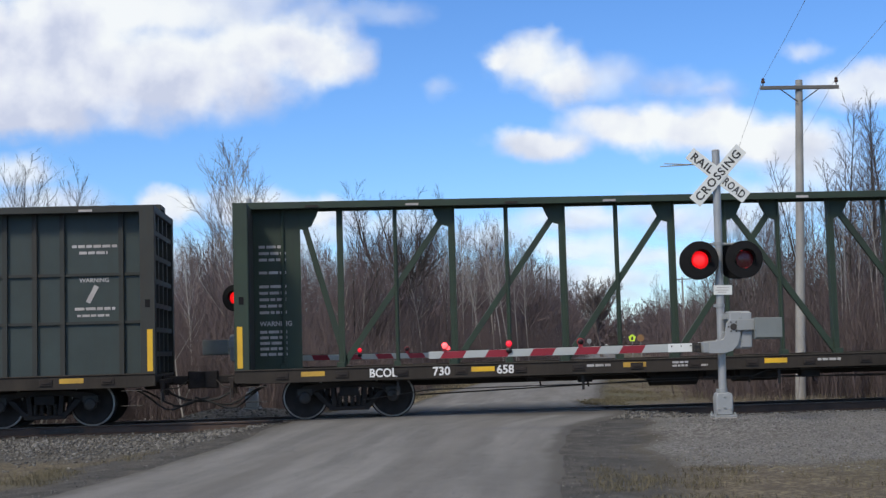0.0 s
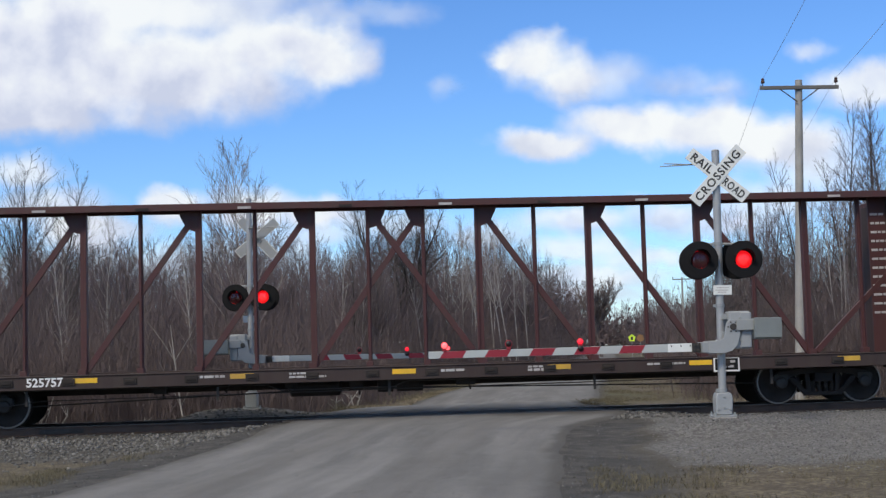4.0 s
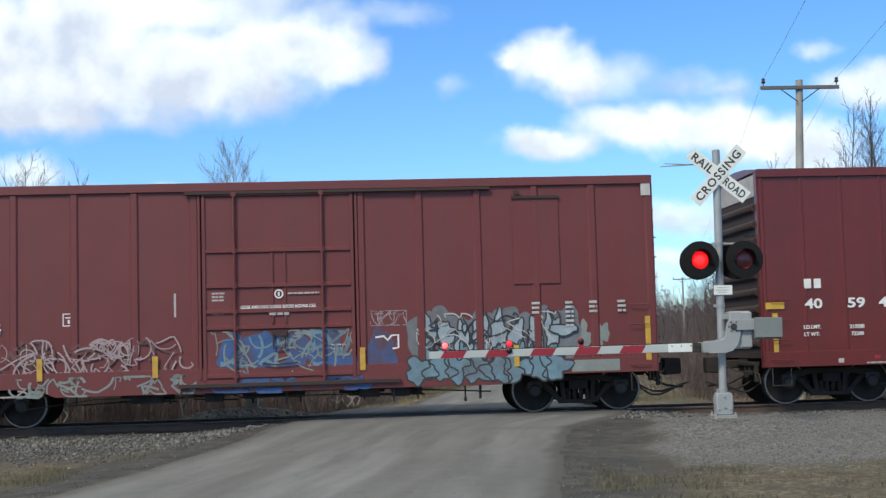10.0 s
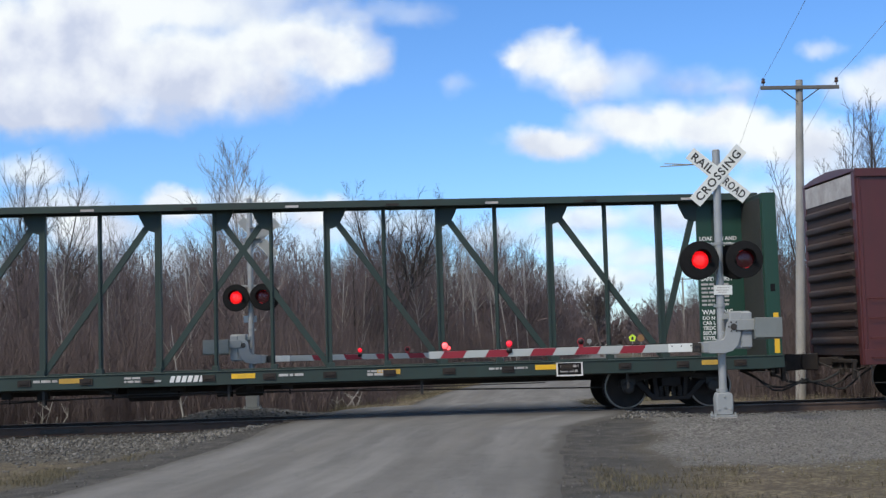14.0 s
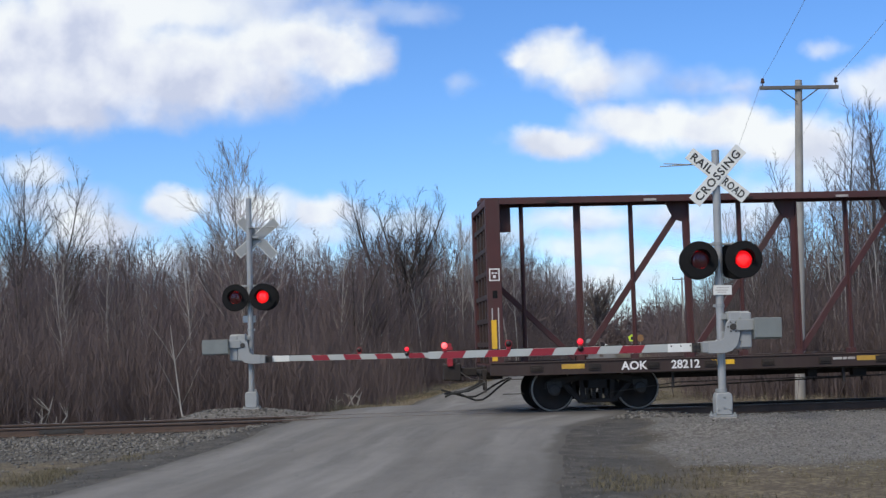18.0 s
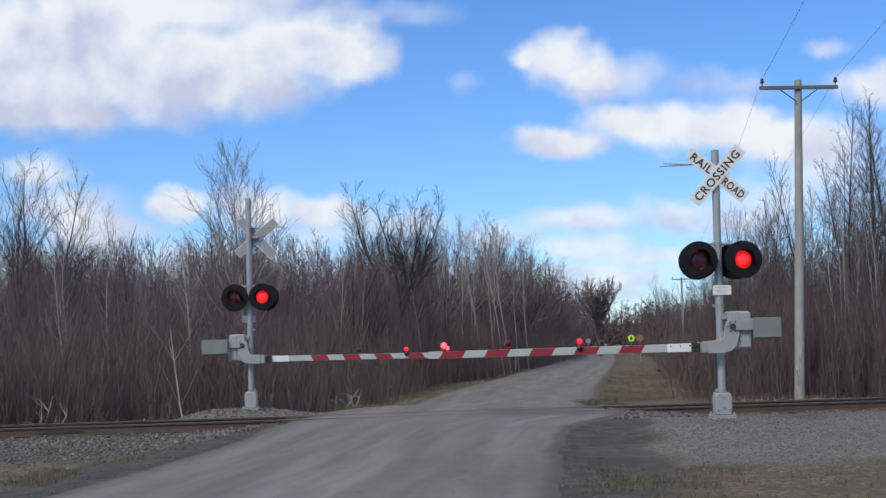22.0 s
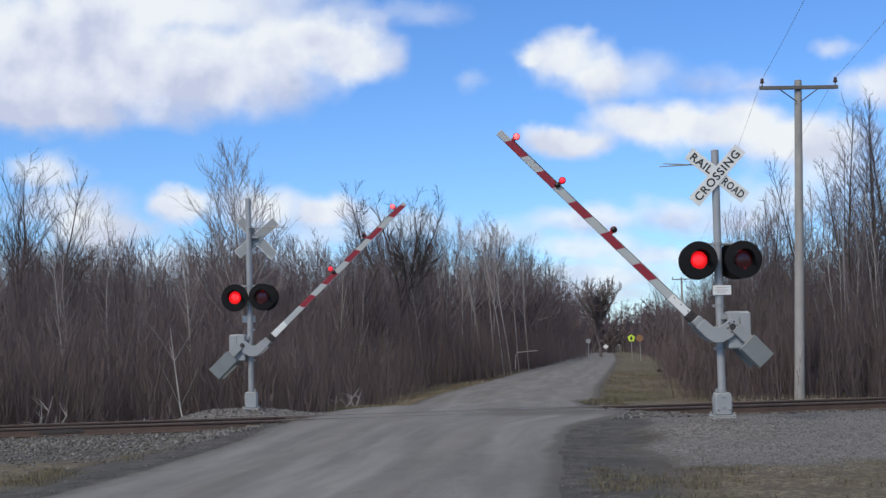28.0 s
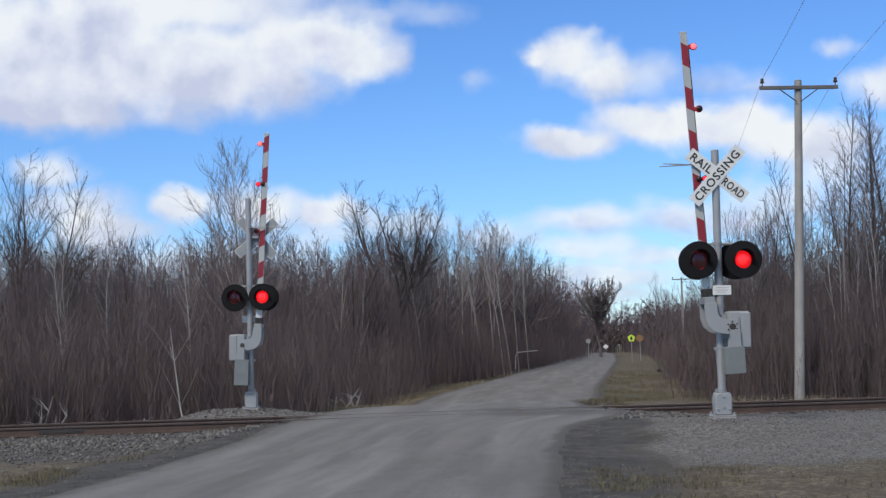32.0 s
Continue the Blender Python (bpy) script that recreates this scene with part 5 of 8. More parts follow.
def car_empty(name, mid, label, group):
    m = Matrix.Translation(on_track(mid, 0)) @ pose(0, 0, 0, 0, 0, TRACK_TURN)
    car = empty(name, m, label, "freight car", group)
    CARS.append((car, mid))
    return car


CARS = []


def centrebeam(mid, paint, style, label, marks, number, seed, last=False):
    rng = random.Random(seed)
    car = car_empty("centerbeam_flatcar", mid, label, "centerbeam cars of the train")
    half = 11.33
    mat = panel_mat = M[paint]
    steel = {"beam_teal": "grime_teal", "beam_bright": "grey_green"}.get(paint, paint)
    mat = M[steel]
    # deck with its side sills: stepped down between the trucks
    bm = bmesh.new()
    for q in (-1, 1):
        y0, y1 = (-1.6, -1.45) if q < 0 else (1.45, 1.6)
        prism(bm, [(-half, 0.80), (-half + 0.4, 0.78), (half - 0.4, 0.78), (half, 0.80), (half, 1.05), (-half, 1.05)], y0, y1)
        box(bm, -half, half, min(y0, y1) - 0.02 * (q < 0), max(y0, y1) + 0.02 * (q > 0), 1.035, 1.065)
    for x in np.linspace(-half + 0.1, half - 0.1, 20):
        box(bm, x - 0.06, x + 0.06, -1.45, 1.45, 0.86, 1.0)
    part("side_sill", bm, M["grime"] if seed < 3 else M["grime_red"] if paint == "beam_red" else mat, car, "long steel side sill", 0.008)
    bm = bmesh.new()
    box(bm, -half + 0.02, half - 0.02, -1.45, 1.45, 0.985, 1.03)
    part("deck", bm, mat, car)
    for k in range(18):
        x = -half + 0.95 + k * (2 * half - 1.9) / 17
        bm = bmesh.new()
        box(bm, x - 0.13, x + 0.13, -1.625, -1.6, 0.86, 0.99)
        box(bm, x - 0.09, x + 0.09, -1.64, -1.6, 0.90, 0.95)
        part("tiedown_winch", bm, M["truck"], car, "", 0.004)
    # bulkheads
    for e in (-1, 1):
        x0, x1 = (half - 0.30, half) if e > 0 else (-half, -half + 0.30)
        bm = bmesh.new()
        inner = x0 if e > 0 else x1
        box(bm, inner - 0.012, inner + 0.012, -1.35, 1.35, 1.05, 4.40)
        end_mat = M["end_red"] if paint == "beam_red" else M["grime_teal"]
        bulk = part("bulkhead", bm, end_mat, car, "full-height dark steel end bulkhead", 0.004)
        for y in (-1.5, 1.28):
            bm = bmesh.new()
            box(bm, x0, x1, y, y + 0.22, 1.05, 4.50)
            part("corner_post", bm, panel_mat if paint == "beam_bright" else mat, bulk, "", 0.01)
        bm = bmesh.new()
        box(bm, x0 + 0.003, x1 - 0.003, -1.28, 1.28, 4.34, 4.497)
        part("top_beam", bm, mat, bulk, "", 0.01)
        outer = (inner + 0.015, x1 - 0.03) if e > 0 else (x0 + 0.03, inner - 0.015)
        for z in (1.45, 1.95, 2.45, 2.95, 3.45, 3.95):
            bm = bmesh.new()
            box(bm, outer[0], outer[1], -1.27, 1.27, z - 0.05, z + 0.05)
            part("bulkhead_rib", bm, end_mat, bulk)
        for y in (-0.65, 0.0, 0.65):
            bm = bmesh.new()
            box(bm, outer[0], outer[1] - 0.004, y - 0.06, y + 0.06, 1.05, 4.34)
            part("bulkhead_post", bm, end_mat, bulk)
        decal("reflector", (x0 + x1) / 2 - 0.055 + 0.04 * e, (x0 + x1) / 2 + 0.055 + 0.04 * e, 1.10, 1.95, car, "yellow", -1.5)
        # a flat black patch paints the shade inside a pocket
        bm = bmesh.new()
        box(bm, (x0 + x1) / 2 - 0.05, (x0 + x1) / 2 + 0.05, -1.506, -1.5, 2.40, 2.56)
        part("pocket_shade", bm, M["black"], car)
        if style == "open":
            bm = bmesh.new()
            xc = (x0 + x1) / 2
            for dx in (-0.07, 0.06):
                box(bm, xc + dx - 0.012, xc + dx + 0.012, -1.504, -1.5, 1.3, 2.2)
            part("stencil_line", bm, M["letter_dim"], car)
            bm = bmesh.new()
            for a, b, c, d in ((-0.11, 0.11, 2.76, 2.785), (-0.11, 0.11, 2.995, 3.02), (-0.11, -0.085, 2.785, 2.995), (0.085, 0.11, 2.785, 2.995)):
                box(bm, xc + a, xc + b, -1.505, -1.5, c, d)
            part("placard_frame", bm, M["letter"], car)
            bars("placard_text", [(xc - 0.06, 2.91, 0.12, 0.03), (xc - 0.03, 2.82, 0.06, 0.06)], car, "letter", -1.5)
    # centre beam: top chord, posts, diagonals, gussets
    bm = bmesh.new()
    prof = [(-0.36, 4.48), (-0.30, 4.48), (-0.30, 4.54), (0.30, 4.54), (0.30, 4.48), (0.36, 4.48), (0.36, 4.63), (-0.36, 4.63)]
    ends = [[bm.verts.new((x, y, z)) for y, z in prof] for x in (-half + 0.02, half - 0.02)]
    bm.faces.new(ends[0])
    bm.faces.new(ends[1][::-1])
    for i in range(8):
        j = (i + 1) % 8
        bm.faces.new((ends[0][j], ends[0][i], ends[1][i], ends[1][j]))
    top = part("top_chord", bm, mat, car, "riveted top chord", 0.008)
    for k in range(10):
        x = -half + 1.6 + k * (2 * half - 3.2) / 9
        bm = bmesh.new()
        box(bm, x - 0.14, x + 0.14, -0.372, -0.36, 4.50, 4.55)
        part("hand_hold", bm, M["letter_dim" if k % 2 else "truck"], top)
    posts = [0.605 + 1.222 * k for k in range(9)]
    if style == "panel":
        posts = [0.605 + 1.222 * k for k in range(5)] + [6.65]
    for e in (-1, 1):
        for k, p in enumerate(posts):
            wide = 0.055 if (k % 2 and style != "panel") or style == "panel" else 0.042
            key = f"post|{steel}|{wide}"
            me = shared(key, steel, lambda b, w=wide: (box(b, -w, w, -0.055, 0.055, 1.05, 4.54), box(b, -w - 0.03, -w + 0.012, -0.09, 0.09, 1.05, 4.54) if w > 0.05 else box(b, -0.02, 0.02, -0.09, 0.09, 1.05, 4.54), box(b, -w - 0.01, w + 0.05, -0.12, 0.12, 1.03, 1.16)), 0.006)
            piece("post", me, car, Matrix.Translation((e * p, 0, 0)) @ pose(0, 0, 0, 0, 0, 0 if e > 0 else 180))
        if style == "panel":
            runs = [(6.68, 2.6, -1), (3.05, 2.4, -1)]
        else:
            runs = [(0.605, 2.4, -1), (1.83, 2.4, 1), (4.27, 2.4, 1), (6.72, 2.4, 1)]
            if style == "end_panel":
                runs.append((10.0, 0.95, -1))
        for p, dx, way in runs:
            a, b = Vector((e * p, 0, 4.48)), Vector((e * (p + way * dx), 0, 1.10))
            if p == 0.605:
                b = Vector((-e * 1.80, 0, 1.10))
            d = (b - a).normalized()
            n = Vector((d.z, 0, -d.x)) * 0.065
            bm = bmesh.new()
            prism(bm, [((a + n).x, (a + n).z), ((b + n).x, (b + n).z), ((b - n).x, (b - n).z), ((a - n).x, (a - n).z)], -0.045 + 0.012 * (e > 0), 0.033 + 0.012 * (e > 0))
            part("diagonal", bm, mat, car, "", 0.004)
            s = e * way if p != 0.605 else -e
            bm = bmesh.new()
            prism(bm, [(e * p, 4.52), (e * p + s * 0.42, 4.52), (e * p + s * 0.36, 4.36), (e * p + s * 0.24, 4.12), (e * p + s * 0.06, 4.06), (e * p, 4.06)], -0.056, 0.050)
            part("gusset", bm, mat, car, "", 0.004)
        if style == "open":
            a, b = Vector((e * (half - 0.25), 0, 2.85)), Vector((e * 9.3, 0, 1.1))
            d = (b - a).normalized()
            n = Vector((d.z, 0, -d.x)) * 0.06
            bm = bmesh.new()
            prism(bm, [((a + n).x, (a + n).z), ((b + n).x, (b + n).z), ((b - n).x, (b - n).z), ((a - n).x, (a - n).z)], -0.04, 0.04)
            part("end_brace", bm, mat, car, "", 0.004)
            bm = bmesh.new()
            box(bm, min(e * 10.62, e * (half - 0.29)), max(e * 10.62, e * (half - 0.29)), -0.03, 0.03, 3.9 if e < 0 else 1.05, 4.54)
            panel = part("end_web", bm, mat, car)
            if e > 0:
                bars("stencil", [(10.66, 4.1 - 0.2 * r, 0.34, 0.05) for r in range(12)], panel, "letter_dim", -0.032)
        if style in ("end_panel", "panel"):
            inner = 10.0 if style == "end_panel" else 7.78
            bm = bmesh.new()
            box(bm, min(e * inner, e * (half - 0.29)), max(e * inner, e * (half - 0.29)), -0.03, 0.03, 1.05, 4.54)
            panel = part("end_panel", bm, panel_mat, car, "solid steel panel at the end of the beam")
            if style == "end_panel":
                x0 = e * 10.5 - 0.45
                if paint == "beam_bright":
                    for txt, z, h in (("LOADING AND", 3.62, 0.085), ("UNLOADING", 3.49, 0.085), ("INSTRUCTIONS", 3.36, 0.085), ("SAFETY FIRST", 2.72, 0.085), ("WARNING", 1.98, 0.10), ("DO NOT MOVE", 1.86, 0.075), ("CAR UNLESS", 1.75, 0.075), ("TIEDOWNS ARE", 1.64, 0.075), ("SECURED IN", 1.53, 0.075), ("KEYSLOTS", 1.42, 0.075)):
                        lettering("lettering", txt, x0, z, h, panel, "letter", -0.032)
                    bars("stencil", [(x0, z, 0.62, 0.045) for z in (3.18, 3.08, 2.98, 2.88, 2.62, 2.53, 2.44, 2.35, 2.26, 2.17)], panel, "letter_dim", -0.032)
                else:
                    lettering("lettering", "WARNING", x0 + 0.05, 1.98, 0.10, panel, "letter_dim", -0.032)
                    bars("stencil", [(x0 + 0.05, z, 0.58, 0.06) for z in (3.66, 3.52, 3.38, 3.1, 2.8, 2.66, 2.52, 2.38, 2.24, 1.82, 1.70, 1.58, 1.46, 1.34)], panel, "letter_dim", -0.032)
            else:
                for x in (10.42, 9.18, 8.6, 7.98):
                    bm = bmesh.new()
                    box(bm, e * x - 0.05, e * x + 0.05, -0.10, -0.03, 1.05, 4.54)
                    part("panel_rib", bm, mat, panel)
                for z in (2.15, 3.18):
                    bm = bmesh.new()
                    box(bm, min(e * 7.8, e * 11.0), max(e * 7.8, e * 11.0), -0.075, -0.03, z - 0.03, z + 0.03)
                    part("panel_rib", bm, mat, panel)
                # web with a tall rounded opening beside the panel
                a0, a1 = 6.68, 7.80
                o0, o1, zb, zt = 6.98, 7.64, 1.40, 3.45
                outline = [(a0, 1.05), (a1, 1.05), (a1, 4.40), (a0, 4.40)]
                r = (o1 - o0) / 2
                cx = (o0 + o1) / 2
                bm = bmesh.new()
                for u in (-1, 1):
                    arch = [(cx + u * r * math.cos(q), zt + r * math.sin(q)) for q in [math.pi / 2 * i / 8 for i in range(9)]]
                    side = a0 if u < 0 else a1
                    pts = [(side, 1.05), (cx, 1.05), (cx, zb), (cx + u * r, zb)] + arch + [(cx, 4.54), (side, 4.54)]
                    pts = [(e * px, pz) for px, pz in pts]
                    prism(bm, pts if u * e < 0 else pts[::-1], -0.028, 0.028)
                bmesh.ops.remove_doubles(bm, verts=bm.verts, dist=0.0005)
                part("web_panel", bm, mat, car, "web panel with a tall rounded opening")
                x0 = e * 9.8 - 0.42
                lettering("lettering", "WARNING", x0 + 0.15, 3.02, 0.09, panel, "letter_dim", -0.032)
                bars("stencil", [(x0, 3.76, 0.95, 0.06), (x0 + 0.15, 3.62, 0.6, 0.06), (x0 + 0.05, 2.42, 0.85, 0.06), (x0 + 0.1, 2.28, 0.7, 0.05)] + ([(x0 + 0.1, 1.75 - 0.14 * r, 0.7, 0.05) for r in range(4)] if e < 0 else []), panel, "letter_dim", -0.032)
                bm = bmesh.new()
                box(bm, -0.05, 0.05, -0.036, -0.032, -0.2, 0.2)
                sy = part("bundle_symbol", bm, M["letter_dim"], panel)
                sy.matrix_basis = Matrix.Translation((x0 + 0.42, 0, 2.76)) @ pose(0, 0, 0, 0, 28, 0)
    # decals on the sill
    for k in range(7):
        x = -9.6 + 3.2 * k + rng.uniform(-0.2, 0.2)
        decal("reflector", x - 0.24, x + 0.24, 0.90, 1.0, car, "yellow_worn" if k % 2 == 0 else "yellow")
    tone = "letter" if style == "open" or seed == 1 else "letter_dim"
    if marks:
        lettering("lettering", marks, -8.6, 0.85, 0.17, car, tone, -1.605, 0.56)
    else:
        bars("marking", [(-8.6, 0.85, 0.5, 0.17)], car, tone)
    if seed == 1:
        lettering("lettering", number[:3], -7.3, 0.85, 0.17, car, tone, -1.605)
        lettering("lettering", number[3:], -5.98, 0.85, 0.17, car, tone, -1.605)
    elif number:
        lettering("lettering", number, -7.55, 0.85, 0.17, car, tone, -1.605)
    else:
        bars("marking", [(-7.5, 0.85, 0.75, 0.17)], car, tone)
    bars("stencil", [(-2.3, 0.95, 0.6, 0.04), (-2.3, 0.88, 0.75, 0.04), (0.8, 0.92, 0.5, 0.05), (2.6, 0.95, 0.55, 0.04), (2.6, 0.88, 0.4, 0.05), (5.1, 0.93, 0.8, 0.04), (-4.1, 0.93, 0.5, 0.05)], car, "letter_dim")
    bm = bmesh.new()
    for a, b, c, d in ((6.5, 7.05, 0.75, 0.78), (6.5, 7.05, 1.02, 1.05), (6.5, 6.53, 0.78, 1.02), (7.02, 7.05, 0.78, 1.02)):
        box(bm, a, b, -1.612, -1.603, c, d)
    part("service_stencil", bm, M["letter"], car, "white framed service stencil")
    bm = bmesh.new()
    box(bm, 6.53, 7.02, -1.606, -1.601, 0.78, 1.02)
    part("stencil_panel", bm, M["black"], car)
    bars("stencil", [(6.58, 0.93, 0.38, 0.05), (6.58, 0.83, 0.36, 0.05)], car, "letter_dim", -1.607)
    for x in (-9.02, 9.02):
        bogie(car, x)
    for e in (-1, 1):
        end_gear(car, e, half)
        ladder(car, e * (half - 0.45), 0.42, 0.72, 2, "iron")
    underframe(car, half, seed, 0.80)
    if last:
        bm = bmesh.new()
        box(bm, -half - 0.78, -half - 0.66, -0.22, 0.0, 1.00, 1.42)
        box(bm, -half - 0.76, -half - 0.68, -0.16, -0.06, 1.42, 1.5)
        part("end_of_train_device", bm, M["red_plastic"], car, "red end-of-train marker on the coupler", 0.01)
        bm = bmesh.new()
        tube(bm, [(-half - 0.1, -1.35, 0.66), (-half - 0.42, -1.2, 0.5), (-half - 0.75, -0.5, 0.42), (-half - 0.85, -0.3, 0.36)], 0.022, 8)
        part("loose_hose", bm, M["rubber"], car)
    return car


def boxcar(mid, length, paint, doors, ribs, label, seed, roof=5.05):
    car = car_empty("boxcar", mid, label, "boxcars of the train")
    half = length / 2
    mat = M[paint]
    bm = bmesh.new()
    box(bm, -half, half, -1.56, 1.56, 1.0, roof - 0.18)
    part("body", bm, mat, car, "ribbed steel body", 0.012)
    # side sill, deeper in the middle
    bm = bmesh.new()
    for q in (-1, 1):
        y0, y1 = (-1.6, -1.56) if q < 0 else (1.56, 1.6)
        prism(bm, [(-half, 0.80), (-half + 2.9, 0.80), (-half + 3.3, 0.62), (half - 3.3, 0.62), (half - 2.9, 0.80), (half, 0.80), (half, 1.12), (-half, 1.12)], y0, y1)
    part("side_sill", bm, mat, car, "", 0.006)
    bm = bmesh.new()
    for q in (-1, 1):
        y0, y1 = (-1.615, -1.56) if q < 0 else (1.56, 1.615)
        box(bm, -half - 0.02, half + 0.02, y0, y1, roof - 0.24, roof - 0.06)
    part("top_rail", bm, mat, car, "", 0.008)
    bm = bmesh.new()
    pts = [(-1.59, roof - 0.07), (-0.8, roof + 0.03), (0, roof + 0.07), (0.8, roof + 0.03), (1.59, roof - 0.07), (1.59, roof - 0.11), (-1.59, roof - 0.11)]
    a, b = [bm.verts.new((-half - 0.03, y, z)) for y, z in pts], [bm.verts.new((half + 0.03, y, z)) for y, z in pts]
    bm.faces.new(a)
    bm.faces.new(b[::-1])
    for i in range(len(pts)):
        j = (i + 1) % len(pts)
        bm.faces.new((a[i], a[j], b[j], b[i]))
    roof_ob = part("roof", bm, mat, car, "low-pitched steel roof")
    k = int(length / 0.95)
    for i in range(k + 1):
        x = -half + 0.1 + (length - 0.2) * i / k
        bm = bmesh.new()
        prism(bm, [(x - 0.04, 0), (x + 0.04, 0), (x + 0.03, 0.022), (x - 0.03, 0.022)], -1.45, 1.45)
        for v in bm.verts:
            v.co.z += roof + 0.062 - 0.086 * abs(v.co.y)
        part("roof_rib", bm, mat, roof_ob)
    # side posts
    style, gap = ribs
    spans = [(-half, doors[0][0] - 0.1), (doors[-1][1] + 0.1, half)]
    for a, b in spans:
        k = max(1, round((b - a) / gap))
        for i in range(k + 1):
            x = a + 0.06 + (b - a - 0.12) * i / k
            wide = 0.055 if style == "post" else 0.028
            deep = 0.035 if style == "post" else 0.026
            me = shared(f"side_post|{paint}|{roof}", paint, lambda bb, w=wide, d=deep: [prism_y(bb, [(-w * 1.7, 0), (-w, -d), (w, -d), (w * 1.7, 0)], 1.12, roof - 0.24)], 0)
            piece("side_post", me, car, Matrix.Translation((x, -1.558, 0)))
            piece("side_post", me, car, Matrix.Translation((x, 1.558, 0)) @ pose(0, 0, 0, 0, 0, 180))
    # doors
    rails = {5: (0.88, 1.64, 1.99, 2.29, 2.82, 3.54, 4.68), 6: (0.95, 1.93, 2.26, 2.78, 3.50, 4.66), 7: (0.86, 1.32, 1.67, 2.28, 2.82, 3.55, 4.62)}[seed]
    for x0, x1 in doors:
        bm = bmesh.new()
        box(bm, x0, x1, -1.592, -1.555, 0.86, roof - 0.30)
        door = part("door", bm, mat, car, "sliding steel plug door", 0.008)
        for z in rails:
            bm = bmesh.new()
            prism_x(bm, [(-1.592, z - 0.05), (-1.632, z - 0.03), (-1.632, z + 0.03), (-1.592, z + 0.05)], x0 + 0.07, x1 - 0.07)
            part("door_rib", bm, mat, door)
        for x in (x0 + 0.03, x1 - 0.03):
            bm = bmesh.new()
            box(bm, x - 0.035, x + 0.035, -1.618, -1.59, 0.86, roof - 0.30)
            part("door_stile", bm, mat, door, "", 0.005)
        for x in (x0 + 0.21 * (x1 - x0), x1 - 0.21 * (x1 - x0)):
            bm = bmesh.new()
            tube(bm, [(x, -1.655, 0.80), (x, -1.655, roof - 0.28)], 0.024, 8)
            for z in rails:
                box(bm, x - 0.05, x + 0.05, -1.672, -1.612, z - 0.045, z + 0.045)
            part("locking_rod", bm, mat, door)
        xm = (x0 + x1) / 2
        for x in (xm - 0.13, xm + 0.13):
            bm = bmesh.new()
            box(bm, x - 0.022, x + 0.022, -1.62, -1.592, 2.0, 3.5)
            part("centre_stile", bm, mat, door, "", 0.004)
        bm = bmesh.new()
        tube(bm, [(xm - 0.12, -1.65, 1.78), (xm - 0.12, -1.66, 1.5), (xm + 0.12, -1.66, 1.5), (xm + 0.12, -1.65, 1.78)], 0.018, 6)
        box(bm, xm - 0.16, xm + 0.16, -1.645, -1.592, 1.74, 1.84)
        tube(bm, [(xm - 0.34, -1.65, 1.2), (xm - 0.1, -1.66, 1.16), (xm + 0.36, -1.65, 1.2)], 0.016, 6)
        part("door_lock", bm, M["end_red"], door, "dark door-locking lever and gearbox")
        # black strips paint the shade of the gap between the door and its opening
        bm = bmesh.new()
        box(bm, x0 - 0.035, x0 - 0.002, -1.572, -1.556, 0.9, roof - 0.28)
        box(bm, x1 + 0.002, x1 + 0.035, -1.572, -1.556, 0.9, roof - 0.28)
        part("door_gap_shade", bm, M["black"], car)
        for x in (x0 - 0.09, x1 + 0.035):
            bm = bmesh.new()
            box(bm, x, x + 0.055, -1.615, -1.556, 0.9, roof - 0.26)
            part("door_post", bm, mat, car, "", 0.005)
        bars("stencil", [(x0 + 0.18, 2.62 - 0.07 * r, 0.26, 0.035) for r in range(3)] + [(x0 + 0.2, 2.2, 0.22, 0.03), (x1 - 0.5, 1.52, 0.3, 0.03), (x1 - 0.5, 1.44, 0.24, 0.03), (x0 + 0.24, 1.02, 0.45, 0.03), (x1 - 0.75, 1.02, 0.4, 0.03)], door, "letter_dim", -1.593)
    d0, d1 = doors[0][0], doors[-1][1]
    bm = bmesh.new()
    box(bm, d0 - 0.35, d1 + (0.25 if seed == 7 else 2.85), -1.665, -1.60, roof - 0.31, roof - 0.25)
    part("upper_door_track", bm, M["end_red"], car, "dark overhead door track", 0.006)
    bm = bmesh.new()
    box(bm, d0 - 0.5, d1 + 0.9, -1.675, -1.60, 0.73, 0.81)
    part("lower_door_track", bm, M["end_red"], car, "dark lower door track", 0.006)
    # a flat plate with a tack board over it
    px, pz0, pz1 = {5: (4.78, 2.1, 4.40), 6: (4.85, 2.68, 4.48), 7: (5.2, 1.5, 4.5)}[seed]
    bm = bmesh.new()
    box(bm, px, px + (0.62 if seed != 6 else 0.97), -1.589, -1.556, pz0, pz1)
    part("placard_panel", bm, mat, car, "flat steel panel for placards", 0.004)
    bm = bmesh.new()
    box(bm, px - 0.02, px + (0.64 if seed != 6 else 0.99), -1.622, -1.588, pz1 - 0.02, pz1 + 0.035)
    tube(bm, [(px + 0.1, -1.60, pz1 + 0.11), (px + 0.1, -1.64, pz1 + 0.11)], 0.055, 12)
    part("tack_board", bm, M["end_red"], car)
    # sooty fittings below the side
    r2 = random.Random(seed * 31)
    for k in range(7):
        x = -half + 3.2 + (length - 6.4) * (k + r2.uniform(0.1, 0.9)) / 7
        bm = bmesh.new()
        if k % 3 == 0:
            tube(bm, [(x, -1.45, 0.66), (x, -1.45, 0.36)], 0.018, 6)
            box(bm, x - 0.03, x + 0.03, -1.48, -1.42, 0.30, 0.38)
        else:
            w = r2.uniform(0.15, 0.45)
            box(bm, x - w, x + w, -1.40, -1.1, 0.44, 0.62)
            tube(bm, [(x - w - 0.25, -1.3, 0.5), (x + w + 0.3, -1.3, 0.47)], 0.02, 6)
        part("underframe_fitting", bm, M["truck"], car)
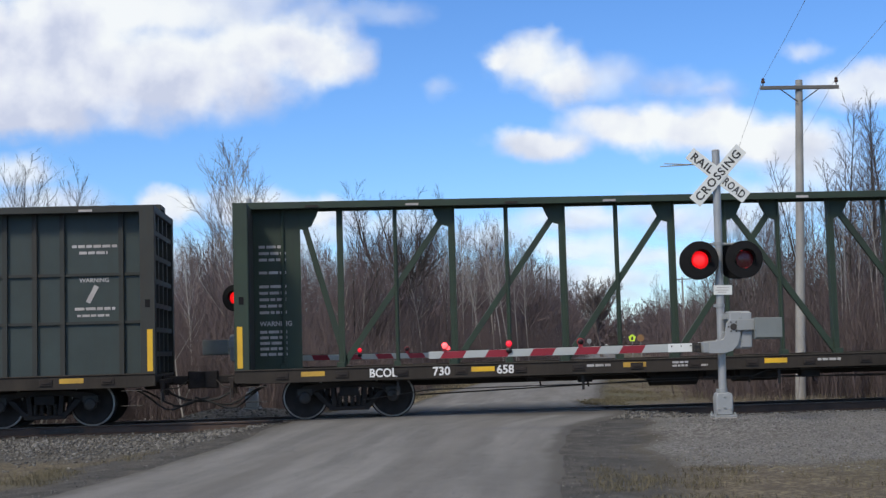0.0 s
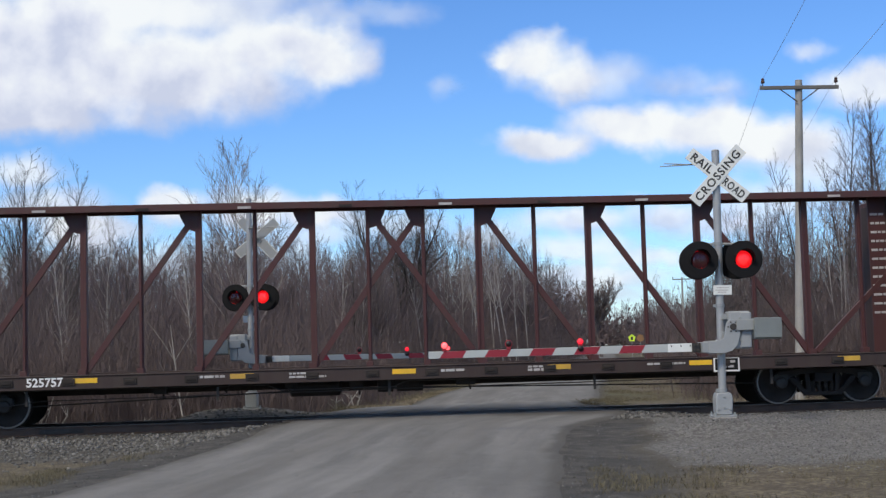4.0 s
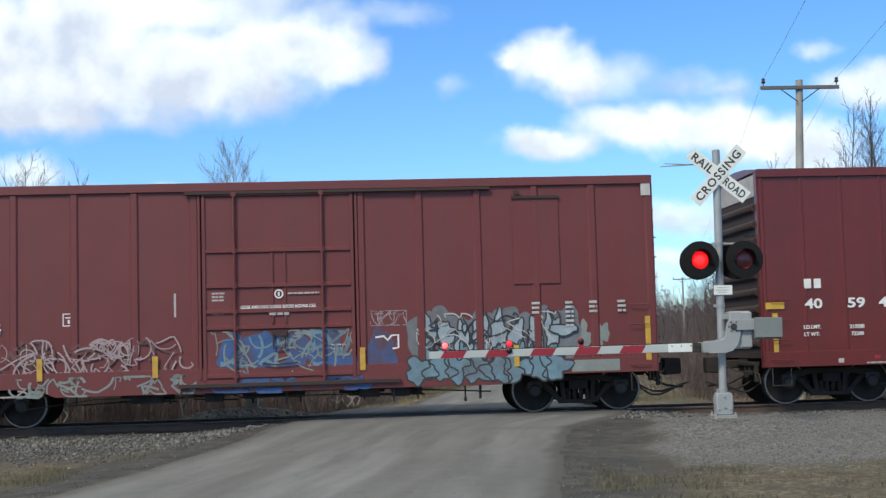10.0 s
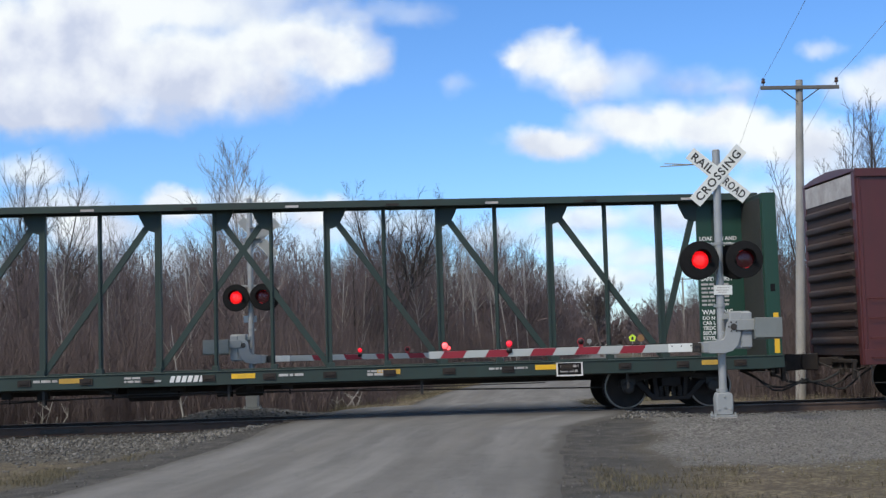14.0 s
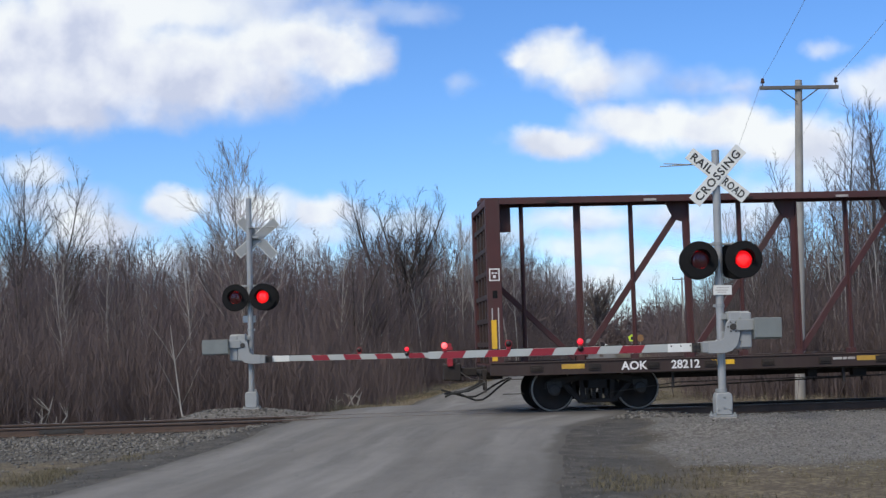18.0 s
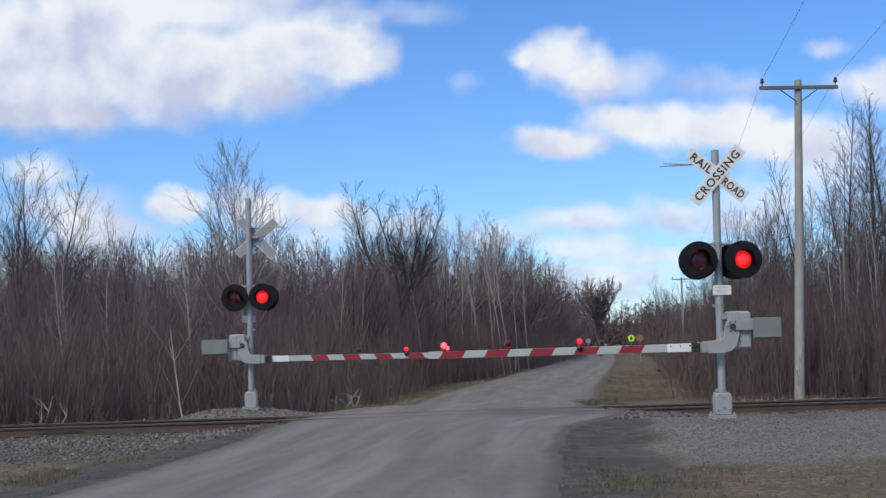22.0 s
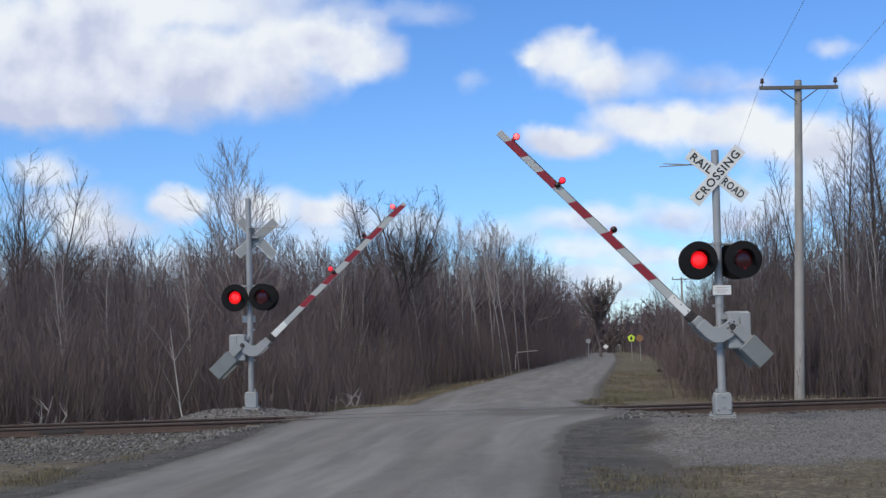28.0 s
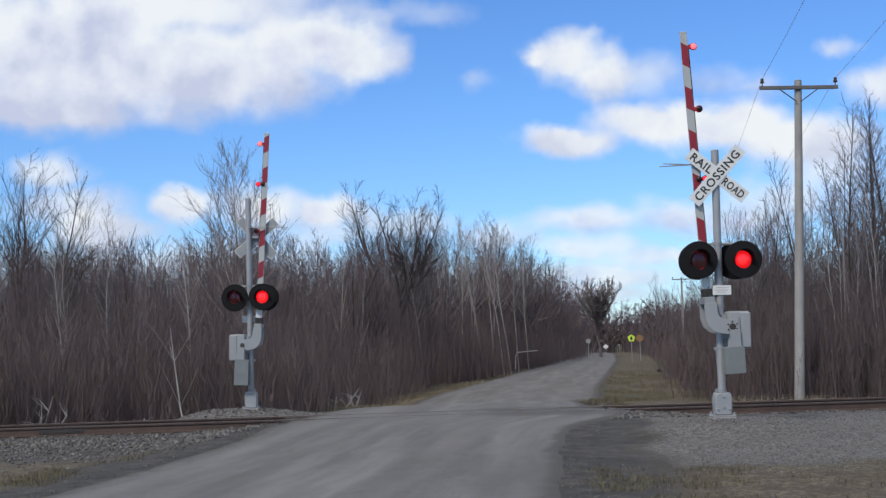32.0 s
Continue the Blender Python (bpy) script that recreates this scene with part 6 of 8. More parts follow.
    # corrugated ends
    for e in (-1, 1):
        me = shared("end_rib", "end_red", lambda bb: prism(bb, [(0, 0.0), (0.09, 0.06), (0.09, 0.16), (0, 0.22)], -1.35, 1.35), 0.01)
        for z in np.arange(1.2, roof - 0.85, 0.36):
            piece("end_rib", me, car, Matrix.Translation((e * half, 0, z)) @ pose(0, 0, 0, 0, 0, 0 if e > 0 else 180))
        bm = bmesh.new()
        xa = e * half
        box(bm, min(xa, xa + e * 0.02), max(xa, xa + e * 0.02), -1.40, 1.40, 1.0, roof - 0.2)
        part("end_wall", bm, M["end_red"], car, "dark corrugated end wall")
        for y0 in (-1.57, 1.40):
            bm = bmesh.new()
            box(bm, min(xa, xa + e * 0.03), max(xa, xa + e * 0.03), y0, y0 + 0.17, 0.8, roof - 0.12)
            part("corner_post", bm, mat, car)
        bm = bmesh.new()
        box(bm, min(xa, xa + e * 0.035), max(xa, xa + e * 0.035), -1.40, 1.40, roof - 0.62, roof - 0.16)
        part("end_top_panel", bm, M["letter_dim"], car, "pale reflective panel at the top of the end")
        bm = bmesh.new()
        for i in range(7):
            z = 1.1 + 0.42 * i
            tube(bm, [(xa, -1.25, z), (xa + e * 0.14, -1.25, z), (xa + e * 0.14, -0.85, z), (xa, -0.85, z)], 0.012, 6)
        part("end_ladder", bm, M["truck"], car, "steel end ladder")
        ladder(car, e * (half - 0.35), 0.95, 2.2, 4, paint, 0.4)
        bm = bmesh.new()
        x = e * (half - 0.35)
        tube(bm, [(x - 0.2, -1.56, 0.82), (x - 0.2, -1.56, 0.42), (x + 0.2, -1.56, 0.42), (x + 0.2, -1.56, 0.82)], 0.015, 6)
        part("sill_step", bm, M["iron"], car)
        end_gear(car, e, half)
        bogie(car, e * (6.2 if length < 17 else 6.85))
    underframe(car, half, seed, 0.68)
    return car


def prism_y(bm, pts, z0, z1):
    """A polygon in x and y, drawn up from z0 to z1."""
    a, b = [bm.verts.new((x, y, z0)) for x, y in pts], [bm.verts.new((x, y, z1)) for x, y in pts]
    k = len(pts)
    bm.faces.new(a[::-1])
    bm.faces.new(b)
    for i in range(k):
        j = (i + 1) % k
        bm.faces.new((a[i], a[j], b[j], b[i]))


def prism_x(bm, pts, x0, x1):
    """A polygon in y and z, drawn along x."""
    a, b = [bm.verts.new((x0, y, z)) for y, z in pts], [bm.verts.new((x1, y, z)) for y, z in pts]
    k = len(pts)
    bm.faces.new(a)
    bm.faces.new(b[::-1])
    for i in range(k):
        j = (i + 1) % k
        bm.faces.new((a[j], a[i], b[i], b[j]))


def ribbon(bm, pts, width, y, closed=False):
    """A painted stroke of even width along a line in x and z."""
    pts = [Vector(p) for p in pts]
    k = len(pts)
    left, right = [], []
    for i, p in enumerate(pts):
        a = pts[(i - 1) % k] if closed else pts[max(i - 1, 0)]
        b = pts[(i + 1) % k] if closed else pts[min(i + 1, k - 1)]
        d = (b - a)
        d = d.normalized() if d.length > 1e-6 else Vector((1, 0))
        n = Vector((-d.y, d.x)) * width / 2
        left.append(bm.verts.new((p.x + n.x, y, p.y + n.y)))
        right.append(bm.verts.new((p.x - n.x, y, p.y - n.y)))
    for i in range(k if closed else k - 1):
        j = (i + 1) % k
        bm.faces.new((left[i], right[i], right[j], left[j]))


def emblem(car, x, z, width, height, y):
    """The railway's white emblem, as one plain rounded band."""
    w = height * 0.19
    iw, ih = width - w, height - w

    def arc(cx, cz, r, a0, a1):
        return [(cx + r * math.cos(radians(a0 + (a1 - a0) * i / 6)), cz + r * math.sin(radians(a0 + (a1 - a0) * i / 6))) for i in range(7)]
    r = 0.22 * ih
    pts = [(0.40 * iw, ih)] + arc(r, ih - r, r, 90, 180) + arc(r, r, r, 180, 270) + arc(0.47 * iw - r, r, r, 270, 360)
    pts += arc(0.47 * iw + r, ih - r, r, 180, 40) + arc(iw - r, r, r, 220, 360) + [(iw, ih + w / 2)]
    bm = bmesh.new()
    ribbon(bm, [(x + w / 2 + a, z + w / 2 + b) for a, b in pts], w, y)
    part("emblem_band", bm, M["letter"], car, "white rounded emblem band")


def letter_bars(name, groups, z, high, parent, material="letter", y=-1.588):
    """A line of large writing left plain: groups of (x, letters, pitch)."""
    bm = bmesh.new()
    for x, count, pitch in groups:
        for i in range(count):
            box(bm, x + i * pitch, x + (i + 0.72) * pitch, y - 0.004, y, z, z + high)
    return tagged(part(name, bm, M[material], parent), kind="stuff")


def tag_strokes(car, x0, x1, z0, z1, material, width, count, seed, y, label="angular spray-paint scribble"):
    """Quick spray strokes: bent lines with hooks, each with a start and an end of its own."""
    g = random.Random(seed)
    bm = bmesh.new()
    for i in range(count):
        x, z = g.uniform(x0, x1), g.uniform(z0 + 0.1, z1)
        a = g.choice([-1.9, -1.3, -0.6, 0.5, 1.2, 2.4]) + g.uniform(-0.3, 0.3)
        bend = g.uniform(-0.5, 0.5)
        pts = [(x, z)]
        for k in range(g.randrange(5, 14)):
            a += bend + g.uniform(-0.15, 0.15)
            if g.random() < 0.14:
                a += g.choice([-2.2, 2.2])
                bend = -bend
            d = g.uniform(0.05, 0.11)
            x, z = min(x1, max(x0, x + d * math.cos(a))), min(z1, max(z0, z + d * math.sin(a)))
            pts.append((x, z))
        ribbon(bm, pts, width * g.uniform(0.5, 1.4), y - 0.0006 * (i % 4))
    return tagged(part("graffiti", bm, M[material], car, label), kind="stuff")


def scrawl(car, x0, x1, z0, z1, material, width, count, seed, y, loops=3, name="graffiti", label="looping spray-paint strokes"):
    rng = random.Random(seed)
    bm = bmesh.new()
    for i in range(count):
        cx = x0 + (x1 - x0) * (i + 0.5) / count
        hw = (x1 - x0) / count * rng.uniform(0.4, 0.75)
        cz, hh = (z0 + z1) / 2 + rng.uniform(-0.12, 0.12) * (z1 - z0), (z1 - z0) / 2 * rng.uniform(0.6, 1.0)
        ph, k1, k2 = rng.uniform(0, 6.28), rng.choice([1, 2, 3]), rng.choice([1, 2, 3])
        pts = []
        for s in range(26):
            u = s / 25 * loops
            pts.append((cx + hw * math.sin(k1 * u * 1.7 + ph), cz + hh * math.cos(k2 * u * 1.3 + ph * 1.7)))
        ribbon(bm, pts, width * rng.uniform(0.7, 1.3), y - 0.0008 * (i % 3))
    return tagged(part(name, bm, M[material], car, label), kind="stuff")


def bubble(car, cx, cz, rx, rz, material, seed, y, name="graffiti_fill", label="rounded spray-paint letter fill", edge=None, wave=0.16):
    rng = random.Random(seed)
    ph = [rng.uniform(0, 6.28) for _ in range(4)]
    pts = []
    for i in range(40):
        q = 2 * math.pi * i / 40
        r = 1 + wave * math.sin(3 * q + ph[0]) + wave * 0.7 * math.sin(5 * q + ph[1]) + wave * 0.4 * math.sin(9 * q + ph[2])
        pts.append((cx + rx * r * math.cos(q), cz + rz * r * math.sin(q)))
    bm = bmesh.new()
    c = bm.verts.new((cx, y, cz))
    ring = [bm.verts.new((x, y, z)) for x, z in pts]
    for i in range(40):
        bm.faces.new((c, ring[i], ring[(i + 1) % 40]))
    part(name, bm, M[material], car, label)
    if edge:
        bm = bmesh.new()
        ribbon(bm, pts, 0.035, y - 0.001, True)
        part("graffiti_outline", bm, M[edge], car, "spray-paint outline")


def stencil_columns(car, x, z, columns, rows, pitch=0.32, y=-1.6):
    bars("stencil", [(x + pitch * c, z - 0.095 * r, 0.17, 0.05) for c in range(columns) for r in range(rows)], car, "letter_dim", y)


def build_train():
    centrebeam(6.90, "beam_green", "end_panel", "dark green empty centerbeam flatcar with weathered paint", "BCOL", "730658", 1)
    centrebeam(-17.35, "beam_teal", "panel", "blue-green empty centerbeam flatcar with ribbed end panels", "", "", 2)
    centrebeam(-41.87, "beam_red", "open", "maroon empty centerbeam flatcar with open beam", "", "525757", 3)
    centrebeam(-66.32, "beam_red", "open", "maroon empty centerbeam flatcar with white markings", "AOK", "28502", 4)
    # clean red boxcar
    c = boxcar(-87.435, 15.54, "car_red_clean", [(-1.55, 1.52)], ("seam", 0.86), "clean glossy oxide red boxcar with white lettering", 5)
    y = -1.588
    letter_bars("reporting_mark", [(-6.87, 2, 0.21)], 2.44, 0.2, c, "letter", y)
    for t, x in (("40", -6.87), ("59", -5.96), ("48", -5.27)):
        lettering("lettering", t, x, 2.02, 0.20, c, "letter", y, 0.38)
    for t, x, z in (("LD.LMT.", -6.92, 1.59), ("LT WT.", -6.92, 1.44), ("213500", -5.93, 1.58), ("72500", -5.90, 1.43)):
        lettering("lettering", t, x, z, 0.075, c, "letter", y)
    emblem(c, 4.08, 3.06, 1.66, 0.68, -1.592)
    letter_bars("address_line", [(3.57, 1, 0.20), (3.97, 2, 0.22), (4.62, 4, 0.12), (5.53, 2, 0.17)], 2.80, 0.115, c, "letter", y)
    bm = bmesh.new()
    ribbon(bm, [(-4.30 + 0.15 * math.cos(q), 2.38 + 0.15 * math.sin(q)) for q in [2 * math.pi * i / 28 for i in range(28)]], 0.022, -1.592, True)
    box(bm, -4.39, -4.21, -1.592, -1.588, 2.36, 2.40)
    box(bm, -4.33, -4.27, -1.592, -1.588, 2.28, 2.33)
    part("round_stencil", bm, M["letter_dim"], c, "round white plate stencil")
    bars("stencil", [(5.57, 2.33 - 0.085 * r, 0.15, 0.045) for r in range(7)] + [(5.85, 2.33 - 0.085 * r, 0.16, 0.045) for r in range(7)] + [(6.43, 2.33 - 0.085 * r, 0.26, 0.045) for r in range(5)] + [(6.80, 2.33 - 0.085 * r, 0.14, 0.045) for r in range(5)], c, "letter_dim", y)
    bm = bmesh.new()
    for p, q, u, v in ((6.46, 6.90, 1.82, 1.85), (6.46, 6.90, 1.54, 1.57), (6.46, 6.49, 1.57, 1.82), (6.87, 6.90, 1.57, 1.82), (6.67, 6.69, 1.57, 1.82), (6.52, 6.65, 1.66, 1.79), (6.71, 6.84, 1.66, 1.79)):
        box(bm, p, q, y - 0.004, y, u, v)
    part("service_stencil", bm, M["letter_dim"], c, "white framed service stencil")
    bars("stencil", [(0.24, 3.10 - 0.06 * r, 0.62, 0.035) for r in range(3)] + [(0.25, 2.75 - 0.06 * r, 0.62, 0.035) for r in range(4)] + [(0.5, 1.86 - 0.06 * r, 0.4, 0.03) for r in range(3)] + [(0.25, 1.62 - 0.06 * r, 0.75, 0.03) for r in range(2)] + [(-0.85, 2.47, 0.65, 0.03), (-1.36, 3.02, 0.22, 0.03), (-1.36, 2.68, 0.26, 0.03)], c, "letter_dim", -1.594)
    decal("white_decal", -0.48, -0.33, 1.66, 1.86, c, "letter", -1.594)
    decal("white_decal", -0.20, -0.07, 1.72, 1.86, c, "letter", -1.594)
    bm = bmesh.new()
    ribbon(bm, [(-0.03 + 0.08 * math.cos(q), 2.10 + 0.08 * math.sin(q)) for q in [2 * math.pi * i / 20 for i in range(20)]], 0.03, -1.64, True)
    box(bm, -0.05, -0.01, -1.644, -1.64, 2.06, 2.14)
    part("round_decal", bm, M["letter"], c, "small round white decal")
    for x in (-6.15, 6.1):
        decal("warning_decal", x - 0.06, x + 0.06, 0.86, 0.95, c, "letter_dim", -1.6)
    for x in (-5.3, 5.1):
        bars("stencil", [(x - 0.3, 0.83, 0.66, 0.035)], c, "letter_dim", -1.6)
        decal("red_decal", x - 0.12, x + 0.0, 0.93, 1.0, c, "red_plastic", -1.6)
    for x, z0, z1 in ((-7.53, 1.05, 1.93), (-4.30, 1.04, 1.49), (-1.69, 1.05, 1.50), (-0.18, 1.25, 1.68), (1.70, 1.05, 1.5), (4.31, 1.05, 1.5), (7.52, 1.05, 1.93)):
        decal("reflector", x - 0.055, x + 0.055, z0, z1, c, "yellow" if abs(x) < 7 else "yellow_worn", -1.646 if abs(x) < 1 else -1.618 if abs(x) < 2 else y - 0.004)
    for x in (-7.52, 7.46):
        decal("label_plate", x - 0.2, x + 0.2, 2.02, 2.16, c, "yellow_worn", y - 0.002)
    # faded red boxcar with graffiti
    c = boxcar(-105.30, 15.59, "car_red_faded", [(-1.54, 1.54)], ("post", 1.14), "faded oxide red boxcar covered in spray-paint along its lower side", 6, 4.97)
    y = -1.5955
    lettering("lettering", "LRS", -6.78, 2.32, 0.20, c, "letter", y, 0.62)
    lettering("lettering", "1517", -6.83, 1.86, 0.20, c, "letter", y, 0.75)
    lettering("lettering", "4", -5.70, 1.93, 0.20, c, "letter", y)
    bars("stencil", [(-0.2, 2.17, 0.4, 0.05), (0.18, 2.59, 0.64, 0.035)], c, "letter_dim", -1.622)
    lettering("lettering", "CLOSE AND LOCK DOORS BEFORE MOVING CAR", -0.78, 2.31, 0.065, c, "letter", -1.634, 1.53)
    stencil_columns(c, 5.2, 2.25, 1, 3)
    stencil_columns(c, 5.9, 2.25, 1, 6)
    stencil_columns(c, 6.4, 2.25, 1, 3)
    stencil_columns(c, 7.0, 2.25, 1, 3)
    lettering("lettering", "LD LMT 211350", -6.88, 1.64, 0.075, c, "letter", y, 0.95)
    lettering("lettering", "LT WT  74100", -6.88, 1.49, 0.075, c, "letter", y, 0.95)
    bm = bmesh.new()
    for p, q, u, v in ((-4.35, -4.11, 2.29, 2.31), (-4.35, -4.11, 2.05, 2.07), (-4.35, -4.33, 2.07, 2.29), (-4.13, -4.11, 2.07, 2.29), (-4.25, -4.21, 2.10, 2.18), (-4.3, -4.16, 2.21, 2.235)):
        box(bm, p, q, y + 0.028, y + 0.033, u, v)
    part("square_stencil", bm, M["letter"], c, "square white plate stencil")
    bm = bmesh.new()
    ribbon(bm, [(0.08 * math.cos(q), 2.60 + 0.08 * math.sin(q)) for q in [2 * math.pi * i / 20 for i in range(20)]], 0.03, -1.622, True)
    box(bm, -0.02, 0.02, -1.625, -1.621, 2.56, 2.64)
    part("round_decal", bm, M["letter"], c, "small round white decal")
    decal("chalk_stroke", -2.125, -2.085, 2.18, 2.66, c, "letter_dim", -1.563)
    tag_strokes(c, -6.0, -1.75, 0.66, 1.78, "pink_spray", 0.030, 64, 11, -1.5965)
    tag_strokes(c, -3.9, -3.0, 1.2, 1.75, "pink_spray", 0.030, 14, 16, -1.5995)
    tag_strokes(c, -5.9, -1.7, 0.64, 1.0, "grey_spray", 0.04, 26, 12, -1.606)
    tag_strokes(c, -5.9, -1.8, 0.9, 1.75, "chalk", 0.05, 26, 13, -1.5950)
    for i, (bx, bz, rx, rz, turn_seed) in enumerate(((-0.95, 1.42, 0.30, 0.36, 30), (-0.35, 1.48, 0.34, 0.38, 31), (0.35, 1.40, 0.26, 0.44, 32), (0.95, 1.45, 0.36, 0.42, 33), (1.35, 1.05, 0.3, 0.3, 34), (2.05, 1.38, 0.32, 0.42, 35), (0.2, 0.98, 0.5, 0.22, 36), (-0.9, 1.0, 0.4, 0.2, 37))):
        bubble(c, bx, bz, rx, rz, "blue_spray", turn_seed, -1.5935 - 0.0006 * i if bx < 1.6 else -1.566, wave=0.14)
    tag_strokes(c, -1.4, 1.5, 0.9, 1.85, "grey_spray", 0.028, 26, 14, -1.6005)
    tag_strokes(c, -1.2, 1.4, 0.95, 1.8, "cyan_spray", 0.06, 18, 17, -1.5985)
    tag_strokes(c, -1.4, 2.5, 0.64, 0.85, "blue_spray", 0.09, 16, 18, -1.604)
    tag_strokes(c, 1.85, 2.6, 1.9, 2.2, "pink_spray", 0.014, 14, 19, -1.5665)
    bm = bmesh.new()
    ribbon(bm, [(1.95, 1.66), (2.12, 1.68), (2.2, 1.6), (2.28, 1.69), (2.42, 1.70), (2.42, 1.44), (2.30, 1.42)], 0.04, -1.5685)
    part("graffiti", bm, M["letter"], c, "white spray-paint outline of a small box")
    # the pale block letters: a grey-blue ground, then letters with dark edges
    for i in range(8):
        bubble(c, 2.95 + 0.42 * i, 1.60 + 0.10 * math.sin(i * 2.1), 0.34, 0.56 - 0.03 * (i == 7), "piece_ground", 70 + i, -1.5620 - 0.0005 * i, wave=0.10)
        bubble(c, 2.85 + 0.40 * i, 0.95 + 0.03 * math.sin(i * 1.3), 0.30, 0.26, "cyan_spray", 80 + i, -1.6040 - 0.0004 * i, edge="dark_spray", wave=0.2)
    for i in range(8):
        bubble(c, 3.02 + 0.37 * i, 1.62 + 0.10 * math.cos(i * 1.7), 0.17, 0.38, "piece_fill", 90 + i, -1.5670 - 0.0006 * i, edge="dark_spray", wave=0.2)
        bubble(c, 3.0 + 0.38 * i, 1.28 + 0.06 * math.cos(i * 2.3), 0.15, 0.20, "cyan_spray", 110 + i, -1.5730 - 0.0006 * i, edge="dark_spray", wave=0.24)
    tag_strokes(c, 2.7, 5.9, 1.0, 2.1, "dark_spray", 0.035, 24, 15, -1.5800)
    tag_strokes(c, 2.8, 5.7, 1.1, 2.1, "letter_dim", 0.022, 16, 20, -1.5825)
    bubble(c, 5.85, 1.72, 0.30, 0.12, "piece_fill", 103, -1.5905, edge="dark_spray", wave=0.12)
    bubble(c, 6.25, 1.58, 0.17, 0.25, "grey_spray", 101, -1.5620, wave=0.25)
    bubble(c, 6.62, 1.6, 0.17, 0.28, "grey_spray", 102, -1.5620, wave=0.25)
    decal("paint_patch", 6.0, 7.0, 0.84, 1.08, c, "grey_spray", -1.6)
    for x, z0, z1 in ((-7.66, 1.04, 1.95), (-4.80, 0.96, 1.41), (-2.51, 0.96, 1.40), (1.68, 1.0, 1.46), (4.85, 0.98, 1.42), (7.62, 1.04, 1.95)):
        decal("reflector", x - 0.055, x + 0.055, z0, z1, c, "yellow_worn", -1.6005 if abs(x) > 7 else -1.622)
    for x in (-7.68, 7.68):
        decal("corner_patch", x - 0.1, x + 0.1, 4.48, 4.76, c, "letter_dim", -1.6)
    # dark red boxcar with two doors
    c = boxcar(-124.58, 18.68, "car_red_dark", [(-2.46, -0.10), (0.05, 2.42)], ("seam", 0.78), "dark oxide red double-door boxcar with white lettering", 7, 5.03)
    y = -1.588
    lettering("lettering", "DWC", -8.53, 2.60, 0.24, c, "letter", y, 0.68)
    lettering("lettering", "794", -8.47, 2.14, 0.24, c, "letter", y, 0.56)
    lettering("lettering", "194", -7.58, 2.14, 0.24, c, "letter", y, 0.54)
    bm = bmesh.new()
    for a, b, cc, d in ((-6.56, -6.28, 2.57, 2.60), (-6.56, -6.28, 2.33, 2.36), (-6.56, -6.53, 2.36, 2.57), (-6.31, -6.28, 2.36, 2.57), (-6.45, -6.39, 2.4, 2.52)):
        box(bm, a, b, y - 0.004, y, cc, d)
    part("square_stencil", bm, M["letter"], c, "square white plate stencil")
    lettering("lettering", "LD LMT", -8.28, 1.60, 0.08, c, "letter", y)
    lettering("lettering", "205700", -7.5, 1.60, 0.08, c, "letter", y)
    bars("stencil", [(-8.28, 1.44, 0.42, 0.07), (-7.4, 1.44, 0.36, 0.07), (-7.6, 0.98, 0.3, 0.05), (-7.6, 0.9, 0.3, 0.04)], c, "letter_dim", y)
    for i, t in enumerate(("CLOSE THIS DOOR", "BEFORE CLOSING", "MAIN DOOR", "FERMER CETTE PORTE", "AVANT DE FERMER", "LA PORTE PRINCIPALE")):
        lettering("lettering", t, -1.27, 4.26 - 0.115 * i, 0.082, c, "letter", -1.594, align="CENTER")
    for i, t in enumerate(("CLOSE AND LOCK", "BOTH DOORS BEFORE", "MOVING CAR", "FERMER ET VERROUILLER", "LES DEUX PORTES AVANT", "DE DEPLACER LE WAGON")):
        lettering("lettering", t, 1.20, 4.26 - 0.115 * i, 0.082, c, "letter", -1.594, align="CENTER")
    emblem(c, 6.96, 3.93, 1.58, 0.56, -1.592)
    letter_bars("address_line", [(6.94, 3, 0.20), (7.56, 1, 0.07), (7.68, 2, 0.17), (8.06, 1, 0.07), (8.2, 2, 0.17)], 3.655, 0.12, c, "letter", y)
    for x in (-1.35, 1.11):
        decal("white_decal", x - 0.1, x + 0.1, 1.76, 1.94, c, "letter", -1.614)
        bars("stencil", [(x - 0.2, 2.02, 0.16, 0.05), (x + 0.06, 2.02, 0.16, 0.05), (x - 0.12, 2.1, 0.2, 0.05), (x - 0.1, 1.6, 0.1, 0.06)], c, "letter_dim", -1.614)
    stencil_columns(c, 6.25, 2.30, 2, 7)
    stencil_columns(c, 7.1, 2.30, 2, 5)
    bm = bmesh.new()
    for a, b, cc, d in ((7.2, 7.62, 1.85, 1.875), (7.2, 7.62, 1.62, 1.645), (7.2, 7.225, 1.645, 1.85), (7.595, 7.62, 1.645, 1.85), (7.4, 7.42, 1.645, 1.85), (7.2, 7.62, 1.74, 1.755)):
        box(bm, a, b, y - 0.004, y, cc, d)
    part("service_stencil", bm, M["letter_dim"], c)
    lettering("graffiti_scrawl", "obdbG", 3.1, 1.38, 0.5, c, "chalk", y + 0.0005, 3.0)
    scrawl(c, 3.4, 6.3, 1.2, 2.2, "chalk", 0.03, 6, 21, y - 0.004)
    tag_strokes(c, 2.54, 3.42, 1.98, 2.32, "pale_blue", 0.02, 26, 22, y - 0.003)
